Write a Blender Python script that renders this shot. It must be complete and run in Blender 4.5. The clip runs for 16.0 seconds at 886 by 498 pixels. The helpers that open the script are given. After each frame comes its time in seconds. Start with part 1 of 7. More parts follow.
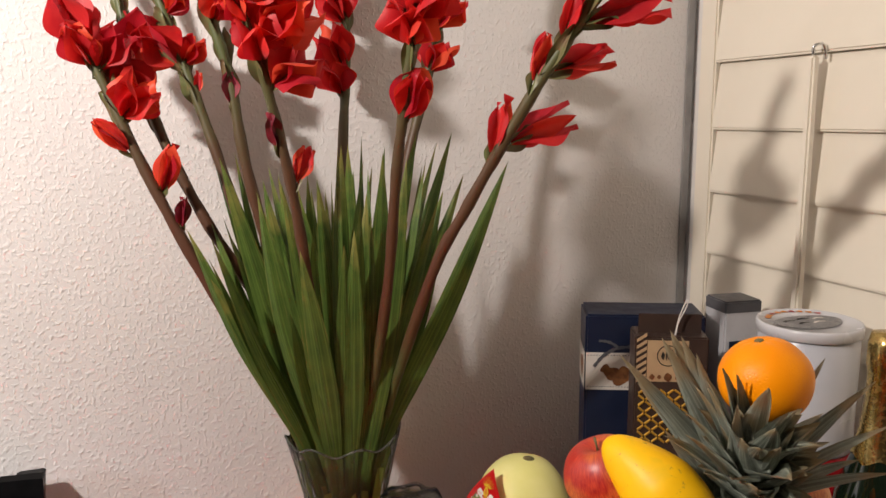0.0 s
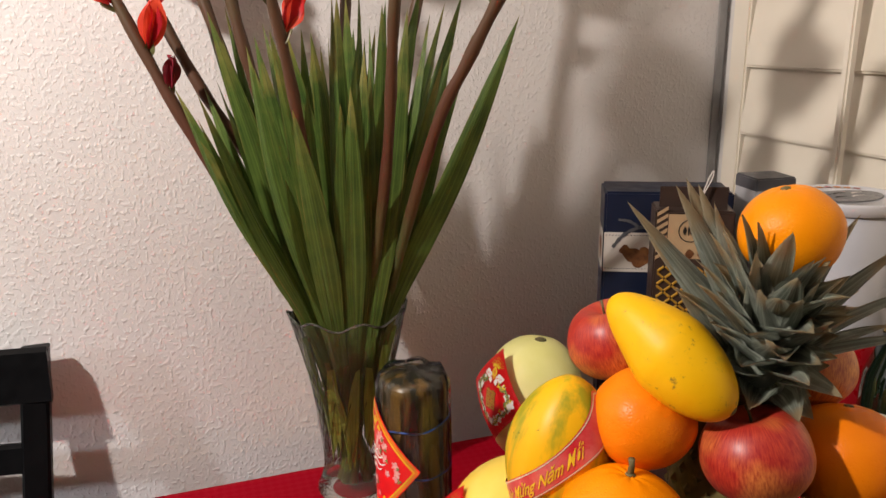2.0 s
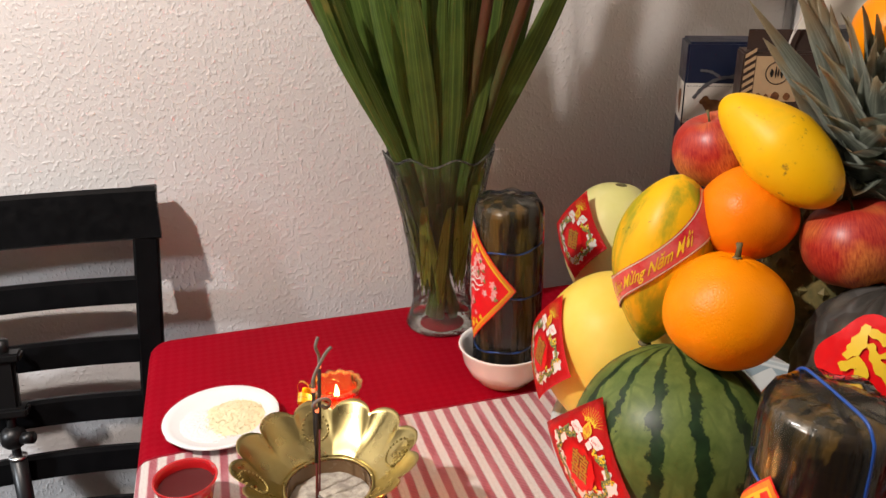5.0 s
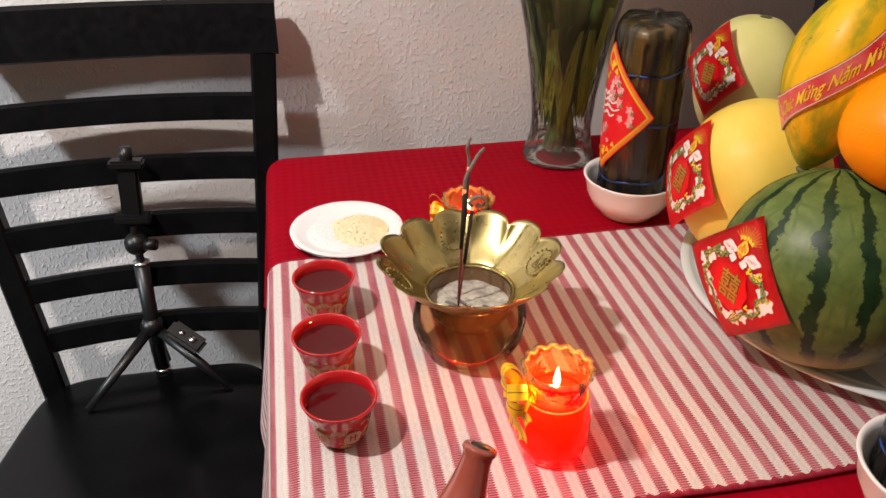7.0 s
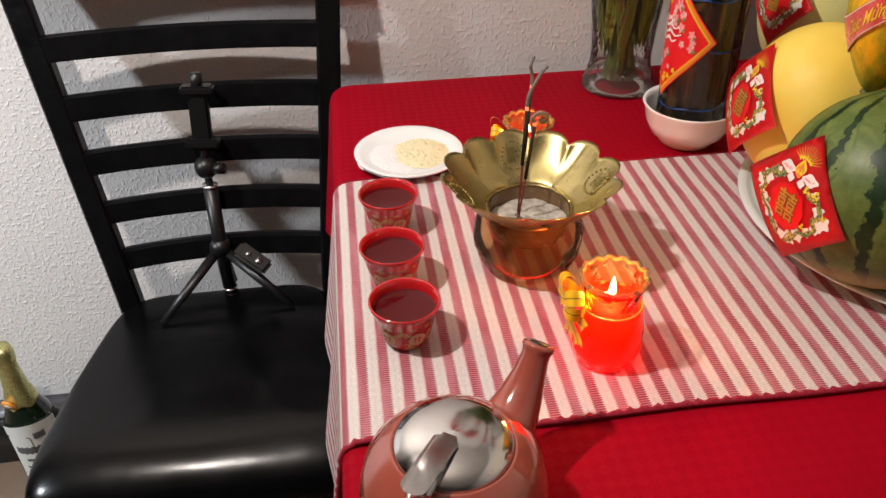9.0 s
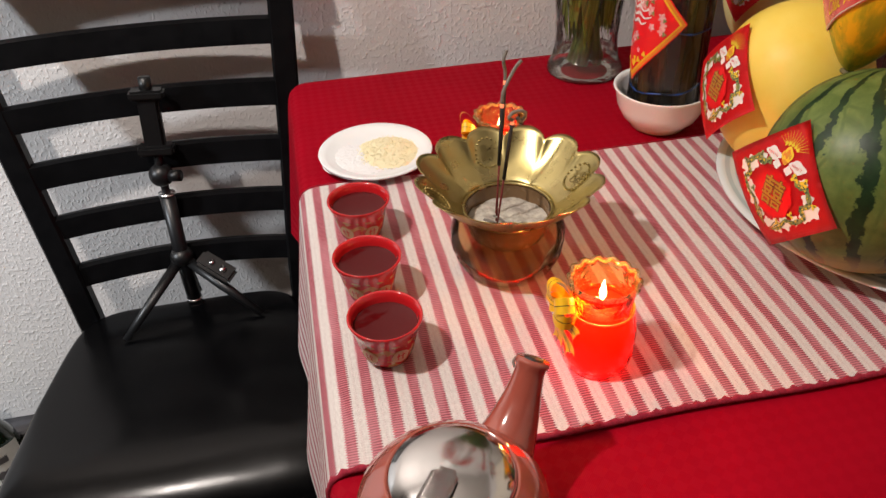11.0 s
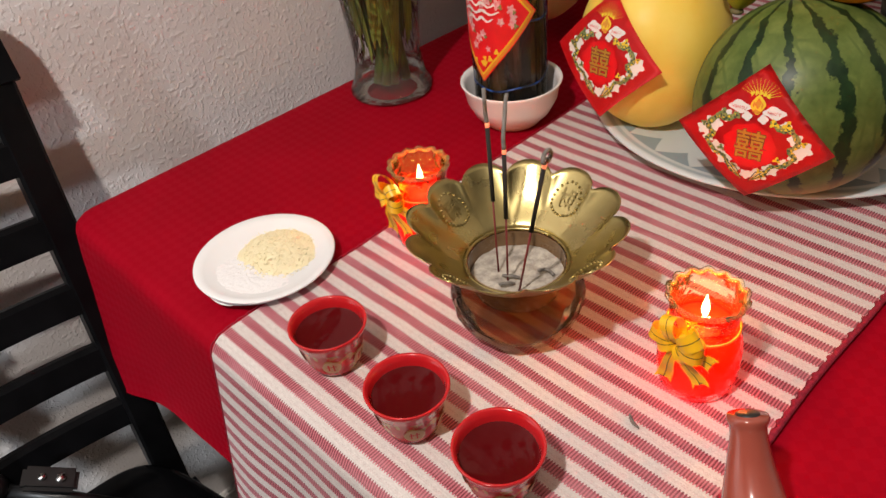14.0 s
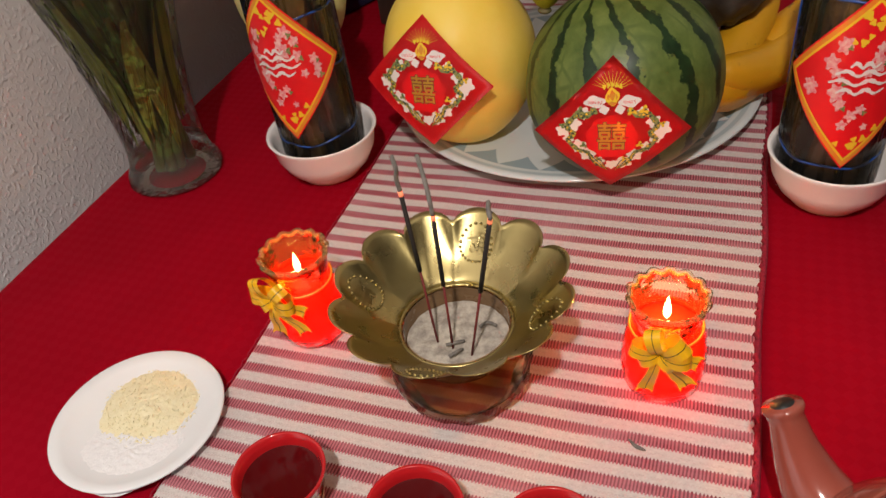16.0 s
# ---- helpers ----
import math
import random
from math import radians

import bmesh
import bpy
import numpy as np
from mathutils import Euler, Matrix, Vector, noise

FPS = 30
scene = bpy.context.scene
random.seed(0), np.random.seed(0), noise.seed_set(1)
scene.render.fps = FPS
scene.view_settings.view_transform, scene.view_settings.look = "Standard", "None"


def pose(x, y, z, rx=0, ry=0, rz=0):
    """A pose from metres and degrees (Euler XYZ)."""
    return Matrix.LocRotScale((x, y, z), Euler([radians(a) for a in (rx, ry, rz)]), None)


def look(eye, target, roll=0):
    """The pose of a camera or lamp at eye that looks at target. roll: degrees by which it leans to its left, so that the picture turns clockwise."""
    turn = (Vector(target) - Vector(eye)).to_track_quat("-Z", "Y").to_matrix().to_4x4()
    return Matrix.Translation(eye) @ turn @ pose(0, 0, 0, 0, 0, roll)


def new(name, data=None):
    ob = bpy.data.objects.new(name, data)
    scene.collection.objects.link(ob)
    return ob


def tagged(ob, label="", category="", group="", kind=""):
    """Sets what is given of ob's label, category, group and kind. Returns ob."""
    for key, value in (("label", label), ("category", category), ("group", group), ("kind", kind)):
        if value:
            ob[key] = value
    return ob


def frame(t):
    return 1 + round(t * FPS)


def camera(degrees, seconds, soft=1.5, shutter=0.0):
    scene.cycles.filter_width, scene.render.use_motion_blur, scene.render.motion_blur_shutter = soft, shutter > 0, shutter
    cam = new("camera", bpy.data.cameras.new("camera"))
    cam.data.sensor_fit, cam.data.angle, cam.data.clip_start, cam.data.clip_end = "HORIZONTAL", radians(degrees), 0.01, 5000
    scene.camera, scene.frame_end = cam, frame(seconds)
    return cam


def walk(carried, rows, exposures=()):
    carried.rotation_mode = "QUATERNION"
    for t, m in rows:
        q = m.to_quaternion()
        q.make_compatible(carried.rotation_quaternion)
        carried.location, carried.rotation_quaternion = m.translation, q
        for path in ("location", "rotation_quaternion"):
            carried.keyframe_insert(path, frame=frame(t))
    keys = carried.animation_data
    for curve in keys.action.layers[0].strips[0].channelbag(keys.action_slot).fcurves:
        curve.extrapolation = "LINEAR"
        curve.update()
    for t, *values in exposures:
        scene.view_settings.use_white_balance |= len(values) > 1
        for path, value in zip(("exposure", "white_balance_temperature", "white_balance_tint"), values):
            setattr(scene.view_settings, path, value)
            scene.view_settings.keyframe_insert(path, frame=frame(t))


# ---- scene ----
cam = camera(59.2, 16.0)
METRES, EYE, TILT, LEAN, TURN, X0, Y0 = 1.0, 1.3774, -9.676, 0.498, -21.128, 0.0, -1.0937
ROWS = [
    (0.0, 0.0, 0.0, 0.0, 0.0, 0.0, -0.0),
    (0.5, -0.0052, 0.0208, -0.0054, 0.38, -1.48, -0.52),
    (1.0, 0.0298, 0.0517, -0.0216, 1.43, -3.08, -0.99),
    (1.5, 0.0362, 0.0603, -0.0446, 1.49, -4.83, -0.46),
    (2.0, 0.0322, 0.0522, -0.057, 2.59, -6.06, -0.13),
    (2.5, 0.0306, 0.046, -0.0738, 4.07, -6.93, -0.09),
    (3.0, 0.028, 0.0345, -0.085, 5.39, -7.84, -0.23),
    (5.5, -0.0694, -0.0272, -0.1621, 4.48, -13.72, -0.7),
    (6.0, -0.0992, -0.0383, -0.1801, 4.16, -15.99, -1.18),
    (6.5, -0.1073, -0.0304, -0.1931, 6.55, -19.2, -2.1),
    (7.0, -0.1114, -0.0212, -0.2007, 9.78, -21.7, -2.42),
    (7.5, -0.1161, -0.0177, -0.1993, 11.52, -23.19, -2.43),
    (8.0, -0.117, -0.0237, -0.203, 12.62, -24.26, -2.51),
    (8.5, -0.121, -0.0394, -0.2099, 13.32, -25.16, -2.32),
    (9.0, -0.1142, -0.0581, -0.213, 13.51, -25.88, -1.95),
    (11.5, -0.1542, 0.0089, -0.2032, 5.99, -27.57, 1.25),
    (12.0, -0.2294, 0.0365, -0.2007, -0.9, -27.8, 3.41),
    (12.5, -0.2985, 0.0548, -0.2139, -5.01, -28.33, 4.39),
    (13.0, -0.3078, 0.0883, -0.2009, -8.17, -28.76, 4.54),
    (13.5, -0.3164, 0.1146, -0.1949, -13.49, -28.84, 5.9),
    (14.0, -0.3762, 0.1304, -0.1905, -22.57, -29.12, 8.57),
    (14.5, -0.3941, 0.1681, -0.1936, -27.61, -30.02, 9.52),
    (15.0, -0.3596, 0.2288, -0.1887, -31.27, -30.95, 9.26),
    (15.5, -0.3686, 0.2568, -0.1813, -38.55, -32.42, 11.04),
    (16.0, -0.4374, 0.2633, -0.1603, -49.38, -33.47, 13.91),
]
EXPOSURES = [(0.0, -0.13), (1.5, -0.10), (3.0, -0.04), (5.5, -0.10), (7.0, -0.20), (9.0, -0.31), (12.5, -0.36), (14.5, -0.46), (16.0, -0.66)]
walk(cam, [(t, pose(X0, Y0, EYE, TILT, LEAN, TURN) @ pose(METRES * x, METRES * y, METRES * z, 90 + pitch, roll, yaw)) for t, x, y, z, yaw, pitch, roll in ROWS], EXPOSURES)


# ---- world, lights ----
world = bpy.data.worlds.new("room_air")
world.use_nodes = True
scene.world = world
bg = world.node_tree.nodes["Background"]
bg.inputs[0].default_value = (1.0, 0.86, 0.72, 1)
bg.inputs[1].default_value = 0.015


def point_lamp(name, at, watts, colour, radius):
    data = bpy.data.lights.new(name, "POINT")
    data.energy, data.color, data.shadow_soft_size = watts, colour, radius
    lamp = new(name, data)
    lamp.location = at
    return lamp


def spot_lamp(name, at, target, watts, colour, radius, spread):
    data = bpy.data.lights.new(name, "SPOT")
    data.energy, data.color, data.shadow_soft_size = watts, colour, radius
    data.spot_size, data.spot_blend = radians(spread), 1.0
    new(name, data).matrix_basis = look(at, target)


point_lamp("pendant_lamp", (-0.63, -0.74, 1.80), 65, (1.0, 0.90, 0.83), 0.025)
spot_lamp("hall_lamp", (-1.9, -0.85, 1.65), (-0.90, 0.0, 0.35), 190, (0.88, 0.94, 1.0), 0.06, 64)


# ---- materials ----
def material(name, colour=(0.8, 0.8, 0.8), rough=0.5, metal=0.0, **extra):
    m = bpy.data.materials.new(name)
    m.use_nodes = True
    b = m.node_tree.nodes["Principled BSDF"]
    b.inputs["Base Color"].default_value = (*colour, 1)
    b.inputs["Roughness"].default_value = rough
    b.inputs["Metallic"].default_value = metal
    for key, value in extra.items():
        b.inputs[key.replace("_", " ")].default_value = value
    return m


class Net:
    """Short ways of building node trees."""

    def __init__(self, m):
        self.t = m.node_tree
        self.b = self.t.nodes["Principled BSDF"]

    def node(self, kind, **inputs):
        n = self.t.nodes.new(kind)
        for key, value in inputs.items():
            self.put(n.inputs[key.replace("_", " ")], value)
        return n

    def put(self, socket, value):
        if isinstance(value, bpy.types.NodeSocket):
            self.t.links.new(value, socket)
        else:
            socket.default_value = value

    def coords(self, kind="Object"):
        return self.node("ShaderNodeTexCoord").outputs[kind]

    def scaled(self, vector, scale, turn=(0, 0, 0)):
        n = self.node("ShaderNodeMapping", Vector=vector, Scale=scale, Rotation=turn)
        return n.outputs[0]

    def noise(self, vector, scale, detail=4.0, rough=0.55):
        n = self.node("ShaderNodeTexNoise", Vector=vector, Scale=scale, Detail=detail, Roughness=rough)
        return n.outputs["Fac"]

    def voronoi(self, vector, scale, feature="F1"):
        n = self.node("ShaderNodeTexVoronoi", Vector=vector, Scale=scale)
        n.feature = feature
        return n.outputs["Distance"]

    def ramp(self, fac, stops, smooth=False):
        n = self.node("ShaderNodeValToRGB", Fac=fac)
        r = n.color_ramp
        if smooth:
            r.interpolation = "EASE"
        while len(r.elements) < len(stops):
            r.elements.new(0.5)
        for e, (at, colour) in zip(r.elements, stops):
            e.position = at
            e.color = (*colour, 1) if len(colour) == 3 else colour
        return n.outputs[0]

    def grey(self, fac, low, high, a=0.0, b=1.0):
        n = self.node("ShaderNodeMapRange", Value=fac)
        for i, v in zip((1, 2, 3, 4), (low, high, a, b)):
            n.inputs[i].default_value = v
        return n.outputs[0]

    def mix(self, fac, a, b, mode="MIX"):
        n = self.node("ShaderNodeMix")
        n.data_type, n.blend_type = "RGBA", mode
        self.put(n.inputs[0], fac)
        for socket, v in ((n.inputs[6], a), (n.inputs[7], b)):
            self.put(socket, (*v, 1) if isinstance(v, tuple) and len(v) == 3 else v)
        return n.outputs[2]

    def math(self, op, a, b=0.0):
        n = self.node("ShaderNodeMath")
        n.operation = op
        self.put(n.inputs[0], a)
        self.put(n.inputs[1], b)
        return n.outputs[0]

    def bump(self, height, strength=0.3, distance=0.002):
        n = self.node("ShaderNodeBump", Height=height, Strength=strength, Distance=distance)
        self.t.links.new(n.outputs[0], self.b.inputs["Normal"])
        return n.outputs[0]

    def colour(self, socket):
        self.put(self.b.inputs["Base Color"], socket)

    def rough(self, socket):
        self.put(self.b.inputs["Roughness"], socket)


def speckled(name, a, b, scale, rough=0.5, bump=0.0, bump_scale=300.0, metal=0.0, **extra):
    """A surface that varies between two colours, with a fine relief."""
    m = material(name, a, rough, metal, **extra)
    n = Net(m)
    c = n.coords()
    f = n.noise(c, scale, 5.0, 0.6)
    n.colour(n.mix(n.grey(f, 0.35, 0.65), a, b))
    n.rough(n.grey(n.noise(c, scale * 3), 0.3, 0.7, rough * 0.8, min(1, rough * 1.2)))
    if bump:
        n.bump(n.noise(c, bump_scale, 3.0), bump, 0.001)
    return m


def thin_glass(name, tint, gloss=0.5, rough=0.03, haze=0.0, haze_colour=(0.9, 0.9, 0.9), bump=None):
    """Clear sheet: lets light straight through, with a glossy skin."""
    m = bpy.data.materials.new(name)
    m.use_nodes = True
    t = m.node_tree
    t.nodes.clear()
    out = t.nodes.new("ShaderNodeOutputMaterial")
    clear = t.nodes.new("ShaderNodeBsdfTransparent")
    clear.inputs[0].default_value = (*tint, 1)
    shine = t.nodes.new("ShaderNodeBsdfGlossy")
    shine.inputs["Roughness"].default_value = rough
    facing = t.nodes.new("ShaderNodeLayerWeight")
    facing.inputs["Blend"].default_value = gloss
    blend = t.nodes.new("ShaderNodeMixShader")
    t.links.new(facing.outputs["Fresnel"], blend.inputs[0])
    base = clear.outputs[0]
    if haze:
        milk = t.nodes.new("ShaderNodeBsdfDiffuse")
        milk.inputs[0].default_value = (*haze_colour, 1)
        veil = t.nodes.new("ShaderNodeMixShader")
        veil.inputs[0].default_value = haze
        t.links.new(base, veil.inputs[1])
        t.links.new(milk.outputs[0], veil.inputs[2])
        base = veil.outputs[0]
    t.links.new(base, blend.inputs[1])
    t.links.new(shine.outputs[0], blend.inputs[2])
    t.links.new(blend.outputs[0], out.inputs[0])
    if bump:
        scale, strength, stretch = bump
        co = t.nodes.new("ShaderNodeTexCoord")
        mp = t.nodes.new("ShaderNodeMapping")
        mp.inputs["Scale"].default_value = stretch
        nz = t.nodes.new("ShaderNodeTexNoise")
        nz.inputs["Scale"].default_value = scale
        nz.inputs["Detail"].default_value = 3
        bp = t.nodes.new("ShaderNodeBump")
        bp.inputs["Strength"].default_value = strength
        bp.inputs["Distance"].default_value = 0.004
        t.links.new(co.outputs["Object"], mp.inputs[0])
        t.links.new(mp.outputs[0], nz.inputs["Vector"])
        t.links.new(nz.outputs["Fac"], bp.inputs["Height"])
        t.links.new(bp.outputs[0], shine.inputs["Normal"])
        t.links.new(bp.outputs[0], facing.inputs["Normal"])
    return m


def wall_paint(name, colour):
    m = material(name, colour, 0.62)
    n = Net(m)
    c = n.coords()
    big = n.noise(c, 2.5, 3.0)
    n.colour(n.mix(n.grey(big, 0.3, 0.7), tuple(v * 0.95 for v in colour), tuple(min(1, v * 1.04) for v in colour)))
    lumps = n.grey(n.noise(c, 115.0, 0.6, 0.4), 0.54, 0.74)
    blobs = n.grey(n.noise(n.scaled(c, (1.0, 1.0, 0.8)), 230.0, 0.6, 0.4), 0.55, 0.74)
    fine = n.noise(c, 500.0, 2.0)
    h = n.math("ADD", n.math("MULTIPLY", lumps, 0.65), n.math("ADD", n.math("MULTIPLY", blobs, 0.9), n.math("MULTIPLY", fine, 0.15)))
    n.bump(h, 0.46, 0.0017)
    return m


M_WALL = wall_paint("textured_wall_paint", (0.73, 0.71, 0.70))
# Unseen ceiling, darkened so that less bounced light fills the shadows.
M_CEIL = wall_paint("dark_unseen_ceiling", (0.42, 0.40, 0.38))
M_TRIM = speckled("white_trim_paint", (0.78, 0.77, 0.74), (0.72, 0.70, 0.67), 8.0, 0.4)
M_SHUTTER = speckled("cream_shutter_paint", (0.87, 0.81, 0.69), (0.83, 0.77, 0.65), 6.0, 0.42, 0.05, 200.0)
M_GREYSTRIP = speckled("grey_corner_strip", (0.30, 0.29, 0.28), (0.38, 0.37, 0.36), 30.0, 0.6)
M_NIGHT = material("night_glass", (0.01, 0.01, 0.012), 0.1)
# For the unseen south and west walls, kept dark to limit bounce light.
M_FARWALL = wall_paint("dark_unseen_wall", (0.34, 0.31, 0.29))
M_FLOOR = speckled("brown_floor", (0.17, 0.12, 0.08), (0.12, 0.085, 0.06), 5.0, 0.5, 0.1, 80.0)
M_BLACKWOOD = speckled("black_lacquered_wood", (0.0022, 0.0022, 0.0026), (0.004, 0.004, 0.0046), 30.0, 0.36, 0.03, 250.0, Specular_IOR_Level=0.13)
M_TABLEWOOD = speckled("dark_table_wood", (0.05, 0.03, 0.02), (0.08, 0.045, 0.03), 20.0, 0.4)


def leather():
    m = material("black_leatherette", (0.0016, 0.0016, 0.0019), 0.2, Specular_IOR_Level=0.20)
    n = Net(m)
    c = n.coords()
    grain = n.voronoi(c, 520.0)
    creases = n.noise(n.scaled(c, (1.0, 2.2, 1.0)), 24.0, 4.0, 0.6)
    n.bump(n.math("ADD", n.math("MULTIPLY", grain, 0.25), creases), 0.13, 0.0010)
    n.rough(n.grey(n.noise(c, 14.0), 0.3, 0.7, 0.15, 0.26))
    return m


M_LEATHER = leather()


def red_cloth():
    m = material("red_woven_cloth", (0.36, 0.006, 0.022), 0.8, Specular_IOR_Level=0.06)
    n = Net(m)
    uv = n.coords("UV")
    d = n.scaled(uv, (62.0, 62.0, 1.0), (0, 0, radians(45)))
    checks = n.node("ShaderNodeTexChecker", Vector=d, Scale=2.0).outputs["Fac"]
    weave = n.node("ShaderNodeTexWave", Vector=n.scaled(uv, (1, 1, 1)), Scale=260.0, Distortion=1.5).outputs["Fac"]
    stain = n.noise(uv, 9.0, 4.0)
    base = n.mix(n.grey(stain, 0.3, 0.7), (0.270, 0.0006, 0.009), (0.320, 0.001, 0.012))
    n.colour(n.mix(n.math("MULTIPLY", checks, 0.09), base, (0.185, 0.001, 0.008)))
    n.rough(n.grey(checks, 0, 1, 0.6, 0.8))
    n.bump(n.math("ADD", n.math("MULTIPLY", checks, 0.6), n.math("MULTIPLY", weave, 0.4)), 0.22, 0.0005)
    return m


M_CLOTH = red_cloth()
PITCH = 0.01708


def striped_cloth():
    m = material("striped_runner_weave", (0.8, 0.7, 0.65), 0.85)
    n = Net(m)
    uv = n.coords("UV")
    sep = n.node("ShaderNodeSeparateXYZ", Vector=uv)
    u, v = sep.outputs[0], sep.outputs[1]
    wob = n.math("MULTIPLY", n.math("SUBTRACT", n.noise(n.scaled(uv, (30, 6, 1)), 6.0, 3.0), 0.5), 0.0016)
    ticks = n.node("ShaderNodeTexWave", Vector=n.scaled(uv, (0.25, 1, 1), (0, 0, radians(90))), Scale=140.0, Distortion=2.2, Detail=2.0).outputs["Fac"]
    fray = n.math("MULTIPLY", n.math("SUBTRACT", ticks, 0.5), 0.0016)
    s = n.math("FRACT", n.math("DIVIDE", n.math("ADD", u, n.math("ADD", wob, fray)), PITCH))
    band = n.ramp(s, [(0.0, (0, 0, 0)), (0.03, (0.95, 0.95, 0.95)), (0.47, (0.95, 0.95, 0.95)), (0.51, (0.0, 0.0, 0.0)), (1.0, (0, 0, 0))])
    thin = n.ramp(s, [(0.0, (0, 0, 0)), (0.70, (0, 0, 0)), (0.72, (0.28, 0.28, 0.28)), (0.76, (0, 0, 0)), (1.0, (0, 0, 0))])
    threads = n.noise(n.scaled(uv, (900, 260, 1)), 1.0, 2.0)
    white = n.mix(n.grey(threads, 0.3, 0.7), (0.52, 0.48, 0.46), (0.65, 0.61, 0.585))
    rose = n.mix(n.grey(n.math("ADD", n.math("MULTIPLY", ticks, 0.75), n.math("MULTIPLY", threads, 0.25)), 0.25, 0.75), (0.150, 0.006, 0.022), (0.50, 0.125, 0.160))
    worn = n.noise(n.scaled(uv, (60, 14, 1)), 1.0, 3.0)
    rose = n.mix(n.grey(worn, 0.42, 0.70, 0.0, 0.4), rose, (0.62, 0.30, 0.34))
    n.colour(n.mix(n.math("ADD", band, thin), white, rose))
    n.bump(n.math("ADD", n.math("MULTIPLY", ticks, 0.5), threads), 0.5, 0.0005)
    return m


M_RUNNER = striped_cloth()
M_TRIMRED = speckled("dark_red_crochet", (0.22, 0.004, 0.02), (0.34, 0.01, 0.035), 400.0, 0.85, 0.6, 900.0)
M_GLASS = thin_glass("clear_vase_glass", (0.985, 0.995, 0.985), 0.20, 0.03, 0.012, (0.8, 0.85, 0.74), (95.0, 1.0, (1, 1, 0.6)))
M_GLASSBASE = thin_glass("thick_clear_glass", (0.97, 0.98, 0.97), 0.24, 0.05, 0.045, (0.85, 0.85, 0.78), (60.0, 1.0, (1, 1, 1)))
M_RIDGE = thin_glass("clear_glass_ridge", (0.99, 0.99, 0.99), 0.22, 0.04)
M_WRAP = thin_glass("clear_plastic_wrap", (0.98, 0.98, 0.96), 0.24, 0.05, 0.010, (0.8, 0.8, 0.8), (38.0, 1.0, (1, 1, 0.35)))
M_FILM = thin_glass("clear_gift_film", (0.98, 0.98, 0.96), 0.09, 0.05, 0.012, (0.8, 0.8, 0.8), (38.0, 1.0, (1, 1, 0.35)))
M_AMBER = thin_glass("amber_glass", (0.80, 0.62, 0.44), 0.10, 0.05, 0.06, (0.42, 0.22, 0.09), (40.0, 0.3, (1, 1, 1)))
# Orange haze puts the candle's glow into the clear jar glass and rim.
M_JAR = thin_glass("glow_tinted_jar_glass", (1.0, 0.96, 0.90), 0.22, 0.04, 0.014, (1.0, 0.60, 0.20), (70.0, 0.9, (1, 1, 1)))
M_JARRIM = thin_glass("glow_tinted_jar_rim", (1.0, 0.96, 0.90), 0.22, 0.05, 0.12, (1.0, 0.62, 0.20), (90.0, 0.8, (1, 1, 1)))
M_PORCELAIN = speckled("white_porcelain", (0.80, 0.82, 0.83), (0.76, 0.78, 0.79), 10.0, 0.16)
M_PINKBOWL = speckled("white_glazed_bowl", (0.86, 0.84, 0.83), (0.83, 0.80, 0.79), 10.0, 0.2)


def brass():
    m = material("brushed_brass", (0.50, 0.42, 0.20), 0.30, 1.0)
    n = Net(m)
    c = n.coords()
    n.rough(n.grey(n.noise(c, 60.0, 3.0), 0.3, 0.7, 0.24, 0.36))
    n.bump(n.noise(c, 900.0, 2.0), 0.08, 0.0005)
    n.colour(n.mix(n.grey(n.noise(c, 25.0, 4.0), 0.4, 0.7), (0.46, 0.38, 0.17), (0.38, 0.31, 0.12)))
    return m


M_BRASS = brass()
M_GOLD = material("gold_print", (0.62, 0.36, 0.05), 0.3, 0.5)
M_STEEL = speckled("polished_steel", (0.62, 0.61, 0.60), (0.55, 0.54, 0.53), 30.0, 0.14, metal=1.0)
M_TEAPOT = speckled("terracotta_glaze", (0.28, 0.062, 0.042), (0.32, 0.075, 0.05), 15.0, 0.13, Coat_Weight=0.6, Coat_Roughness=0.06)
M_TEA = material("dark_red_tea", (0.075, 0.003, 0.004), 0.03, Specular_IOR_Level=0.2)
M_ASH = speckled("incense_ash", (0.50, 0.46, 0.39), (0.26, 0.23, 0.20), 140.0, 0.95, 1.0, 260.0)
M_ASHBIT = speckled("grey_ash", (0.12, 0.11, 0.10), (0.22, 0.20, 0.18), 200.0, 0.95)
M_STICKDARK = material("charcoal_incense", (0.02, 0.016, 0.014), 0.9)
M_STICKRED = material("red_incense_stick", (0.16, 0.015, 0.015), 0.7)
M_EMBER = material("glowing_ember", (0.9, 0.25, 0.12), 0.8, Emission_Color=(1, 0.25, 0.12, 1), Emission_Strength=1.2)
M_FLAME = material("candle_flame", (1, 0.8, 0.5), 0.8, Emission_Color=(1.0, 0.72, 0.32, 1), Emission_Strength=16.0)
M_SALT = speckled("coarse_salt", (0.82, 0.82, 0.82), (0.76, 0.76, 0.77), 500.0, 0.7, 0.35, 900.0)
M_RICE = speckled("raw_rice", (0.82, 0.76, 0.52), (0.79, 0.71, 0.45), 320.0, 0.7, 0.4, 600.0)
M_BLACKPLASTIC = material("black_plastic", (0.004, 0.004, 0.0045), 0.4)
M_BLACKMETAL = material("black_anodised_metal", (0.005, 0.005, 0.006), 0.38, 0.0)
M_SILVER = material("silver_ring", (0.7, 0.7, 0.7), 0.25, 1.0)


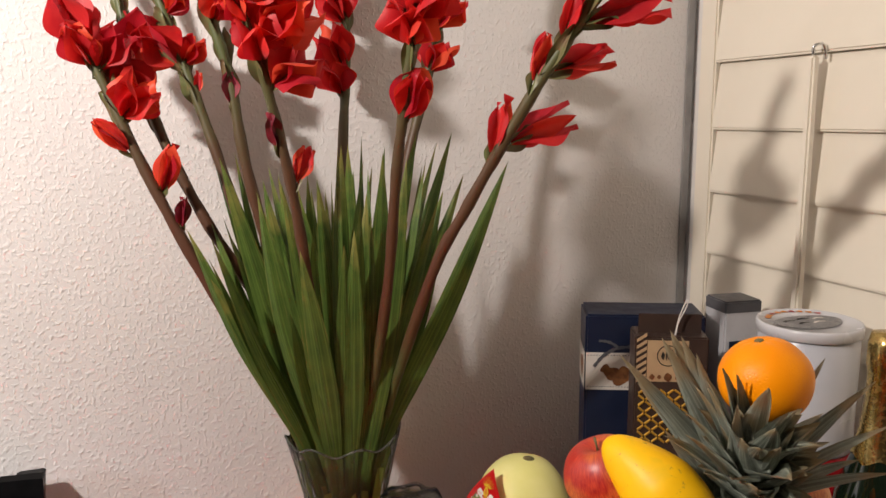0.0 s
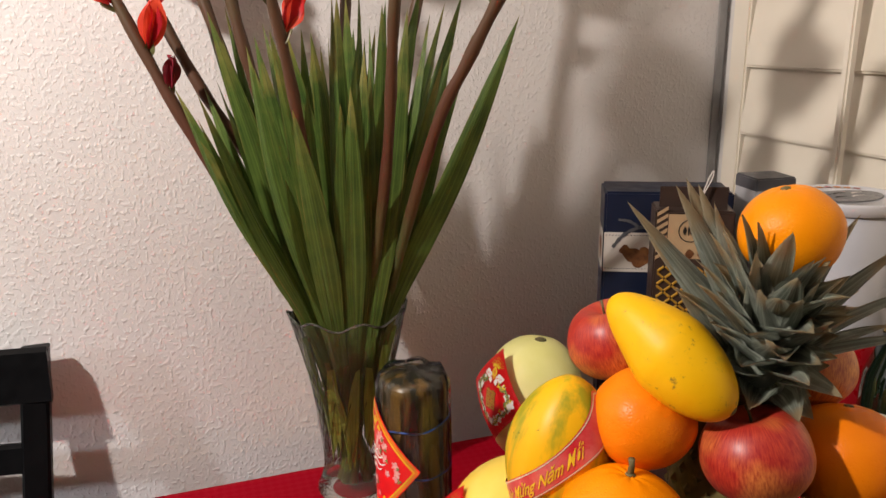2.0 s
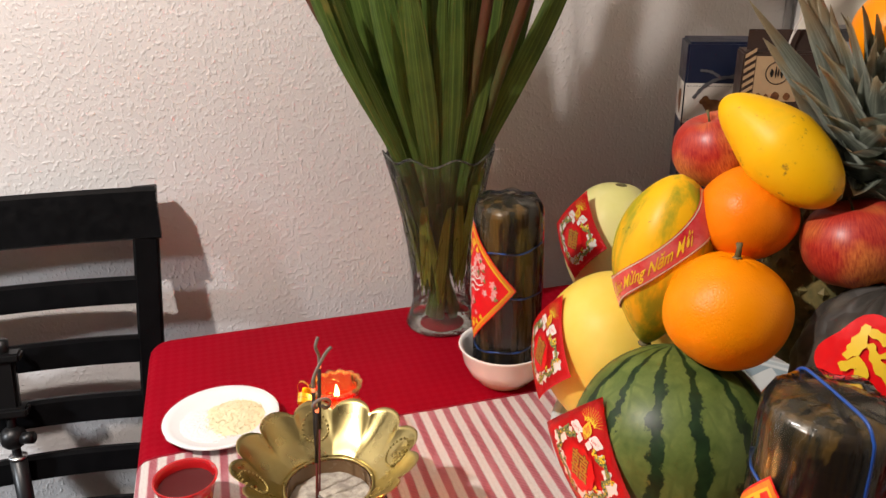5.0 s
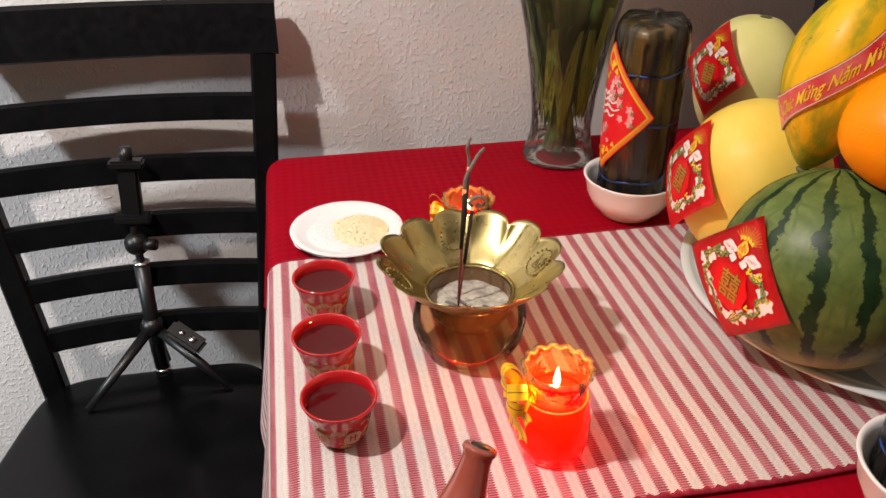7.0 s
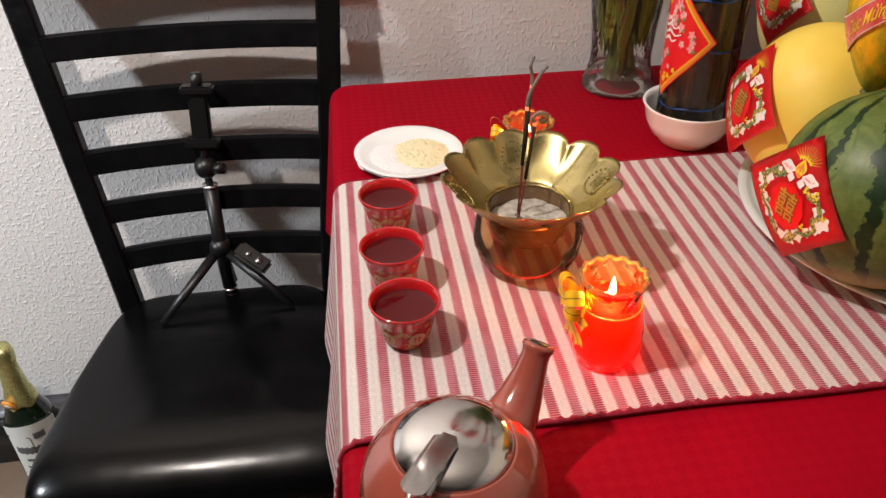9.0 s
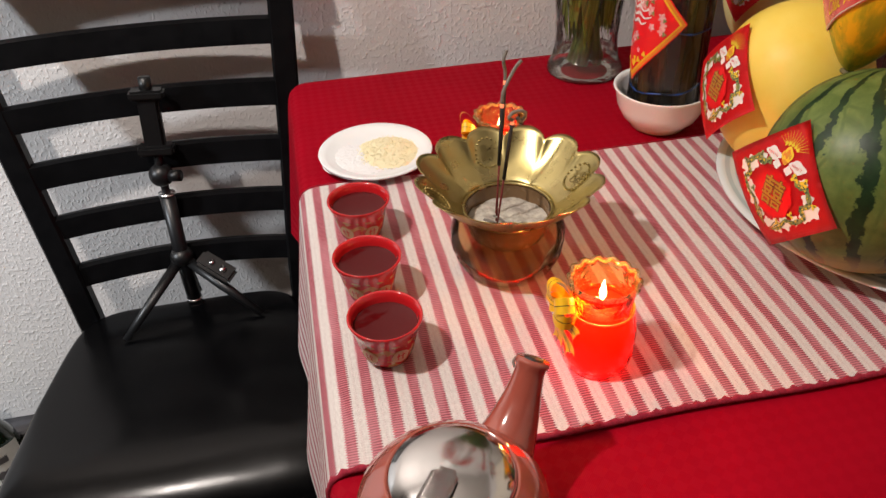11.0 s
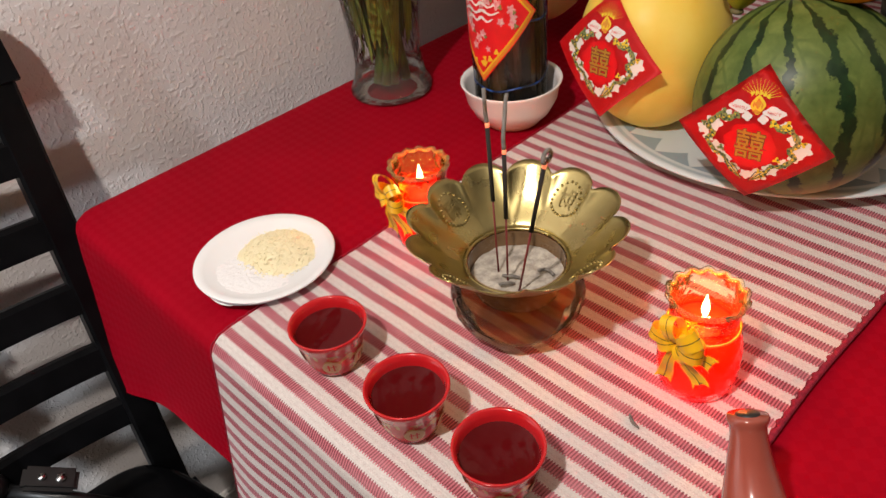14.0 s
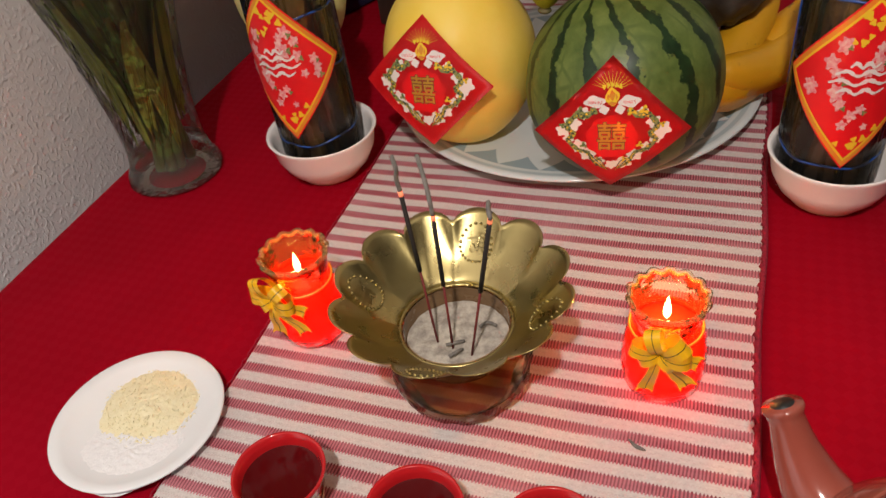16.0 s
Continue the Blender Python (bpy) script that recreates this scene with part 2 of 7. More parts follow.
def wax():
    m = material("red_candle_wax", (0.72, 0.022, 0.006), 0.5, Specular_IOR_Level=0.15)
    t = m.node_tree
    b = t.nodes["Principled BSDF"]
    tr = t.nodes.new("ShaderNodeBsdfTranslucent")
    tr.inputs[0].default_value = (0.95, 0.020, 0.002, 1)
    mx = t.nodes.new("ShaderNodeMixShader")
    mx.inputs[0].default_value = 0.7
    t.links.new(b.outputs[0], mx.inputs[1])
    t.links.new(tr.outputs[0], mx.inputs[2])
    t.links.new(mx.outputs[0], t.nodes["Material Output"].inputs[0])
    return m


M_WAX = wax()


def petal():
    m = material("red_gladiolus_petal", (0.6, 0.02, 0.012), 0.5, Sheen_Weight=0.1)
    n = Net(m)
    c = n.coords()
    rnd = n.node("ShaderNodeObjectInfo").outputs["Random"]
    f = n.noise(c, 28.0, 3.0)
    col = n.mix(n.grey(f, 0.3, 0.7), (0.60, 0.007, 0.018), (0.86, 0.045, 0.028))
    col = n.mix(n.grey(rnd, 0.42, 0.95, 0.0, 0.75), col, (0.40, 0.004, 0.024))
    col = n.mix(n.grey(rnd, 0.0, 0.30, 0.75, 0.0), col, (0.95, 0.15, 0.05))
    n.colour(col)
    veins = n.noise(n.scaled(c, (160, 160, 20)), 1.0, 2.0)
    n.bump(veins, 0.25, 0.001)
    t = m.node_tree
    tr = t.nodes.new("ShaderNodeBsdfTranslucent")
    t.links.new(col, tr.inputs[0])
    mx = t.nodes.new("ShaderNodeMixShader")
    mx.inputs[0].default_value = 0.42
    t.links.new(n.b.outputs[0], mx.inputs[1])
    t.links.new(tr.outputs[0], mx.inputs[2])
    t.links.new(mx.outputs[0], t.nodes["Material Output"].inputs[0])
    return m


M_PETAL = petal()
M_DARKPETAL = speckled("wilted_crimson_petal", (0.22, 0.006, 0.02), (0.12, 0.004, 0.015), 60.0, 0.55)


def leaf(name, a, b, tip, dry_from=1.18):
    m = material(name, a, 0.42)
    n = Net(m)
    c = n.coords()
    sep = n.node("ShaderNodeSeparateXYZ", Vector=n.coords("UV"))
    along, across = sep.outputs[1], sep.outputs[0]
    ribs = n.node("ShaderNodeTexWave", Vector=n.scaled(n.coords("UV"), (1, 0.02, 1)), Scale=9.0, Distortion=0.6).outputs["Fac"]
    rnd = n.node("ShaderNodeObjectInfo").outputs["Random"]
    base = n.mix(n.grey(n.noise(c, 26.0, 4.0), 0.3, 0.7), a, b)
    base = n.mix(n.grey(rnd, 0, 1, 0, 0.6), base, tuple(v * 0.6 for v in a))
    stripe = n.noise(n.scaled(n.coords("UV"), (14.0, 0.8, 1)), 1.0, 3.0, 0.6)
    base = n.mix(n.grey(stripe, 0.45, 0.7, 0.0, 0.7), base, tuple(min(1, v * 1.5) for v in b))
    dry = n.math("MULTIPLY", n.grey(n.math("ADD", n.math("ADD", along, n.math("MULTIPLY", rnd, 0.14)), n.math("MULTIPLY", n.noise(c, 30.0), 0.45)), dry_from, dry_from + 0.14), 0.9)
    edge = n.math("MULTIPLY", n.grey(n.math("ABSOLUTE", n.math("SUBTRACT", across, 0.5)), 0.43, 0.5), n.grey(n.noise(c, 14.0, 2.0), 0.5, 0.6))
    n.colour(n.mix(n.math("MAXIMUM", dry, n.math("MULTIPLY", edge, 0.7)), base, tip))
    n.bump(ribs, 0.3, 0.0008)
    t = m.node_tree
    tr = t.nodes.new("ShaderNodeBsdfTranslucent")
    t.links.new(n.b.inputs["Base Color"].links[0].from_socket, tr.inputs[0])
    mx = t.nodes.new("ShaderNodeMixShader")
    mx.inputs[0].default_value = 0.25
    t.links.new(n.b.outputs[0], mx.inputs[1])
    t.links.new(tr.outputs[0], mx.inputs[2])
    t.links.new(mx.outputs[0], t.nodes["Material Output"].inputs[0])
    return m


M_LEAF = leaf("sword_leaf_green", (0.034, 0.084, 0.014), (0.125, 0.195, 0.036), (0.26, 0.24, 0.06))
M_RIB = speckled("pale_leaf_rib", (0.055, 0.090, 0.016), (0.085, 0.12, 0.024), 40.0, 0.5)
M_SHEATH = leaf("pale_leaf_base", (0.20, 0.31, 0.04), (0.40, 0.50, 0.09), (0.30, 0.34, 0.08))
M_PINELEAF = leaf("pineapple_crown_leaf", (0.17, 0.205, 0.155), (0.50, 0.54, 0.46), (0.44, 0.36, 0.22), 1.00)


def stem_mat():
    m = material("flower_stem", (0.12, 0.16, 0.05), 0.5)
    n = Net(m)
    sep = n.node("ShaderNodeSeparateXYZ", Vector=n.coords())
    z = n.math("ADD", sep.outputs[2], n.math("MULTIPLY", n.noise(n.coords(), 30.0), 0.12))
    n.colour(n.ramp(n.grey(z, 0.15, 0.75), [(0.0, (0.11, 0.16, 0.04)), (0.35, (0.070, 0.078, 0.024)), (0.55, (0.088, 0.026, 0.013)), (0.8, (0.080, 0.040, 0.018)), (1.0, (0.085, 0.10, 0.035))]))
    return m


M_STEM = stem_mat()
M_CALYX = speckled("green_bract", (0.12, 0.15, 0.05), (0.16, 0.10, 0.05), 60.0, 0.5)


# fruit skins
def citrus(name, a, b, dimple=0.22):
    m = material(name, a, 0.40, Specular_IOR_Level=0.18)
    n = Net(m)
    c = n.coords()
    n.colour(n.mix(n.grey(n.noise(c, 18.0, 4.0), 0.3, 0.7), a, b))
    pores = n.grey(n.voronoi(c, 420.0), 0.0, 0.5)
    n.bump(n.math("ADD", pores, n.math("MULTIPLY", n.noise(c, 60.0), 0.8)), dimple, 0.0008)
    n.rough(n.grey(n.noise(c, 40.0), 0.3, 0.7, 0.32, 0.46))
    return m


M_ORANGE = citrus("orange_peel", (0.86, 0.245, 0.001), (0.92, 0.305, 0.002))
M_ORANGE_DEEP = citrus("deep_orange_peel", (0.84, 0.190, 0.003), (0.90, 0.245, 0.004))
M_POMELO = citrus("yellow_pomelo_peel", (0.85, 0.60, 0.085), (0.89, 0.68, 0.150), 0.06)
M_MELONPALE = citrus("pale_green_melon_skin", (0.80, 0.77, 0.28), (0.86, 0.82, 0.38), 0.08)


def apple_skin():
    m = material("red_streaked_apple_skin", (0.4, 0.05, 0.03), 0.30, Specular_IOR_Level=0.45)
    n = Net(m)
    c = n.coords()
    gen = n.coords("Object")
    sep = n.node("ShaderNodeSeparateXYZ", Vector=gen)
    ang = n.math("ARCTAN2", sep.outputs[1], sep.outputs[0])
    comb = n.node("ShaderNodeCombineXYZ", X=n.math("MULTIPLY", ang, 11.0), Y=n.math("MULTIPLY", sep.outputs[2], 60.0), Z=0.0).outputs[0]
    streak = n.noise(comb, 2.2, 6.0, 0.65)
    blush = n.noise(c, 11.0, 3.0)
    red = n.mix(n.grey(streak, 0.38, 0.68, 0.0, 0.8), (0.30, 0.010, 0.013), (0.60, 0.075, 0.030))
    n.colour(n.mix(n.math("MULTIPLY", n.grey(blush, 0.44, 0.66), n.grey(streak, 0.35, 0.6, 0.3, 1.0)), red, (0.76, 0.32, 0.07)))
    n.rough(n.grey(streak, 0.2, 0.8, 0.32, 0.46))
    return m


M_APPLE = apple_skin()


def mango_skin():
    m = material("ripe_mango_skin", (0.80, 0.45, 0.02), 0.44, Specular_IOR_Level=0.25)
    n = Net(m)
    c = n.coords()
    base = n.mix(n.grey(n.noise(c, 16.0, 4.0), 0.3, 0.7), (0.80, 0.42, 0.002), (0.86, 0.50, 0.005))
    spots = n.grey(n.noise(c, 85.0, 6.0, 0.75), 0.60, 0.68)
    base = n.mix(n.grey(n.noise(c, 30.0, 3.0), 0.56, 0.66, 0.0, 0.35), base, (0.45, 0.36, 0.03))
    n.colour(n.mix(n.math("MULTIPLY", spots, 0.8), base, (0.20, 0.11, 0.03)))
    n.bump(n.noise(c, 300.0, 2.0), 0.08, 0.0006)
    return m


def papaya_skin():
    m = material("ripening_papaya_skin", (0.75, 0.42, 0.03), 0.42, Specular_IOR_Level=0.3)
    n = Net(m)
    c = n.coords()
    st = n.noise(n.scaled(c, (34, 34, 5)), 1.0, 5.0, 0.6)
    base = n.mix(n.grey(n.noise(c, 12.0, 4.0), 0.3, 0.7), (0.78, 0.41, 0.003), (0.83, 0.48, 0.010))
    green = n.mix(n.grey(st, 0.44, 0.57, 0.0, 0.85), base, (0.24, 0.28, 0.015))
    spots = n.grey(n.noise(c, 95.0, 5.0, 0.75), 0.63, 0.70)
    n.colour(n.mix(n.math("MULTIPLY", spots, 0.85), green, (0.08, 0.12, 0.02)))
    return m


M_MANGO = mango_skin()
M_PAPAYA = papaya_skin()


def banana_skin():
    m = material("banana_peel", (0.78, 0.45, 0.03), 0.42)
    n = Net(m)
    c = n.coords()
    base = n.mix(n.grey(n.noise(c, 14.0, 4.0), 0.3, 0.7), (0.58, 0.27, 0.006), (0.64, 0.34, 0.015))
    spots = n.grey(n.noise(c, 70.0, 4.0, 0.65), 0.64, 0.70)
    n.colour(n.mix(n.math("MULTIPLY", spots, 0.85), base, (0.16, 0.09, 0.02)))
    return m


M_BANANA = banana_skin()
M_BANANATIP = material("green_brown_banana_tip", (0.20, 0.20, 0.03), 0.6)


def watermelon_skin():
    m = material("striped_watermelon_rind", (0.1, 0.2, 0.03), 0.42, Specular_IOR_Level=0.35)
    n = Net(m)
    c = n.coords()
    sep = n.node("ShaderNodeSeparateXYZ", Vector=c)
    ang = n.math("ARCTAN2", sep.outputs[1], sep.outputs[0])
    wob = n.math("SUBTRACT", n.noise(c, 34.0, 5.0, 0.65), 0.5)
    wide = n.math("SUBTRACT", n.noise(c, 12.0, 2.0), 0.5)
    a = n.math("ADD", n.math("MULTIPLY", ang, 14.0 / (2 * math.pi)), n.math("ADD", n.math("MULTIPLY", wob, 0.75), n.math("MULTIPLY", wide, 0.45)))
    tri = n.math("ABSOLUTE", n.math("SUBTRACT", n.math("FRACT", a), 0.5))
    band = n.grey(n.math("ADD", tri, n.math("MULTIPLY", n.math("SUBTRACT", n.noise(c, 60.0, 5.0, 0.7), 0.5), 0.50)), 0.335, 0.375)
    vein = n.grey(n.voronoi(n.scaled(c, (1, 1, 0.5)), 62.0, "DISTANCE_TO_EDGE"), 0.03, 0.10, 1.0, 0.0)
    soft = n.noise(c, 70.0, 4.0)
    light = n.mix(n.grey(soft, 0.3, 0.7), (0.068, 0.110, 0.022), (0.150, 0.200, 0.050))
    light = n.mix(n.math("MULTIPLY", vein, n.grey(soft, 0.42, 0.62, 0.0, 0.6)), light, (0.05, 0.09, 0.018))
    dark = n.mix(n.grey(soft, 0.35, 0.7), (0.005, 0.018, 0.006), (0.016, 0.044, 0.012))
    col = n.mix(band, light, dark)
    belly = n.grey(n.math("ADD", sep.outputs[2], n.math("MULTIPLY", wide, 0.03)), -0.078, -0.050, 1.0, 0.0)
    n.colour(n.mix(belly, col, (0.48, 0.36, 0.12)))
    return m


M_WATERMELON = watermelon_skin()


def dark_knobbly():
    m = material("dark_knobbly_skin", (0.05, 0.045, 0.04), 0.6)
    n = Net(m)
    c = n.coords()
    v = n.voronoi(c, 46.0)
    n.colour(n.mix(n.grey(v, 0.1, 0.6), (0.085, 0.075, 0.06), (0.028, 0.024, 0.02)))
    n.bump(n.math("SUBTRACT", 1.0, v), 0.7, 0.004)
    return m


M_KNOBBLY = dark_knobbly()
M_PINESKIN = speckled("pineapple_rind", (0.20, 0.15, 0.05), (0.10, 0.09, 0.03), 90.0, 0.6, 0.4, 200.0)
M_STALK = speckled("dry_stalk", (0.16, 0.12, 0.05), (0.09, 0.09, 0.03), 120.0, 0.7)

M_RED = speckled("red_label_paper", (0.82, 0.012, 0.018), (0.74, 0.010, 0.015), 40.0, 0.4, Coat_Weight=0.12)
M_CRIMSON = speckled("crimson_label_centre", (0.78, 0.005, 0.009), (0.70, 0.004, 0.008), 60.0, 0.35)
M_CLOUD = material("white_print", (0.78, 0.74, 0.70), 0.4)
M_DRAGON = speckled("green_dragon_print", (0.10, 0.20, 0.06), (0.35, 0.30, 0.10), 420.0, 0.4)
M_PINK = speckled("pink_flower_print", (0.75, 0.18, 0.22), (0.80, 0.55, 0.5), 350.0, 0.45)
M_ORANGEINK = speckled("orange_border_print", (0.75, 0.20, 0.02), (0.65, 0.30, 0.03), 300.0, 0.4)
M_DARKINK = material("dark_green_outline_print", (0.05, 0.07, 0.04), 0.45)
M_YELLOWINK = material("yellow_print", (0.80, 0.55, 0.03), 0.4)
M_RIBBON = speckled("pink_red_ribbon", (0.55, 0.02, 0.03), (0.70, 0.20, 0.18), 25.0, 0.3)


def cake_leaf():
    m = material("dark_leaf_wrapping", (0.06, 0.055, 0.02), 0.4)
    n = Net(m)
    c = n.coords()
    fib_glint = n.noise(n.scaled(c, (60, 60, 7)), 1.0, 4.0, 0.6)
    # Fibre streaks also carry amber glints put into the dark leaf colour.
    n.colour(n.mix(n.grey(fib_glint, 0.46, 0.76), (0.018, 0.015, 0.006), (0.20, 0.105, 0.014)))
    turns = n.node("ShaderNodeTexWave", Vector=n.scaled(c, (0.02, 0.02, 1), (0, radians(90), 0)), Scale=62.0, Distortion=1.2).outputs["Fac"]
    n.bump(n.math("ADD", fib_glint, n.math("MULTIPLY", turns, 0.10)), 0.5, 0.002)
    n.rough(n.grey(fib_glint, 0.3, 0.7, 0.16, 0.34))
    return m


M_CAKE = cake_leaf()
M_BLUESTRING = material("blue_plastic_string", (0.015, 0.07, 0.32), 0.35)
M_NAVY = speckled("navy_gift_card", (0.006, 0.011, 0.032), (0.010, 0.017, 0.045), 14.0, 0.4)
M_PICTURE = speckled("pale_picture_panel", (0.66, 0.63, 0.58), (0.60, 0.55, 0.50), 20.0, 0.4)
M_NUT = speckled("brown_nut_print", (0.10, 0.035, 0.012), (0.24, 0.10, 0.035), 90.0, 0.5)
M_KRAFT = speckled("kraft_card", (0.46, 0.32, 0.18), (0.40, 0.27, 0.15), 30.0, 0.6)
M_CHOC = speckled("dark_brown_card", (0.035, 0.02, 0.016), (0.05, 0.03, 0.022), 20.0, 0.45)
M_DARKCARD = speckled("dark_grey_card", (0.10, 0.10, 0.11), (0.07, 0.07, 0.08), 20.0, 0.4)
M_GREYCARD = speckled("grey_card", (0.56, 0.56, 0.58), (0.48, 0.48, 0.50), 20.0, 0.5)
M_INK = material("black_print", (0.015, 0.014, 0.013), 0.45)
M_TIN = speckled("white_tin", (0.56, 0.58, 0.63), (0.52, 0.54, 0.59), 10.0, 0.25)
M_TINLID = speckled("white_tin_lid", (0.66, 0.67, 0.70), (0.62, 0.63, 0.66), 10.0, 0.25)
M_REDCARD = speckled("red_tin_print", (0.42, 0.008, 0.016), (0.36, 0.006, 0.012), 20.0, 0.3)
M_BOTTLE = material("dark_green_bottle_glass", (0.006, 0.012, 0.006), 0.06, Coat_Weight=0.5)
M_FOIL = speckled("gold_foil", (0.62, 0.46, 0.18), (0.50, 0.36, 0.12), 60.0, 0.26, 0.5, 160.0, 1.0)
M_PALEFOIL = speckled("pale_green_gold_foil", (0.62, 0.60, 0.26), (0.50, 0.48, 0.20), 50.0, 0.30, 0.4, 160.0, 0.8)
M_WHITELABEL = speckled("white_bottle_label", (0.72, 0.73, 0.70), (0.64, 0.65, 0.62), 40.0, 0.5)
M_CREAMLABEL = speckled("cream_bottle_label", (0.68, 0.62, 0.48), (0.62, 0.56, 0.43), 40.0, 0.5)


def plate_glaze():
    m = material("blue_patterned_plate_glaze", (0.62, 0.68, 0.70), 0.16)
    n = Net(m)
    c = n.coords()
    sep = n.node("ShaderNodeSeparateXYZ", Vector=c)
    r = n.math("SQRT", n.math("ADD", n.math("POWER", sep.outputs[0], 2.0), n.math("POWER", sep.outputs[1], 2.0)))
    ang = n.math("ARCTAN2", sep.outputs[1], sep.outputs[0])
    zig = n.math("ABSOLUTE", n.math("SUBTRACT", n.math("FRACT", n.math("MULTIPLY", ang, 26 / (2 * math.pi))), 0.5))
    edge = n.math("ADD", n.math("MULTIPLY", zig, 0.05), 0.142)
    inner = n.grey(n.math("SUBTRACT", r, edge), -0.001, 0.001)
    stop = n.grey(r, 0.166, 0.168, 1.0, 0.0)
    tri = n.math("MULTIPLY", inner, stop)
    ring = n.math("MULTIPLY", n.grey(r, 0.1715, 0.1725), n.grey(r, 0.1765, 0.1775, 1.0, 0.0))
    col = n.mix(n.math("MULTIPLY", tri, 0.75), (0.60, 0.66, 0.68), (0.17, 0.27, 0.33))
    n.colour(n.mix(n.math("MULTIPLY", ring, 0.5), col, (0.25, 0.36, 0.42)))
    return m


M_PLATE = plate_glaze()


def cup_print():
    m = material("gold_patterned_red_porcelain", (0.45, 0.02, 0.02), 0.2)
    n = Net(m)
    c = n.coords()
    f = n.noise(c, 170.0, 3.0, 0.5)
    g = n.grey(f, 0.53, 0.57)
    n.colour(n.mix(g, (0.40, 0.016, 0.016), (0.42, 0.22, 0.075)))
    return m


M_CUPRED = speckled("red_cup_glaze", (0.44, 0.010, 0.014), (0.50, 0.014, 0.018), 20.0, 0.12, Coat_Weight=0.5)
M_CUPPRINT = cup_print()
M_YELLOWRIBBON = material("gold_gift_ribbon", (0.86, 0.47, 0.008), 0.36, Coat_Weight=0.25)
M_GOLDCORD = material("dark_gold_cord", (0.42, 0.16, 0.01), 0.5)


# ---- building helpers ----
def mesh_of(name, bm, mat, smooth=True):
    me = bpy.data.meshes.new(name)
    bmesh.ops.recalc_face_normals(bm, faces=bm.faces)
    bm.to_mesh(me)
    bm.free()
    me.materials.append(mat)
    if smooth:
        me.polygons.foreach_set("use_smooth", [True] * len(me.polygons))
    return me


def part(name, bm, mat, parent, label="", smooth=True, at=None):
    """Links a bmesh as one mesh object under a thing or a part."""
    ob = new(name, mesh_of(name, bm, mat, smooth))
    ob.parent = parent
    if at is not None:
        ob.matrix_basis = at
    return tagged(ob, label)


def thing(name, m, label, category, group="", kind=""):
    ob = new(name)
    ob.empty_display_size = 0.05
    ob.matrix_basis = m
    return tagged(ob, label, category, group, kind)


def solid(name, bm, mat, label, category, kind="", m=None, smooth=False):
    ob = new(name, mesh_of(name, bm, mat, smooth))
    if m is not None:
        ob.matrix_basis = m
    return tagged(ob, label, category, "", kind)


def lathe(profile, seg=48, squeeze=None, close=True):
    """Turns (radius, height) pairs round z; squeeze(angle, radius, height) gives a changed radius and height."""
    bm = bmesh.new()
    rings = []
    for r, z in profile:
        ring = []
        for i in range(seg):
            a = 2 * math.pi * i / seg
            rr, zz = squeeze(a, r, z) if squeeze else (r, z)
            ring.append(bm.verts.new((rr * math.cos(a), rr * math.sin(a), zz)))
        rings.append(ring)
    for lo, hi in zip(rings, rings[1:]):
        for i in range(seg):
            j = (i + 1) % seg
            bm.faces.new((lo[i], lo[j], hi[j], hi[i]))
    if close:
        bm.faces.new(rings[0][::-1])
        bm.faces.new(rings[-1])
    return bm


def tube(points, radii, seg=8, bm=None, flat=1.0):
    bm = bm or bmesh.new()
    pts = [Vector(p) for p in points]
    if not hasattr(radii, "__len__"):
        radii = [radii] * len(pts)
    rings, side = [], None
    for i, p in enumerate(pts):
        way = (pts[min(i + 1, len(pts) - 1)] - pts[max(i - 1, 0)]).normalized()
        if side is None:
            side = way.orthogonal().normalized()
        side = (side - way * side.dot(way)).normalized()
        up = way.cross(side)
        rings.append([bm.verts.new(p + radii[i] * (math.cos(a) * side + flat * math.sin(a) * up)) for a in (2 * math.pi * k / seg for k in range(seg))])
    for lo, hi in zip(rings, rings[1:]):
        for i in range(seg):
            j = (i + 1) % seg
            bm.faces.new((lo[i], lo[j], hi[j], hi[i]))
    bm.faces.new(rings[0][::-1])
    bm.faces.new(rings[-1])
    return bm


def smooth_path(points, n):
    """n + 1 points on a Catmull-Rom curve through the given ones."""
    p = [Vector(q) for q in points]
    p = [2 * p[0] - p[1], *p, 2 * p[-1] - p[-2]]
    out = []
    for k in range(n + 1):
        s = k / n * (len(p) - 3)
        i = min(int(s), len(p) - 4)
        u = s - i
        a, b, c, d = p[i:i + 4]
        out.append(0.5 * ((2 * b) + (c - a) * u + (2 * a - 5 * b + 4 * c - d) * u * u + (3 * b - a - 3 * c + d) * u ** 3))
    return out


def block(sx, sy, sz, bevel=0.003, at=(0, 0, 0), bm=None, turn=None, seg=2):
    """A box with rounded edges, its middle at the given point."""
    own = bmesh.new()
    bmesh.ops.create_cube(own, size=1.0)
    bmesh.ops.scale(own, vec=(sx, sy, sz), verts=own.verts)
    if bevel:
        bmesh.ops.bevel(own, geom=own.edges[:], offset=bevel, segments=seg, affect="EDGES")
    m = Matrix.Translation(at) @ (turn if turn else Matrix())
    bmesh.ops.transform(own, matrix=m, verts=own.verts)
    if bm is None:
        return own
    me = bpy.data.meshes.new("joined")
    own.to_mesh(me)
    own.free()
    bm.from_mesh(me)
    bpy.data.meshes.remove(me)
    return bm


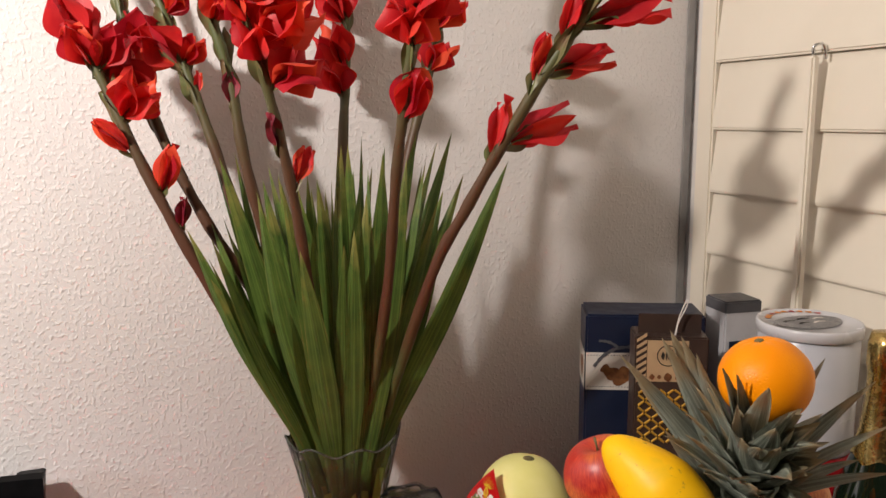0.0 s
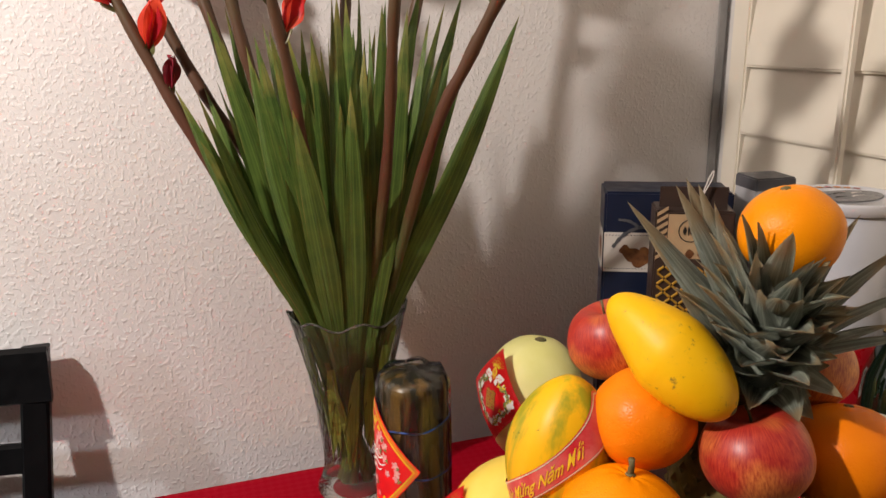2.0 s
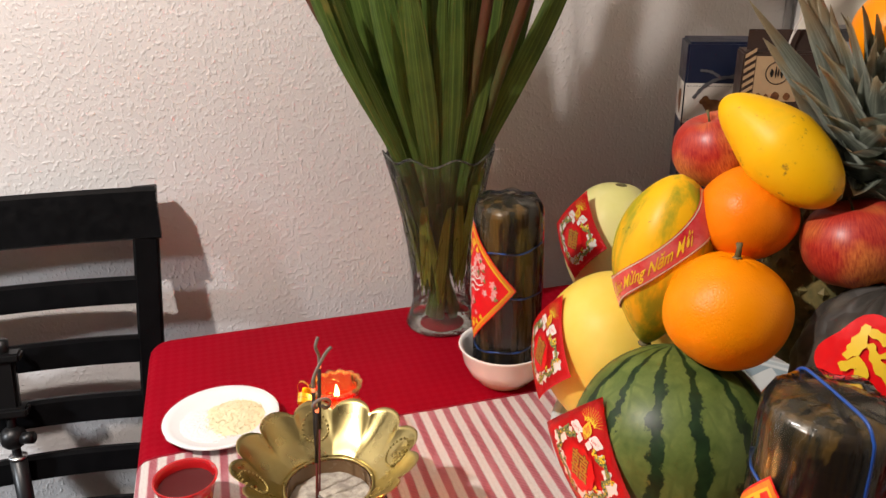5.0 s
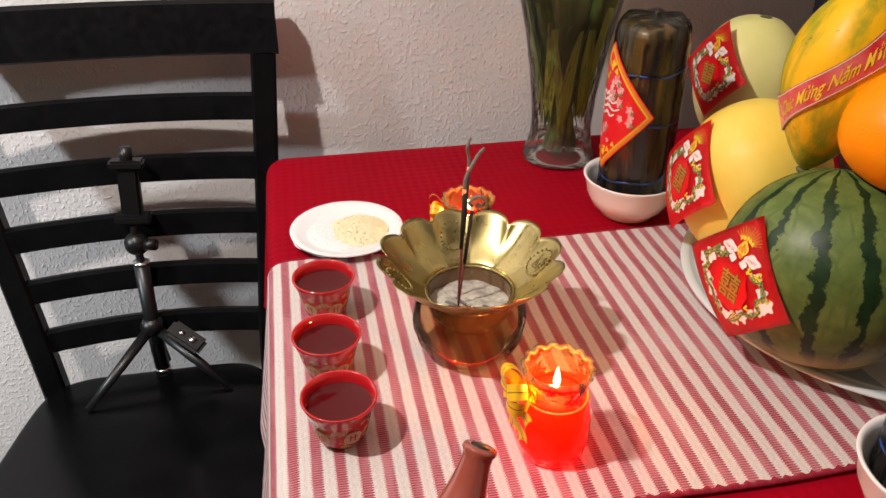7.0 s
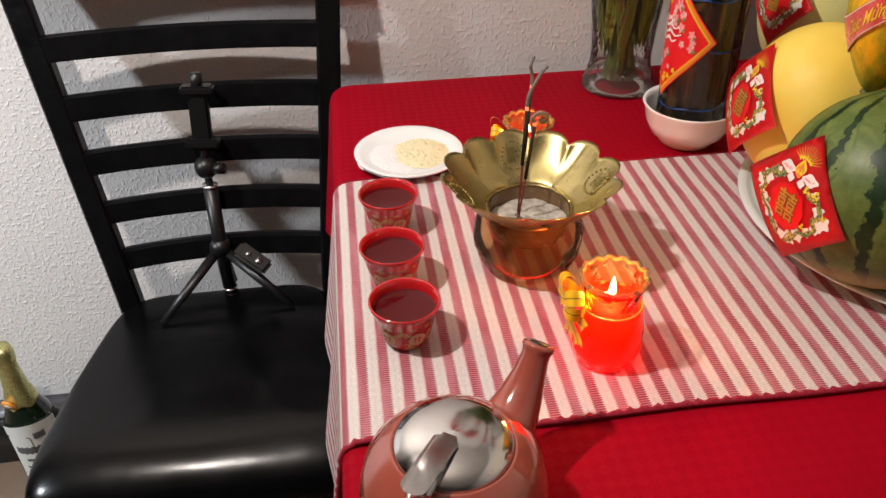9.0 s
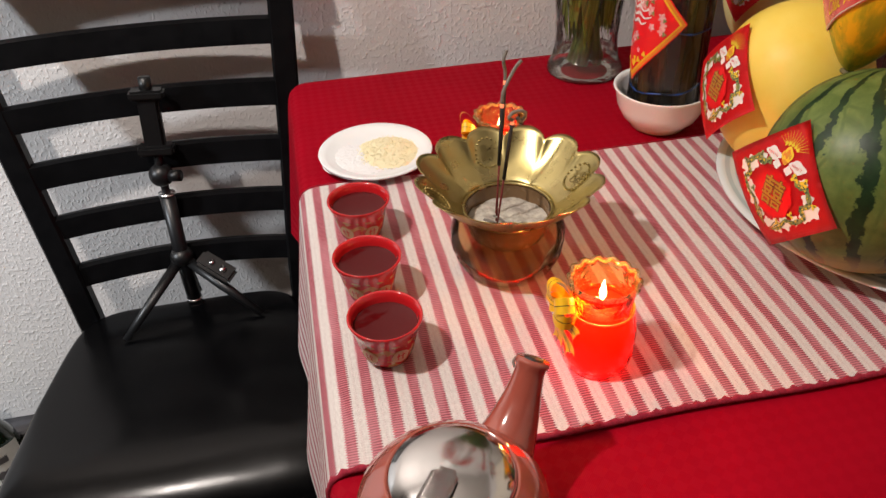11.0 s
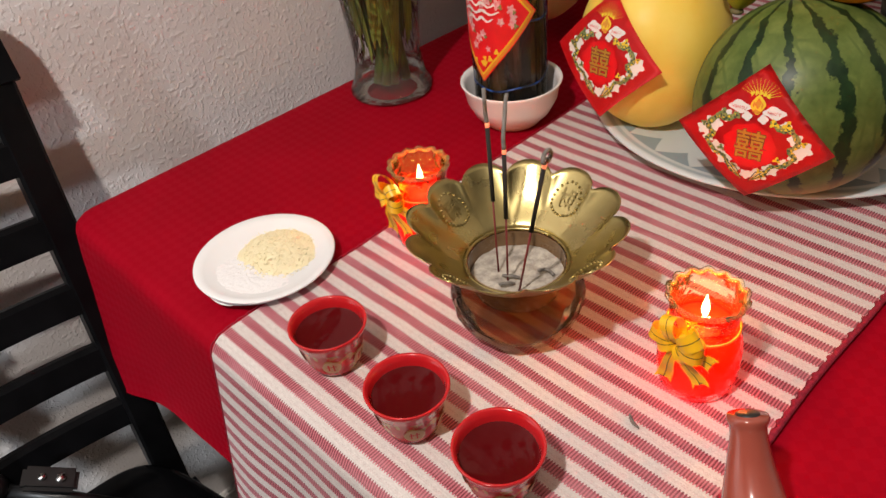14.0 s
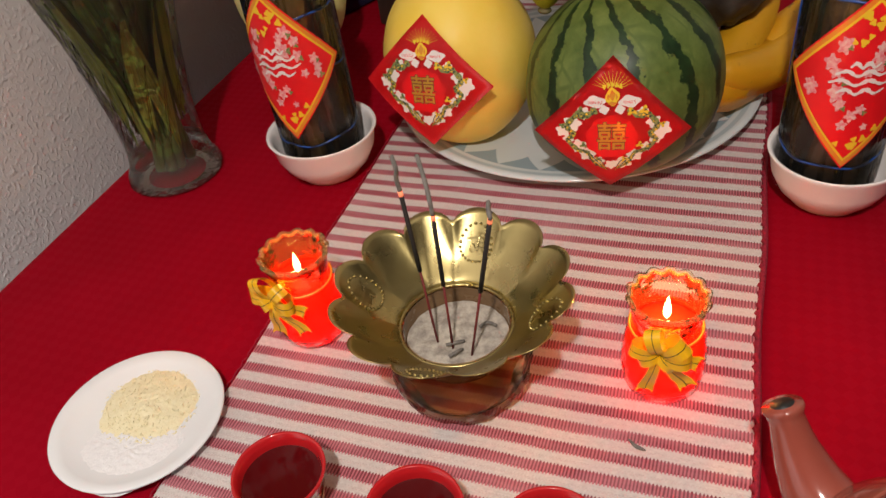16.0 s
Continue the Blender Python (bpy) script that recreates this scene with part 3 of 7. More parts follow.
def sheet(fn, nu, nv, uv=None, bm=None):
    """A grid of fn(u, v), u and v from 0 to 1; uv(u, v) gives its texture places."""
    bm = bm or bmesh.new()
    layer = bm.loops.layers.uv.verify()
    grid = [[bm.verts.new(fn(i / nu, j / nv)) for j in range(nv + 1)] for i in range(nu + 1)]
    for i in range(nu):
        for j in range(nv):
            f = bm.faces.new((grid[i][j], grid[i + 1][j], grid[i + 1][j + 1], grid[i][j + 1]))
            for loop, (a, b) in zip(f.loops, ((i, j), (i + 1, j), (i + 1, j + 1), (i, j + 1))):
                loop[layer].uv = uv(a / nu, b / nv) if uv else (a / nu, b / nv)
    return bm


def ball(rx, ry, rz, seg=40, rings=24, shape=None):
    """An ellipsoid; shape(direction) gives a factor on its radius."""
    def at(u, v):
        a, b = 2 * math.pi * u, math.pi * (v - 0.5)
        d = Vector((math.cos(b) * math.cos(a), math.cos(b) * math.sin(a), math.sin(b)))
        k = shape(d) if shape else 1.0
        return Vector((d.x * rx * k, d.y * ry * k, d.z * rz * k))
    bm = sheet(at, seg, rings)
    bmesh.ops.remove_doubles(bm, verts=bm.verts, dist=1e-5)
    return bm


def flat_text(body, size, bold=0.0):
    """The outlines of a word as triangles: places in the plane and faces."""
    data = bpy.data.curves.new("word", "FONT")
    data.body, data.size, data.align_x, data.align_y = body, size, "CENTER", "CENTER"
    data.offset = bold
    ob = bpy.data.objects.new("word", data)
    scene.collection.objects.link(ob)
    me = ob.evaluated_get(bpy.context.evaluated_depsgraph_get()).to_mesh()
    verts = [v.co.copy() for v in me.vertices]
    faces = [tuple(p.vertices) for p in me.polygons]
    bpy.data.objects.remove(ob)
    bpy.data.curves.remove(data)
    return verts, faces


def text_bmesh(body, size, place, bold=0.0):
    """A word laid on a surface by place(x, y)."""
    verts, faces = flat_text(body, size, bold)
    bm = bmesh.new()
    vs = [bm.verts.new(place(v.x, v.y)) for v in verts]
    for f in faces:
        if len(set(f)) > 2:
            bm.faces.new([vs[i] for i in f])
    return bm


def blob(bm, place, cx, cy, r, lobes=5, deep=0.22, phase=0.0, n=26, squash=1.0):
    """A wavy-edged patch on a surface."""
    mid = bm.verts.new(place(cx, cy))
    ring = []
    for i in range(n):
        a = 2 * math.pi * i / n
        k = r * (1 + deep * math.sin(lobes * a + phase))
        ring.append(bm.verts.new(place(cx + k * math.cos(a), cy + squash * k * math.sin(a))))
    for i in range(n):
        bm.faces.new((mid, ring[i], ring[(i + 1) % n]))


def band(bm, place, points, widths, n=24):
    """A ribbon of changing width along a curve on a surface."""
    path = smooth_path([(*p, 0) for p in points], n)
    old = None
    for i, p in enumerate(path):
        way = (path[min(i + 1, n)] - path[max(i - 1, 0)]).normalized()
        s = i / n * (len(widths) - 1)
        k = min(int(s), len(widths) - 2)
        w = widths[k] + (widths[k + 1] - widths[k]) * (s - k)
        w *= 1 + 0.25 * math.sin(i * 2.1)
        pair = [bm.verts.new(place(p.x - way.y * q * w, p.y + way.x * q * w)) for q in (-0.5, 0.5)]
        if old:
            bm.faces.new((old[0], old[1], pair[1], pair[0]))
        old = pair


# ---- the room ----
TOP, LEFT, BACK, FRONT, RIGHT = 0.75, -0.166, -0.128, -1.02, 0.80
# The unseen west and south walls stand far off to weaken their bounce.
EAST, WEST, SOUTH, HIGH = 0.888, -6.0, -6.0, 2.45

solid("floor", block(7.4, 6.4, 0.1, 0, ((EAST + WEST) / 2, SOUTH / 2, -0.05)), M_FLOOR, "beige floor beneath the table and chair", "floor", "structure")
solid("ceiling", block(7.4, 6.4, 0.1, 0, ((EAST + WEST) / 2, SOUTH / 2, HIGH + 0.05)), M_CEIL, "unseen plain ceiling, dark to cut bounce light", "ceiling", "structure")
solid("wall_north", block(EAST - WEST + 0.3, 0.12, HIGH, 0, ((EAST + WEST) / 2, 0.06, HIGH / 2)), M_WALL, "white wall with knockdown plaster texture", "wall", "structure")
solid("wall_south", block(EAST - WEST + 0.3, 0.12, HIGH, 0, ((EAST + WEST) / 2, SOUTH - 0.06, HIGH / 2)), M_FARWALL, "unseen plain wall, dark to limit bounce light", "wall", "structure")
solid("wall_west", block(0.12, -SOUTH, HIGH, 0, (WEST - 0.06, SOUTH / 2, HIGH / 2)), M_FARWALL, "unseen plain wall, dark to limit bounce light", "wall", "structure")

# east wall with a window opening behind the shutters
WIN = (-0.05, -1.50, 0.86, 2.06)
bm = block(0.12, 0.05, HIGH, 0, (EAST + 0.06, -0.025, HIGH / 2))
block(0.12, -SOUTH + WIN[1], HIGH, 0, (EAST + 0.06, (SOUTH + WIN[1]) / 2, HIGH / 2), bm)
block(0.12, 1.45, WIN[2], 0, (EAST + 0.06, -0.775, WIN[2] / 2), bm)
block(0.12, 1.45, HIGH - WIN[3], 0, (EAST + 0.06, -0.775, (HIGH + WIN[3]) / 2), bm)
solid("wall_east", bm, M_WALL, "white plaster wall round the shuttered window", "wall", "structure")
solid("window_1", block(0.01, 1.45, 1.2, 0, (EAST + 0.10, -0.775, 1.46)), M_NIGHT, "dark night window behind closed shutters", "window", "structure")
solid("baseboard", block(-WEST + 0.15, 0.012, 0.10, 0.003, (WEST / 2 - 0.08, -0.006, 0.05)), M_TRIM, "white painted baseboard along the wall", "baseboard", "structure")

solid("trim", block(0.015, 0.004, 1.24, 0.001, (0.8620, -0.002, 1.45)), M_GREYSTRIP, "thin grey strip in the window corner", "trim", "structure")
solid("window_frame", block(0.018, 0.016, 1.24, 0.003, (0.8785, -0.0165, 1.45)), M_TRIM, "white window frame upright in the corner", "frame", "structure")


def shutter(y0, y1, group):
    """A panel of wide closed louvres with a tilt rod."""
    s = thing("plantation_shutter", pose(0.862, y0, 0.852), "cream plantation shutter with closed wide louvres", "shutter", group)
    w = y0 - y1
    high = 1.19
    part("stile", block(0.028, 0.038, high, 0.003, (0.014, -0.019, high / 2)), M_SHUTTER, s, "", False)
    part("stile", block(0.028, 0.038, high, 0.003, (0.014, -w + 0.019, high / 2)), M_SHUTTER, s, "", False)
    part("rail", block(0.028, w - 0.076, 0.06, 0.003, (0.014, -w / 2, 0.03)), M_SHUTTER, s, "", False)
    part("rail", block(0.028, w - 0.076, 0.06, 0.003, (0.014, -w / 2, high - 0.03)), M_SHUTTER, s, "", False)
    lou = mesh_of("louvre", block(0.009, w - 0.08, 0.1055, 0.003, (0, 0, 0), seg=2), M_SHUTTER, False)
    for i in range(10):
        ob = new("louvre", lou)
        ob.parent = s
        jig = 0.6 * math.sin(i * 2.3)
        ob.matrix_basis = pose(0.006, -w / 2, 0.1005 + 0.1006 * i + 0.05 + (0.004 if i == 5 else 0), 0, 6.5 + jig * 0.6, 0)
    mid = -w * 0.555
    rod = part("tilt_rod", block(0.013, 0.013, 0.60, 0.003, (-0.022, mid, 0.30)), M_SHUTTER, s, "cream tilt rod", False)
    part("hook", tube(smooth_path([(-0.022, mid, 0.60), (-0.024, mid - 0.002, 0.612), (-0.012, mid - 0.006, 0.614), (-0.006, mid - 0.006, 0.596)], 10), 0.0022), M_SILVER, rod)
    return s


shutter(-0.026, -0.487, "window shutters")
shutter(-0.490, -0.963, "window shutters")
shutter(-0.968, -1.441, "window shutters")

# ---- table, cloth and runner ----
table = thing("dining_table", pose((LEFT + RIGHT) / 2, (BACK + FRONT) / 2, 0), "dark wooden dining table under a red cloth", "table")
TW, TD = RIGHT - LEFT - 0.012, BACK - FRONT - 0.012
part("tabletop", block(TW, TD, 0.03, 0.006, (0, 0, TOP - 0.020)), M_TABLEWOOD, table, "", False)
for sx in (-1, 1):
    for sy in (-1, 1):
        part("leg", block(0.055, 0.055, TOP - 0.035, 0.004, (sx * (TW / 2 - 0.09), sy * (TD / 2 - 0.09), (TOP - 0.035) / 2)), M_TABLEWOOD, table, "", False)
for sy in (-1, 1):
    part("apron", block(TW - 0.24, 0.02, 0.07, 0.002, (0, sy * (TD / 2 - 0.09), TOP - 0.07)), M_TABLEWOOD, table, "", False)


def cloth():
    """A cloth over the table with a rounded fold and a hanging edge that flares at the corners."""
    rc, n = 0.022, 360
    cx, cy, hx, hy = (LEFT + RIGHT) / 2, (BACK + FRONT) / 2, (RIGHT - LEFT) / 2, (BACK - FRONT) / 2
    length = 2 * (hx + hy) * 2
    outline = []
    for k in range(n):
        s = k / n * 4
        side, f = int(s), s - int(s)
        corners = [(-hx, -hy), (hx, -hy), (hx, hy), (-hx, hy)]
        a, b = Vector(corners[side]), Vector(corners[(side + 1) % 4])
        p = a.lerp(b, f)
        q = Vector((max(-hx + rc, min(hx - rc, p.x)), max(-hy + rc, min(hy - rc, p.y))))
        d = p - q
        d = d.normalized() if d.length > 1e-6 else Vector((1, 0))
        near = min((p - Vector(c)).length for c in corners)
        outline.append((q + d * rc, d, near, s))
    bm = bmesh.new()
    layer = bm.loops.layers.uv.verify()
    rows = []
    drops = [(-0.014, 0.0), (-0.008, 0.0), (-0.002, -0.001), (0.003, -0.005), (0.0055, -0.012), (0.007, -0.03), (0.008, -0.06), (0.010, -0.10), (0.012, -0.14), (0.014, -0.175), (0.015, -0.178)]
    for out, down in drops:
        row = []
        for p, d, near, s in outline:
            hang = min(1.0, max(0.0, -down / 0.178))
            corner = math.exp(-(near / 0.09) ** 2)
            wave = 0.010 * (0.25 if s > 3 else 1.0) * math.sin(s * 23 + 1.1) * math.sin(s * 9.1) * hang
            o = out + hang * (0.018 * corner + wave)
            z = TOP + down * (1 + 0.22 * corner)
            row.append(bm.verts.new((cx + p.x + d.x * o, cy + p.y + d.y * o, z)))
        rows.append(row)
    inner = [rows[0]]
    for k in (0.85, 0.6, 0.35, 0.1):
        inner.append([bm.verts.new((cx + p.x * k, cy + p.y * k, TOP)) for p, d, near, s in outline])
    for lo, hi in zip(inner, inner[1:]):
        for i in range(n):
            f = bm.faces.new((lo[i], lo[(i + 1) % n], hi[(i + 1) % n], hi[i]))
            for loop in f.loops:
                loop[layer].uv = (loop.vert.co.x, loop.vert.co.y)
    f = bm.faces.new(inner[-1])
    for loop in f.loops:
        loop[layer].uv = (loop.vert.co.x, loop.vert.co.y)
    for r, (lo, hi) in enumerate(zip(rows, rows[1:])):
        for i in range(n):
            j = (i + 1) % n
            f = bm.faces.new((lo[i], lo[j], hi[j], hi[i]))
            for loop, (k, q) in zip(f.loops, ((i, r), (j, r), (j, r + 1), (i, r + 1))):
                p, d, near, s = outline[k]
                o = drops[q][0] - min(0, drops[q][1])
                loop[layer].uv = (cx + p.x + d.x * o, cy + p.y + d.y * o)
    return bm


solid("tablecloth", cloth(), M_CLOTH, "red woven tablecloth with diamond pattern hanging over edges", "tablecloth", smooth=True)

RB, RF, REND = -0.402, -0.762, 0.775
runner = thing("table_runner", pose(0, 0, 0), "striped pink and cream woven runner with dark red edging", "table runner")


def on_runner(s, y, lift=0.0):
    """The runner's surface: s runs along the table from its left edge, below zero down the hanging end."""
    ripple = 0.0006 * math.sin(s * 41 + y * 17) + 0.0005 * math.sin(y * 60)
    if s >= 0.012:
        return Vector((LEFT + s, y, TOP + 0.0035 + max(0, ripple) + lift))
    if s > -0.016:
        a = (0.012 - s) / 0.028 * (math.pi / 2)
        return Vector((LEFT + 0.012 - (0.018 + lift) * math.sin(a), y, TOP - 0.0145 + (0.018 + lift) * math.cos(a)))
    h = -s - 0.016
    return Vector((LEFT - 0.006 - lift - h * 0.13 - 0.004 * math.sin(y * 40) * h / 0.15, y, TOP - 0.0145 - h))


HANG = -0.185


def runner_spot(u, v):
    s = HANG + u * (REND - LEFT - HANG)
    edge = 0.022
    y = RB + v * (RF - RB) + 0.0012 * math.sin(s * 31)
    return on_runner(s, y)


bm = sheet(runner_spot, 190, 24, lambda u, v: (HANG + u * (REND - LEFT - HANG) + 0.0083 + PITCH * 20, RB + v * (RF - RB)))
part("cloth", bm, M_RUNNER, runner)
for name, y in (("edging", RB), ("edging", RF)):
    sgn = 1 if y == RB else -1
    pts = [on_runner(HANG + k / 260 * (REND - LEFT - HANG), y + sgn * 0.0022 + 0.0012 * math.sin((HANG + k / 260 * (REND - LEFT - HANG)) * 31) + 0.0009 * math.sin(k * 2.6), 0.0) for k in range(261)]
    part(name, tube(pts, [0.0024 + 0.0009 * math.sin(k * 2.6) for k in range(261)] if sgn < 0 else 0.0005, 6), M_TRIMRED, runner, "dark red crocheted edging" if sgn < 0 else "")

# ---- chair ----
SEAT = 0.445


def chair():
    c = thing("dining_chair", pose(0, 0, 0), "black ladder-back dining chair with padded leatherette seat", "chair")
    def post_x(side, z):
        k = max(0, z - SEAT) / 0.45
        return -0.500 - 0.068 * k if side < 0 else -0.196 + 0.036 * k

    def post_y(z):
        return -0.165 + max(0, z - SEAT) / 0.5 * 0.125

    for x in (-1, 1):
        pts = [(post_x(x, 0), -0.115, 0.0), (post_x(x, 0), -0.155, 0.25)] + [(post_x(x, z), post_y(z), z) for z in (SEAT, 0.65, 0.936)]
        path = smooth_path(pts, 16)
        bm = bmesh.new()
        old = None
        for p in path:
            w, d = 0.0165, 0.0125
            ring = [bm.verts.new((p.x + a * w, p.y + b * d, p.z)) for a, b in ((-1, -0.7), (-0.8, -1), (0.8, -1), (1, -0.7), (1, 0.7), (0.8, 1), (-0.8, 1), (-1, 0.7))]
            if old:
                for i in range(8):
                    bm.faces.new((old[i], old[(i + 1) % 8], ring[(i + 1) % 8], ring[i]))
            else:
                bm.faces.new(ring[::-1])
            old = ring
        bm.faces.new(old)
        part("back_post", bm, M_BLACKWOOD, c, "", False)
    slats = [(0.9055, 0.068, "top_rail"), (0.806, 0.035, "slat"), (0.728, 0.035, "slat"), (0.653, 0.034, "slat"), (0.581, 0.031, "slat"), (0.510, 0.031, "slat")]
    for z, h, name in slats:
        lo, hi = z - h / 2, z + h / 2
        x0, x1 = (post_x(-1, z) + 0.010, post_x(1, z) - 0.010) if name == "slat" else (post_x(-1, z) - 0.02, post_x(1, z) + 0.018)

        def face(u, v, front):
            z = lo + v * h
            bow = 0.018 * (1 - (2 * u - 1) ** 2)
            return Vector((x0 + u * (x1 - x0), post_y(z) - 0.004 + bow + (-0.008 if front else 0.008) - (0.006 if name != "slat" else 0), z))

        bm = bmesh.new()
        ring = [(0, 0.06, 1), (0, 0.94, 1), (0, 1, 0.5), (0, 0.94, 0), (0, 0.06, 0), (0, 0, 0.5)]
        old = None
        for i in range(17):
            u = i / 16
            vs = []
            for _, v, fr in ring:
                a, b = face(u, v, True), face(u, v, False)
                vs.append(bm.verts.new(b.lerp(a, fr)))
            if old:
                for k in range(6):
                    bm.faces.new((old[k], old[(k + 1) % 6], vs[(k + 1) % 6], vs[k]))
            else:
                bm.faces.new(vs[::-1])
            old = vs
        bm.faces.new(old)
        part(name, bm, M_BLACKWOOD, c, "", False)

    # seat: wider towards the front, domed, with a rounded edge
    def seat_spot(u, v):
        a = 2 * math.pi * u
        ca, sa = math.cos(a), math.sin(a)
        e = 0.32 if sa > 0 else 0.24
        px = math.copysign(abs(ca) ** e, ca)
        py = math.copysign(abs(sa) ** e, sa)
        soft = max(0.0, -sa) ** 0.6
        flat = 0.94 - 0.52 * soft
        drop = 0.016 + 0.036 * soft
        if v < 0.4:
            k, z = flat * v / 0.4, SEAT
        else:
            t = min(1.0, (v - 0.4) / 0.45)
            k = flat + (1 - flat) * math.sin(math.pi / 2 * t)
            z = SEAT - drop * (1 - math.cos(math.pi / 2 * t)) - (0.064 - drop) * max(0.0, v - 0.85) / 0.15
        z += 0.0012 * noise.noise(Vector((px * k * 3, py * k * 3, 4.0)))
        y = -0.335 + py * (0.180 if py > 0 else 0.187) * k
        half = 0.189 + 0.036 * (-(y + 0.335) / 0.180)
        x = -0.356 + px * half * k
        return Vector((x, y, z))

    bm = sheet(seat_spot, 96, 26)
    bmesh.ops.remove_doubles(bm, verts=bm.verts, dist=1e-5)
    part("seat", bm, M_LEATHER, c, "black padded leatherette seat")
    part("seat_frame", block(0.36, 0.32, 0.05, 0.006, (-0.356, -0.335, SEAT - 0.085)), M_BLACKWOOD, c, "", False)
    for x in (-0.535, -0.180):
        part("leg", block(0.036, 0.036, SEAT - 0.06, 0.004, (x, -0.52, (SEAT - 0.06) / 2)), M_BLACKWOOD, c, "", False)
    for x in (-0.520, -0.190):
        part("stretcher", block(0.02, 0.34, 0.025, 0.003, (x, -0.33, 0.2)), M_BLACKWOOD, c, "", False)
    return c


chair()


def tripod():
    t = thing("mini_tripod", pose(-0.357, -0.16, SEAT), "small black phone tripod standing on the chair seat", "tripod")
    hub = Vector((0.0015, 0.0100, 0.0716))
    low = Vector((0.0046, 0.0000, 0.0040))
    ring = Vector((0.0011, 0.0280, 0.1639))
    ball_at = Vector((0.0004, 0.0320, 0.1943))
    head = Vector((0.0091, 0.0480, 0.3284))
    way = (head - ball_at).normalized()
    part("column", tube([low, hub, ring], 0.0105, 16), M_BLACKMETAL, t)
    part("ring", tube([ring, ring + way * 0.004], 0.0115, 16), M_SILVER, t, "silver ring")
    part("ring", tube([low - way * 0.004, low], 0.0115, 16), M_SILVER, t, "silver ring")
    part("neck", tube([ring, ball_at], 0.0055, 12), M_BLACKMETAL, t)
    part("hub", ball(0.0165, 0.0165, 0.015, 20, 12), M_BLACKPLASTIC, t, at=Matrix.Translation(hub))
    part("ball_joint", ball(0.0165, 0.0165, 0.0165, 20, 12), M_BLACKPLASTIC, t, at=Matrix.Translation(ball_at))
    part("knob", tube([ball_at + Vector((0.012, -0.006, 0)), ball_at + Vector((0.026, -0.012, 0.002))], 0.008, 12), M_BLACKPLASTIC, t)
    span = (head - ball_at).length
    tip = Matrix.Rotation(math.atan2(way.x, way.z), 4, "Y") @ Matrix.Rotation(-math.atan2(way.y, way.z), 4, "X")
    clamp = part("phone_clamp", block(0.027, 0.016, span * 0.56, 0.004, (0, 0, 0)), M_BLACKPLASTIC, t, "", False, Matrix.Translation(ball_at + way * span * 0.56) @ tip)
    part("jaw", block(0.046, 0.024, 0.013, 0.003, (0, -0.002, -span * 0.28)), M_BLACKPLASTIC, clamp, "", False)
    part("jaw", block(0.044, 0.024, 0.012, 0.003, (0, -0.002, span * 0.28)), M_BLACKPLASTIC, clamp, "", False)
    part("screw", tube([(0, 0, span * 0.28), (0, 0, span * 0.44)], 0.008, 12), M_BLACKPLASTIC, clamp)
    part("arm", tube([ball_at, ball_at + way * span * 0.3], 0.006, 10), M_BLACKPLASTIC, t)
    for foot, wide in (((-0.084, -0.075, 0.004), 0.0078), ((0.102, -0.062, 0.004), 0.0078), ((0.012, 0.012, 0.004), 0.007)):
        f = Vector(foot)
        a = hub + (f - hub) * 0.08
        part("leg", tube([a, a.lerp(f, 0.5), f], [wide, wide * 0.9, wide * 0.62], 8, flat=0.55), M_BLACKPLASTIC, t)
    rem = hub + Vector((0.048, -0.030, -0.006))
    grip = part("remote", block(0.055, 0.026, 0.012, 0.004, (0, 0, 0)), M_BLACKPLASTIC, t, "small black clip remote", False, Matrix.Translation(rem) @ pose(0, 0, 0, 20, 28, -30))
    part("button", tube([(0.01, 0, 0.006), (0.01, 0, 0.008)], 0.005, 14), M_SILVER, grip)
    part("button", tube([(-0.008, 0, 0.006), (-0.008, 0, 0.008)], 0.004, 14), M_SILVER, grip)


tripod()

# ---- vase with gladioli ----
VX, VY = 0.213, -0.191
vase = thing("flower_vase", pose(VX, VY, TOP), "clear cut-glass vase with scalloped rim tinted with candle glow, full of stems", "vase")


def scallop(a, r, z):
    k = max(0, (z - 0.19) / 0.05)
    return r * (1 + 0.035 * k * math.cos(8 * a)), z + 0.005 * k * math.cos(8 * a)


part("glass", lathe([(0.040, 0.030), (0.0385, 0.05), (0.040, 0.08), (0.045, 0.12), (0.053, 0.165), (0.062, 0.205), (0.0685, 0.232), (0.0705, 0.241), (0.0695, 0.2425), (0.068, 0.239)], 64, scallop, False), M_GLASS, vase, "clear patterned glass")
part("foot", lathe([(0.030, 0.0), (0.047, 0.001), (0.049, 0.004), (0.0475, 0.010), (0.0425, 0.020), (0.0405, 0.030), (0.030, 0.031)], 56), M_GLASSBASE, vase, "thick clear glass foot")
part("rim", tube([((0.070 * (1 + 0.035 * math.cos(8 * a))) * math.cos(a), (0.070 * (1 + 0.035 * math.cos(8 * a))) * math.sin(a), 0.2415 + 0.005 * math.cos(8 * a)) for a in (2 * math.pi * k / 96 for k in range(97))], 0.0013, 6), M_GLASSBASE, vase)

GLASS_R = [(0.030, 0.0402), (0.05, 0.0387), (0.08, 0.0402), (0.12, 0.0452), (0.165, 0.0532)]


def glass_r(z):
    for (z0, r0), (z1, r1) in zip(GLASS_R, GLASS_R[1:]):
        if z <= z1:
            return r0 + (r1 - r0) * (z - z0) / (z1 - z0)
    return GLASS_R[-1][1]


for k in range(16):
    a0 = 2 * math.pi * k / 16
    pts = []
    for i in range(15):
        z = 0.034 + 0.105 * i / 14
        a = a0 + 0.55 * i / 14
        pts.append((glass_r(z) * math.cos(a), glass_r(z) * math.sin(a), z))
    part("cut_ridge", tube(pts, [0.0004 + 0.0008 * math.sin(math.pi * i / 14) for i in range(15)], 6), M_RIDGE, vase)

rng = random.Random(11)


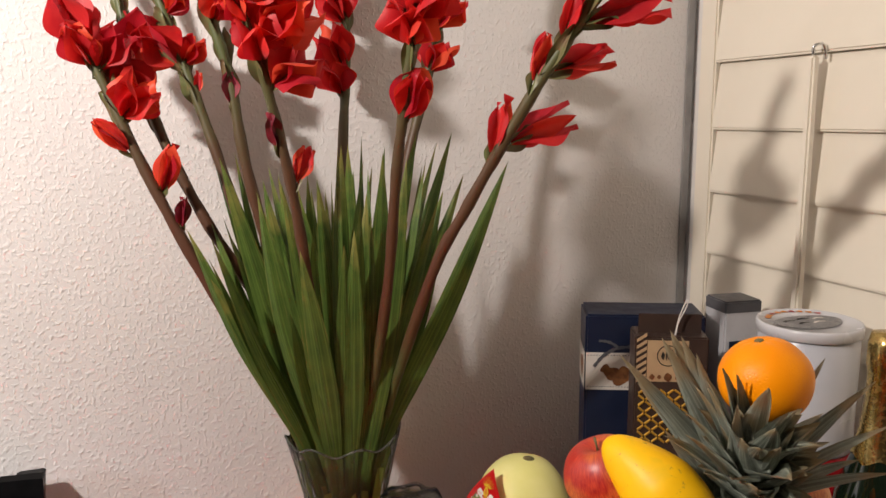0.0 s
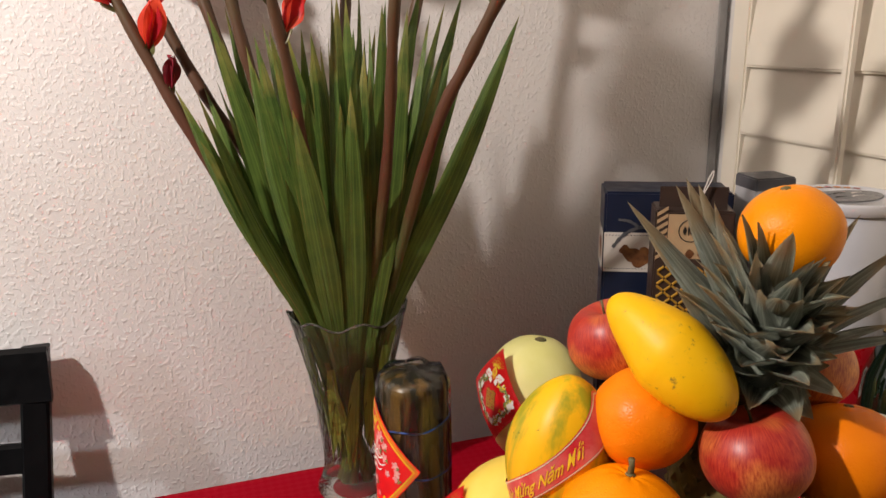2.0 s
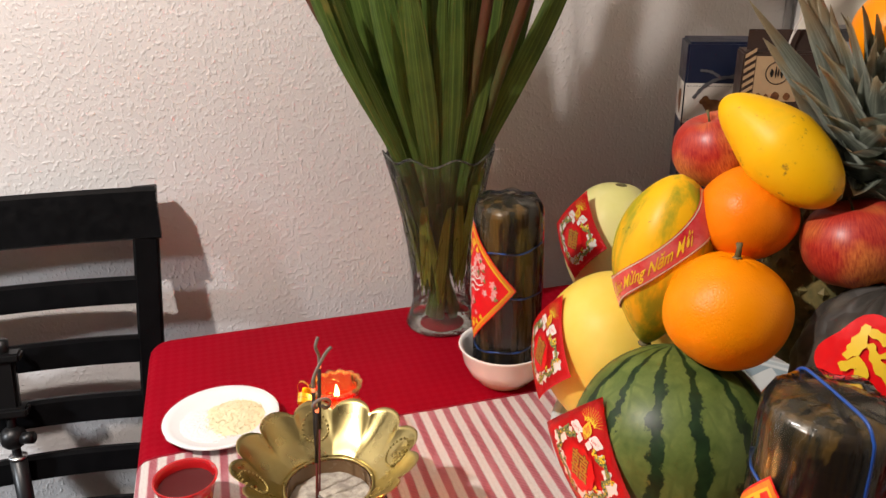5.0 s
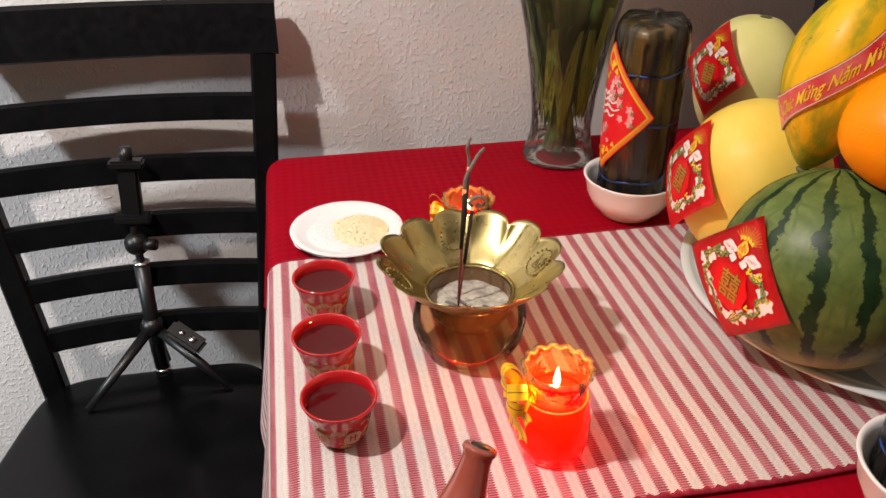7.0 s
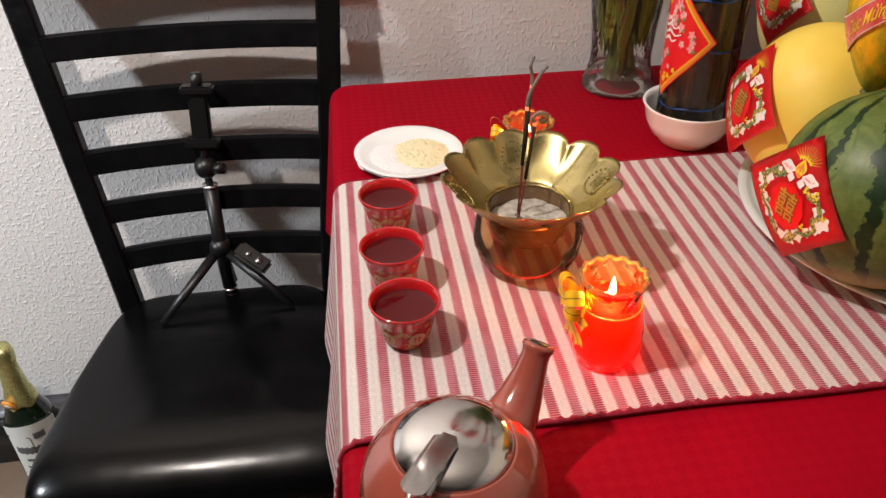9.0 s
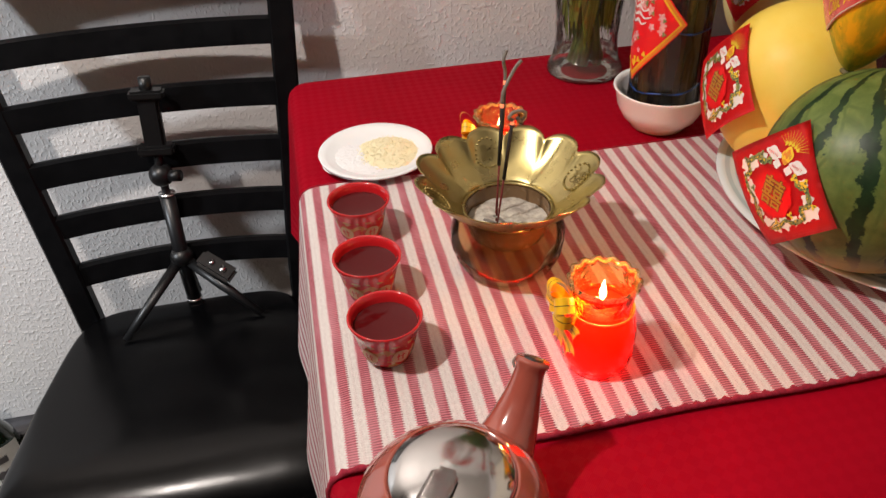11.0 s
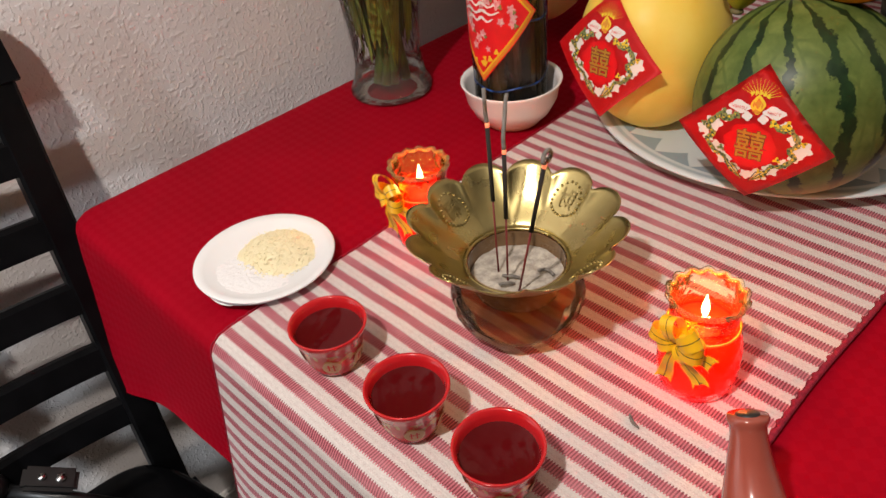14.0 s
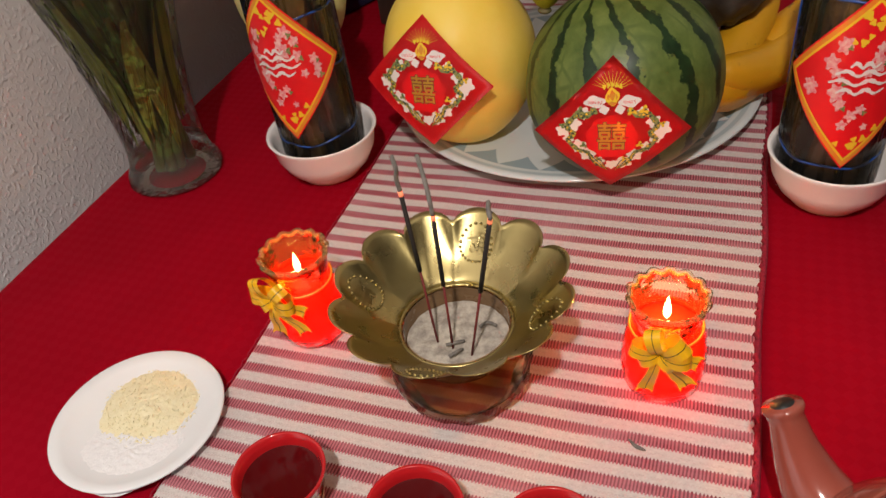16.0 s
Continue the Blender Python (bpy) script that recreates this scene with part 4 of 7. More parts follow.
def petal_into(bm, base, way, side, length, width, open_, rng):
    """One ruffled petal of a trumpet bloom."""
    out = side.normalized()
    across = way.cross(out).normalized()
    ruffle, ph = rng.uniform(0.05, 0.11) * length, rng.uniform(0, 6)
    curl = rng.uniform(0.8, 1.2) * open_
    n = 14
    spine, p = [], base
    for i in range(n + 1):
        s = i / n
        th = 0.08 + 1.35 * curl * s ** 1.5 + 0.10 * math.sin(ph + 3 * s)
        spine.append((p, way * math.sin(th) * -1 + out * math.cos(th)))
        p = p + (way * math.cos(th) + out * math.sin(th)) * (length / n)

    def at(u, v):
        i = min(n, round(v * n))
        q, nrm = spine[i]
        t = (u - 0.5) * 2
        w = width * (0.12 + 0.95 * math.sin(math.pi * (0.02 + 0.78 * v)) ** 0.9) * max(0.0, 1 - v ** 3.2) ** 0.85
        cup = -0.36 * w * t * t
        wav = ruffle * v * (0.55 * math.sin(t * 1.8 + ph) + t * t * math.sin(8 * v + ph * 2 + (2.1 if t > 0 else 0)))
        return q + across * (t * w * 0.5) - nrm * (cup + wav)

    sheet(at, 10, n, None, bm)


def bloom(parent, base, tip, open_, name="bloom"):
    base, tip = Vector(base), Vector(tip)
    way = tip - base
    length = way.length * (0.84 + 0.16 * open_)
    way.normalize()
    a0 = rng.uniform(0, 6)
    side = way.orthogonal().normalized()
    calyx = bmesh.new()
    for sgn in (0, 1):
        d = Matrix.Rotation(a0 + sgn * 2.6, 3, way) @ side
        petal_into(calyx, base - way * 0.010, way, d, length * 0.60, length * 0.22, 0.0, rng)
    ob = part(name, calyx, M_CALYX, parent, "wilted crimson bud" if open_ < 0.1 else "")
    for i in range(6 if open_ > 0.35 else 4):
        a = a0 + i * math.pi / (3 if open_ > 0.35 else 2) + rng.uniform(-0.25, 0.25)
        d = Matrix.Rotation(a, 3, way) @ side
        bm = bmesh.new()
        petal_into(bm, base + way * 0.004, way, d, length * rng.uniform(0.90, 1.08), length * (0.38 if open_ <= 0.35 else 0.56 + 0.34 * open_) * rng.uniform(0.8, 1.2), (open_ if open_ > 0.5 else open_ * 0.30) * (0.7 if i % 2 else 1.0), rng)
        part("petal", bm, M_DARKPETAL if open_ < 0.1 else M_PETAL, ob)
    return ob


def gladiolus(points, blooms, y0, y1):
    """One flower spike: a stem through the given places (across, height) and its blooms (base, tip, how far open)."""
    g = thing("gladiolus", pose(VX, VY, TOP + 0.012), "tall red gladiolus spike with open blooms and buds", "flower", "gladioli in the vase")
    o = Vector((VX, VY, TOP + 0.012))
    n = len(points)
    foot = Vector((VX + (points[0][0] - VX) * -0.25, VY + (y0 - VY) * 0.4, TOP + 0.014))
    zmax = points[-1][1]

    def depth(z):
        return y0 + (y1 - y0) * max(0, (z - 1.0)) / (zmax - 1.0)

    rim = Vector((VX + (points[0][0] - VX) * 0.62, VY + (y0 - VY) * 0.9, 0.985))
    pts = [foot, rim] + [Vector((x, depth(z), z)) for x, z in points]
    pts.append(pts[-1] + (pts[-1] - pts[-2]) * 0.9)
    path = smooth_path([p - o for p in pts], 40)
    k = len(path) - 1
    part("stem", tube(path, [(0.0073 if y1 > -0.3 else 0.0062) * (1 - 0.42 * (i / k) ** 2) + 0.0006 * math.sin(i * 1.9) for i in range(k + 1)], 9), M_STEM, g)
    for bx, bz, tx, tz, op in blooms:
        near = min(path, key=lambda p: (p.x + o.x - bx) ** 2 + (p.z + o.z - bz) ** 2)
        lean = rng.uniform(-0.034, 0.006) * (0.5 + op)
        base = Vector((bx - o.x, near.y, bz - o.z)).lerp(near, 0.55)
        bloom(g, base, Vector((tx - o.x, near.y + lean, tz - o.z)), op, "bloom" if op > 0.35 else "bud")
    # closed green bracts towards the tip
    for i in range(9):
        p = path[k - 1 - i * 2]
        way = (path[k - i * 2] - path[k - 2 - i * 2]).normalized()
        s = way.orthogonal().normalized() * (1 if i % 2 else -1)
        bm = bmesh.new()
        petal_into(bm, p, (way + s * 0.10).normalized(), s, 0.050, 0.013, 0.0, rng)
        petal_into(bm, p, (way + s * 0.10).normalized(), -s, 0.050, 0.013, 0.0, rng)
        part("bract", bm, M_CALYX, g)
    return g


gladiolus([(0.141, 1.046), (0.087, 1.141), (0.037, 1.243), (-0.007, 1.347), (-0.036, 1.426), (-0.07, 1.504), (-0.09, 1.556)],
          [(-0.011, 1.375, 0.012, 1.425, 0.8), (-0.036, 1.426, -0.01, 1.479, 0.7), (-0.016, 1.339, -0.045, 1.379, 0.15), (0.028, 1.292, 0.035, 1.352, 0.25), (0.041, 1.257, 0.043, 1.291, 0.0), (-0.044, 1.436, -0.063, 1.478, 0.4), (-0.048, 1.456, -0.072, 1.516, 0.5)], -0.19, -0.134)
gladiolus([(0.159, 1.111), (0.113, 1.23), (0.085, 1.332), (0.059, 1.422), (0.034, 1.505), (0.017, 1.567)],
          [(0.042, 1.436, 0.002, 1.482, 0.7), (0.051, 1.432, 0.073, 1.473, 0.6), (0.068, 1.397, 0.069, 1.43, 0.2), (0.037, 1.496, 0.059, 1.523, 0.7), (0.03, 1.524, 0.011, 1.56, 0.7)], -0.185, -0.107)
gladiolus([(0.155, 1.147), (0.124, 1.256), (0.107, 1.339), (0.096, 1.425), (0.077, 1.495), (0.065, 1.552)],
          [(0.094, 1.384, 0.094, 1.426, 0.05), (0.087, 1.478, 0.09, 1.517, 0.7), (0.074, 1.501, 0.053, 1.529, 0.7), (0.07, 1.53, 0.09, 1.566, 0.6)], -0.2, -0.2)
gladiolus([(0.166, 1.156), (0.148, 1.275), (0.13, 1.36), (0.111, 1.431), (0.094, 1.485), (0.085, 1.528)],
          [(0.121, 1.431, 0.099, 1.473, 0.8), (0.13, 1.409, 0.16, 1.438, 1.0), (0.12, 1.452, 0.158, 1.487, 0.8), (0.123, 1.347, 0.119, 1.382, 0.02), (0.151, 1.305, 0.164, 1.352, 0.3), (0.104, 1.462, 0.086, 1.497, 0.7), (0.097, 1.486, 0.122, 1.518, 0.7)], -0.225, -0.347)
gladiolus([(0.229, 1.168), (0.25, 1.346), (0.265, 1.456), (0.271, 1.532), (0.279, 1.609)],
          [(0.257, 1.438, 0.235, 1.496, 0.8), (0.251, 1.404, 0.238, 1.453, 0.6), (0.268, 1.502, 0.248, 1.553, 0.8), (0.273, 1.54, 0.297, 1.586, 0.6)], -0.172, -0.014)
gladiolus([(0.242, 1.182), (0.24, 1.323), (0.242, 1.408), (0.242, 1.454), (0.236, 1.51)],
          [(0.24, 1.442, 0.237, 1.484, 0.9), (0.241, 1.376, 0.253, 1.423, 0.45), (0.242, 1.464, 0.254, 1.505, 0.8), (0.239, 1.483, 0.223, 1.517, 0.7)], -0.225, -0.41)
gladiolus([(0.283, 1.188), (0.312, 1.326), (0.339, 1.416), (0.357, 1.493), (0.368, 1.561)],
          [(0.327, 1.373, 0.322, 1.416, 0.3), (0.344, 1.426, 0.357, 1.475, 0.8), (0.357, 1.485, 0.378, 1.528, 0.7), (0.362, 1.52, 0.346, 1.561, 0.6)], -0.19, -0.147)
gladiolus([(0.276, 1.211), (0.296, 1.283), (0.317, 1.347), (0.339, 1.406), (0.36, 1.454), (0.374, 1.488), (0.388, 1.512)],
          [(0.307, 1.343, 0.318, 1.396, 0.25), (0.33, 1.351, 0.395, 1.379, 0.2), (0.326, 1.406, 0.346, 1.453, 0.3), (0.35, 1.415, 0.416, 1.437, 0.35), (0.345, 1.447, 0.359, 1.486, 0.35), (0.373, 1.456, 0.435, 1.477, 0.35), (0.376, 1.476, 0.384, 1.51, 0.35)], -0.215, -0.521)
gladiolus([(0.128, 1.14), (0.07, 1.252), (0.027, 1.351), (0.0, 1.448), (-0.015, 1.536)],
          [(0.012, 1.39, -0.03, 1.447, 0.5), (0.003, 1.442, 0.019, 1.499, 0.8)], -0.172, -0.089)


def sword_leaf(tx, tz, lean, width, bow):
    """A long blade from the vase floor over the rim to its tip at (tx, tz), leaning by lean towards or from the wall."""
    l = thing("sword_leaf", pose(VX, VY, TOP + 0.012), "long green gladiolus leaf standing in the vase", "leaf", "leaves in the vase")
    o = Vector((VX, VY, TOP + 0.012))
    bx = max(-0.054, min(0.054, (tx - VX) * 0.36))
    by = max(-0.048, min(0.048, lean * 0.5))
    k = min(1.0, 0.056 / max(1e-6, math.hypot(bx, by)))
    mid = Vector((bx * k, by * k, 0.990 - o.z))
    tip = Vector((tx, VY + lean, tz)) - o
    foot = Vector((-bx * 0.12, by * 0.15, 0.030))
    knee = mid.lerp(tip, 0.5) + Vector((bow, 0, abs(bow) * 0.3))
    path = smooth_path([foot, mid * 0.98, knee, tip], 24)
    twist = rng.uniform(-0.9, 0.9)
    fold = rng.uniform(0.03, 0.17)
    wide = max(0.0165, min(0.0275, width * 1.35))

    def at(u, v):
        s = v * 24
        i = min(int(s), 23)
        p = path[i].lerp(path[i + 1], s - i)
        way = (path[i + 1] - path[i]).normalized()
        a = twist * (0.3 + v)
        side = Vector((math.cos(a), math.sin(a), 0))
        side = (side - way * side.dot(way)).normalized()
        face = way.cross(side)
        w = wide * (0.30 + 0.70 * min(1, max(0, (v - 0.22) / 0.26))) * (1 - max(0, (v - 0.56) / 0.44) ** 2.1)
        t = (u - 0.5) * 2
        return p + side * (t * w * 0.5) + face * (abs(t) * w * fold)

    blade = part("blade", sheet(at, 4, 26), M_LEAF, l)
    part("midrib", tube([at(0.5, k / 20) for k in range(6, 20)], [0.0006 - 0.00003 * k for k in range(14)], 5), M_RIB, blade, "pale leaf rib")
    return l


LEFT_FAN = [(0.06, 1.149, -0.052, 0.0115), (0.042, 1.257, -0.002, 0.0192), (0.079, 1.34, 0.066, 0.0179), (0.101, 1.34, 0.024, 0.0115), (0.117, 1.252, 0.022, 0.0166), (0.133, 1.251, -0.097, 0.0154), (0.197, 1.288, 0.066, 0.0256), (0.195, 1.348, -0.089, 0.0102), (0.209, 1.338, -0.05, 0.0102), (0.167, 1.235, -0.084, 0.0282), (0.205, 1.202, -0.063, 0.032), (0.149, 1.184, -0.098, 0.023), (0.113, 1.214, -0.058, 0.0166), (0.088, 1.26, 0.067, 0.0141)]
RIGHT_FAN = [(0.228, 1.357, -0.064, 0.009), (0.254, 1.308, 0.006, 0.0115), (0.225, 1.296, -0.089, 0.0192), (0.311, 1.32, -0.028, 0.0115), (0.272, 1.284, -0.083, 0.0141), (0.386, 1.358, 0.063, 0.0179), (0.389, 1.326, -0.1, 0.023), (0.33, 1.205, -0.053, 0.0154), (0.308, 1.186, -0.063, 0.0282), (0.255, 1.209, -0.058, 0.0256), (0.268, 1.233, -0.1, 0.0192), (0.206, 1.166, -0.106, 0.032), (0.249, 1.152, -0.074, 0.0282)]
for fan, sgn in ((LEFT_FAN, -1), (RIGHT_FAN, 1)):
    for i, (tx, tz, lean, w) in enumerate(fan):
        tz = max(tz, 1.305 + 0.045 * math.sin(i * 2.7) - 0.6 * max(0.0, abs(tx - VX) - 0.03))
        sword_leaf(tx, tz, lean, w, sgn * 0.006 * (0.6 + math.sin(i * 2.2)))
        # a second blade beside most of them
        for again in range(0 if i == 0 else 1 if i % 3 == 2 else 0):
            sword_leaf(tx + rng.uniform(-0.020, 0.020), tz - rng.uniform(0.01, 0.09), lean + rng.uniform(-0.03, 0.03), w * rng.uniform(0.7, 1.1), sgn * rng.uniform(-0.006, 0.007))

# more blades between them, fanned out from the rim
for k in range(34):
    phi = radians(-31 + 56 * ((k * 0.618) % 1.0) + rng.uniform(-2, 2))
    reach = rng.uniform(0.28, 0.385) * (1.0 if phi > -0.4 else 0.8)
    sword_leaf(VX + reach * math.sin(phi) * 1.05, 0.985 + reach * math.cos(phi), rng.uniform(-0.085, 0.05), rng.uniform(0.013, 0.025), rng.uniform(-0.008, 0.008))

# pale leaf bases crowded in the vase
for k in range(30):
    l = thing("sword_leaf", pose(VX, VY, TOP + 0.012), "short green leaf crowded inside the glass vase", "leaf", "short leaves in the vase")
    a0 = 2 * math.pi * k / 15 + rng.uniform(-0.2, 0.2)
    low, high, wide = rng.uniform(0.030, 0.065), rng.uniform(0.15, 0.215), rng.uniform(0.010, 0.018)
    ph = rng.uniform(0, 6)

    def strip(u, v, a0=a0, low=low, high=high, wide=wide, ph=ph):
        z = low + (high - low) * v
        r = (0.019 if k % 2 else 0.027) + 0.028 * (z / 0.2) ** 2 + 0.003 * math.sin(ph + 3 * u)
        w = wide * (0.25 + 0.75 * math.sin(math.pi * min(1, 0.12 + 0.8 * v)))
        a = a0 + (u - 0.5) * w / r + 0.35 * (v - 0.5) * math.sin(ph)
        rag = 0.006 * math.sin(40 * u + ph) * (1 - min(1, v * 4))
        return Vector((r * math.cos(a), r * math.sin(a), z + rag + 0.002 * math.sin(9 * v + ph)))

    part("blade", sheet(strip, 8, 16), M_LEAF if k % 2 else M_SHEATH, l)

# ---- leaf-wrapped cake rolls in bowls ----
def bowl(x, y, r):
    b = thing("rice_bowl", pose(x, y, TOP + 0.002), "small white glazed bowl holding a wrapped cake roll", "bowl", "white bowls")
    k = r / 0.052
    part("body", lathe([(0.0, 0.003), (0.026 * k, 0.003), (0.027 * k, 0.0), (0.030 * k, 0.0005), (0.031 * k, 0.004), (0.040 * k, 0.012), (0.047 * k, 0.026), (0.0500 * k, 0.042), (0.0528 * k, 0.0465), (0.0524 * k, 0.048), (0.0490 * k, 0.0462), (0.0470 * k, 0.042), (0.0435 * k, 0.027), (0.036 * k, 0.014), (0.024 * k, 0.0075), (0.0, 0.007)], 56, None, False), M_PINKBOWL, b)
    return b


def cake_roll(x, y, high, face, mid, r=0.0355):
    """A roll wrapped in dark leaves and clear film, tied with blue string, with a red paper diamond."""
    c = thing("leaf_wrapped_cake", pose(x, y, TOP + 0.011, 0, 0, face), "leaf-wrapped cake roll in clear film with red paper diamond", "cake", "wrapped cake rolls")
    prof = [(0.0, 0.0), (r * 0.9, 0.0), (r, 0.006), (r * 1.01, high * 0.3), (r * 0.99, high * 0.7), (r, high - 0.014), (r * 0.93, high - 0.004), (r * 0.6, high), (0.0, high + 0.001)]
    part("leaf_wrapping", lathe(prof, 40, lambda a, q, z: (q * (1 + 0.012 * math.sin(5 * a + z * 30) + 0.008 * math.sin(11 * a)), z), False), M_CAKE, c)
    R = r + 0.0032
    prof = [(R * 0.96, 0.002), (R, 0.02), (R * 1.015, high * 0.5), (R * 1.0, high - 0.016), (R * 0.97, high - 0.006), (R * 0.86, high + 0.002), (R * 0.5, high + 0.0045), (0.001, high + 0.005)]
    part("clear_film", lathe(prof, 64, lambda a, q, z: (q * (1 + 0.02 * math.sin(9 * a + z * 55) + 0.012 * math.sin(23 * a - z * 80)), z + 0.0018 * math.sin(7 * a) * (z > high - 0.01)), False), M_WRAP, c, "wrinkled clear plastic film")
    for z, tilt in ((high * 0.20, 0.2), (high * 0.52, -0.15), (high * 0.78, 0.1)):
        ring = [((R * 0.985) * math.cos(a), (R * 0.985) * math.sin(a), z + 0.004 * math.sin(a + tilt * 9) + 0.0012 * math.sin(5 * a)) for a in (2 * math.pi * k / 40 for k in range(41))]
        part("string", tube(ring, 0.0010, 6), M_BLUESTRING, c, "blue plastic string")
    half = [(1.015, high * 0.40), (1.02, high * 0.7), (1.005, high - 0.012), (0.93, high - 0.001), (0.75, high + 0.005), (0.4, high + 0.0062)]
    pts = [(R * q * math.cos(1.3), R * q * math.sin(1.3), z) for q, z in half] + [(-R * q * math.cos(1.3), -R * q * math.sin(1.3), z) for q, z in reversed(half)]
    if face:
        part("string", tube(smooth_path(pts, 50), 0.0011, 6), M_BLUESTRING, c, "blue plastic string")

    def on(layer):
        def place(a, b):
            q = R * 1.045 + 0.0004 * layer
            ang = math.pi + a * 0.056 / R
            return Vector((q * math.cos(ang), q * math.sin(ang), mid + b * 0.072))
        return place

    def diamond(layer, k):
        p = on(layer)
        return sheet(lambda u, v: p(((u - 0.5) + (v - 0.5)) * k, ((u - 0.5) - (v - 0.5)) * k), 12, 12)

    lab = part("paper_diamond", diamond(0, 1.0), M_RED, c, "red paper diamond with flower print")
    part("border", diamond(1, 0.97), M_ORANGEINK, lab)
    part("border", diamond(1.6, 0.90), M_YELLOWINK, lab)
    part("field", diamond(2.2, 0.86), M_RED, lab)
    r2 = random.Random(5)
    flowers = bmesh.new()
    for i in range(46):
        a, b = r2.uniform(-0.6, 0.6), r2.uniform(-0.62, 0.5)
        if abs(a) + abs(b) < 0.70:
            blob(flowers, on(3 + 0.03 * i), a, b, r2.uniform(0.04, 0.085), 5, 0.3, r2.uniform(0, 6), 20)
            if i % 2:
                sprig = bmesh.new()
                blob(sprig, on(3.01 + 0.03 * i), a + 0.05, b - 0.04, r2.uniform(0.025, 0.045), 3, 0.4, r2.uniform(0, 6), 14)
                part("sprig_print", sprig, M_DRAGON, lab)
    part("flower_print", flowers, M_PINK, lab)
    for z, w in ((0.22, 0.16), (0.13, 0.30), (0.03, 0.36), (-0.07, 0.26)):
        lines = bmesh.new()
        band(lines, on(5), [(-w, z - 0.02), (-w * 0.6, z + 0.03), (-w * 0.2, z - 0.02), (w * 0.2, z + 0.035), (w * 0.6, z - 0.015), (w, z + 0.03)], [0.02, 0.045, 0.03, 0.05, 0.03, 0.02], 24)
        part("printed_bar", lines, M_CLOUD, lab)
    for i in range(22):
        a, b = r2.uniform(-0.3, 0.3), r2.uniform(-0.8, -0.5) if i % 2 else r2.uniform(0.45, 0.78)
        if abs(a) + abs(b) < 0.82:
            speck = bmesh.new()
            blob(speck, on(3.4 + 0.03 * i), a, b, r2.uniform(0.03, 0.05), 3, 0.3, r2.uniform(0, 6), 12)
            part("gold_print", speck, M_YELLOWINK, lab)
    return c


bowl(0.2410, -0.358, 0.053)
cake_roll(0.2450, -0.354, 0.212, 0, 0.120)
bowl(0.268, -0.812, 0.052)
cake_roll(0.272, -0.806, 0.226, 8, 0.115)

# ---- the fruit plate and its fruit ----
PX, PY = 0.408, -0.572
plate = thing("fruit_plate", pose(PX, PY, TOP + 0.006), "large pale blue patterned plate heaped with fruit", "plate")
part("dish", lathe([(0.0, 0.003), (0.10, 0.003), (0.102, 0.0), (0.110, 0.0), (0.112, 0.004), (0.150, 0.008), (0.180, 0.0145), (0.1855, 0.0165), (0.185, 0.0185), (0.178, 0.0175), (0.148, 0.0115), (0.110, 0.0078), (0.0, 0.007)], 96, None, False), M_PLATE, plate)


def wobbly(amount, scale, seed):
    off = Vector((seed * 3.1, seed * 1.7, seed * 0.9))
    return lambda d: 1 + amount * noise.noise(d * scale + off)


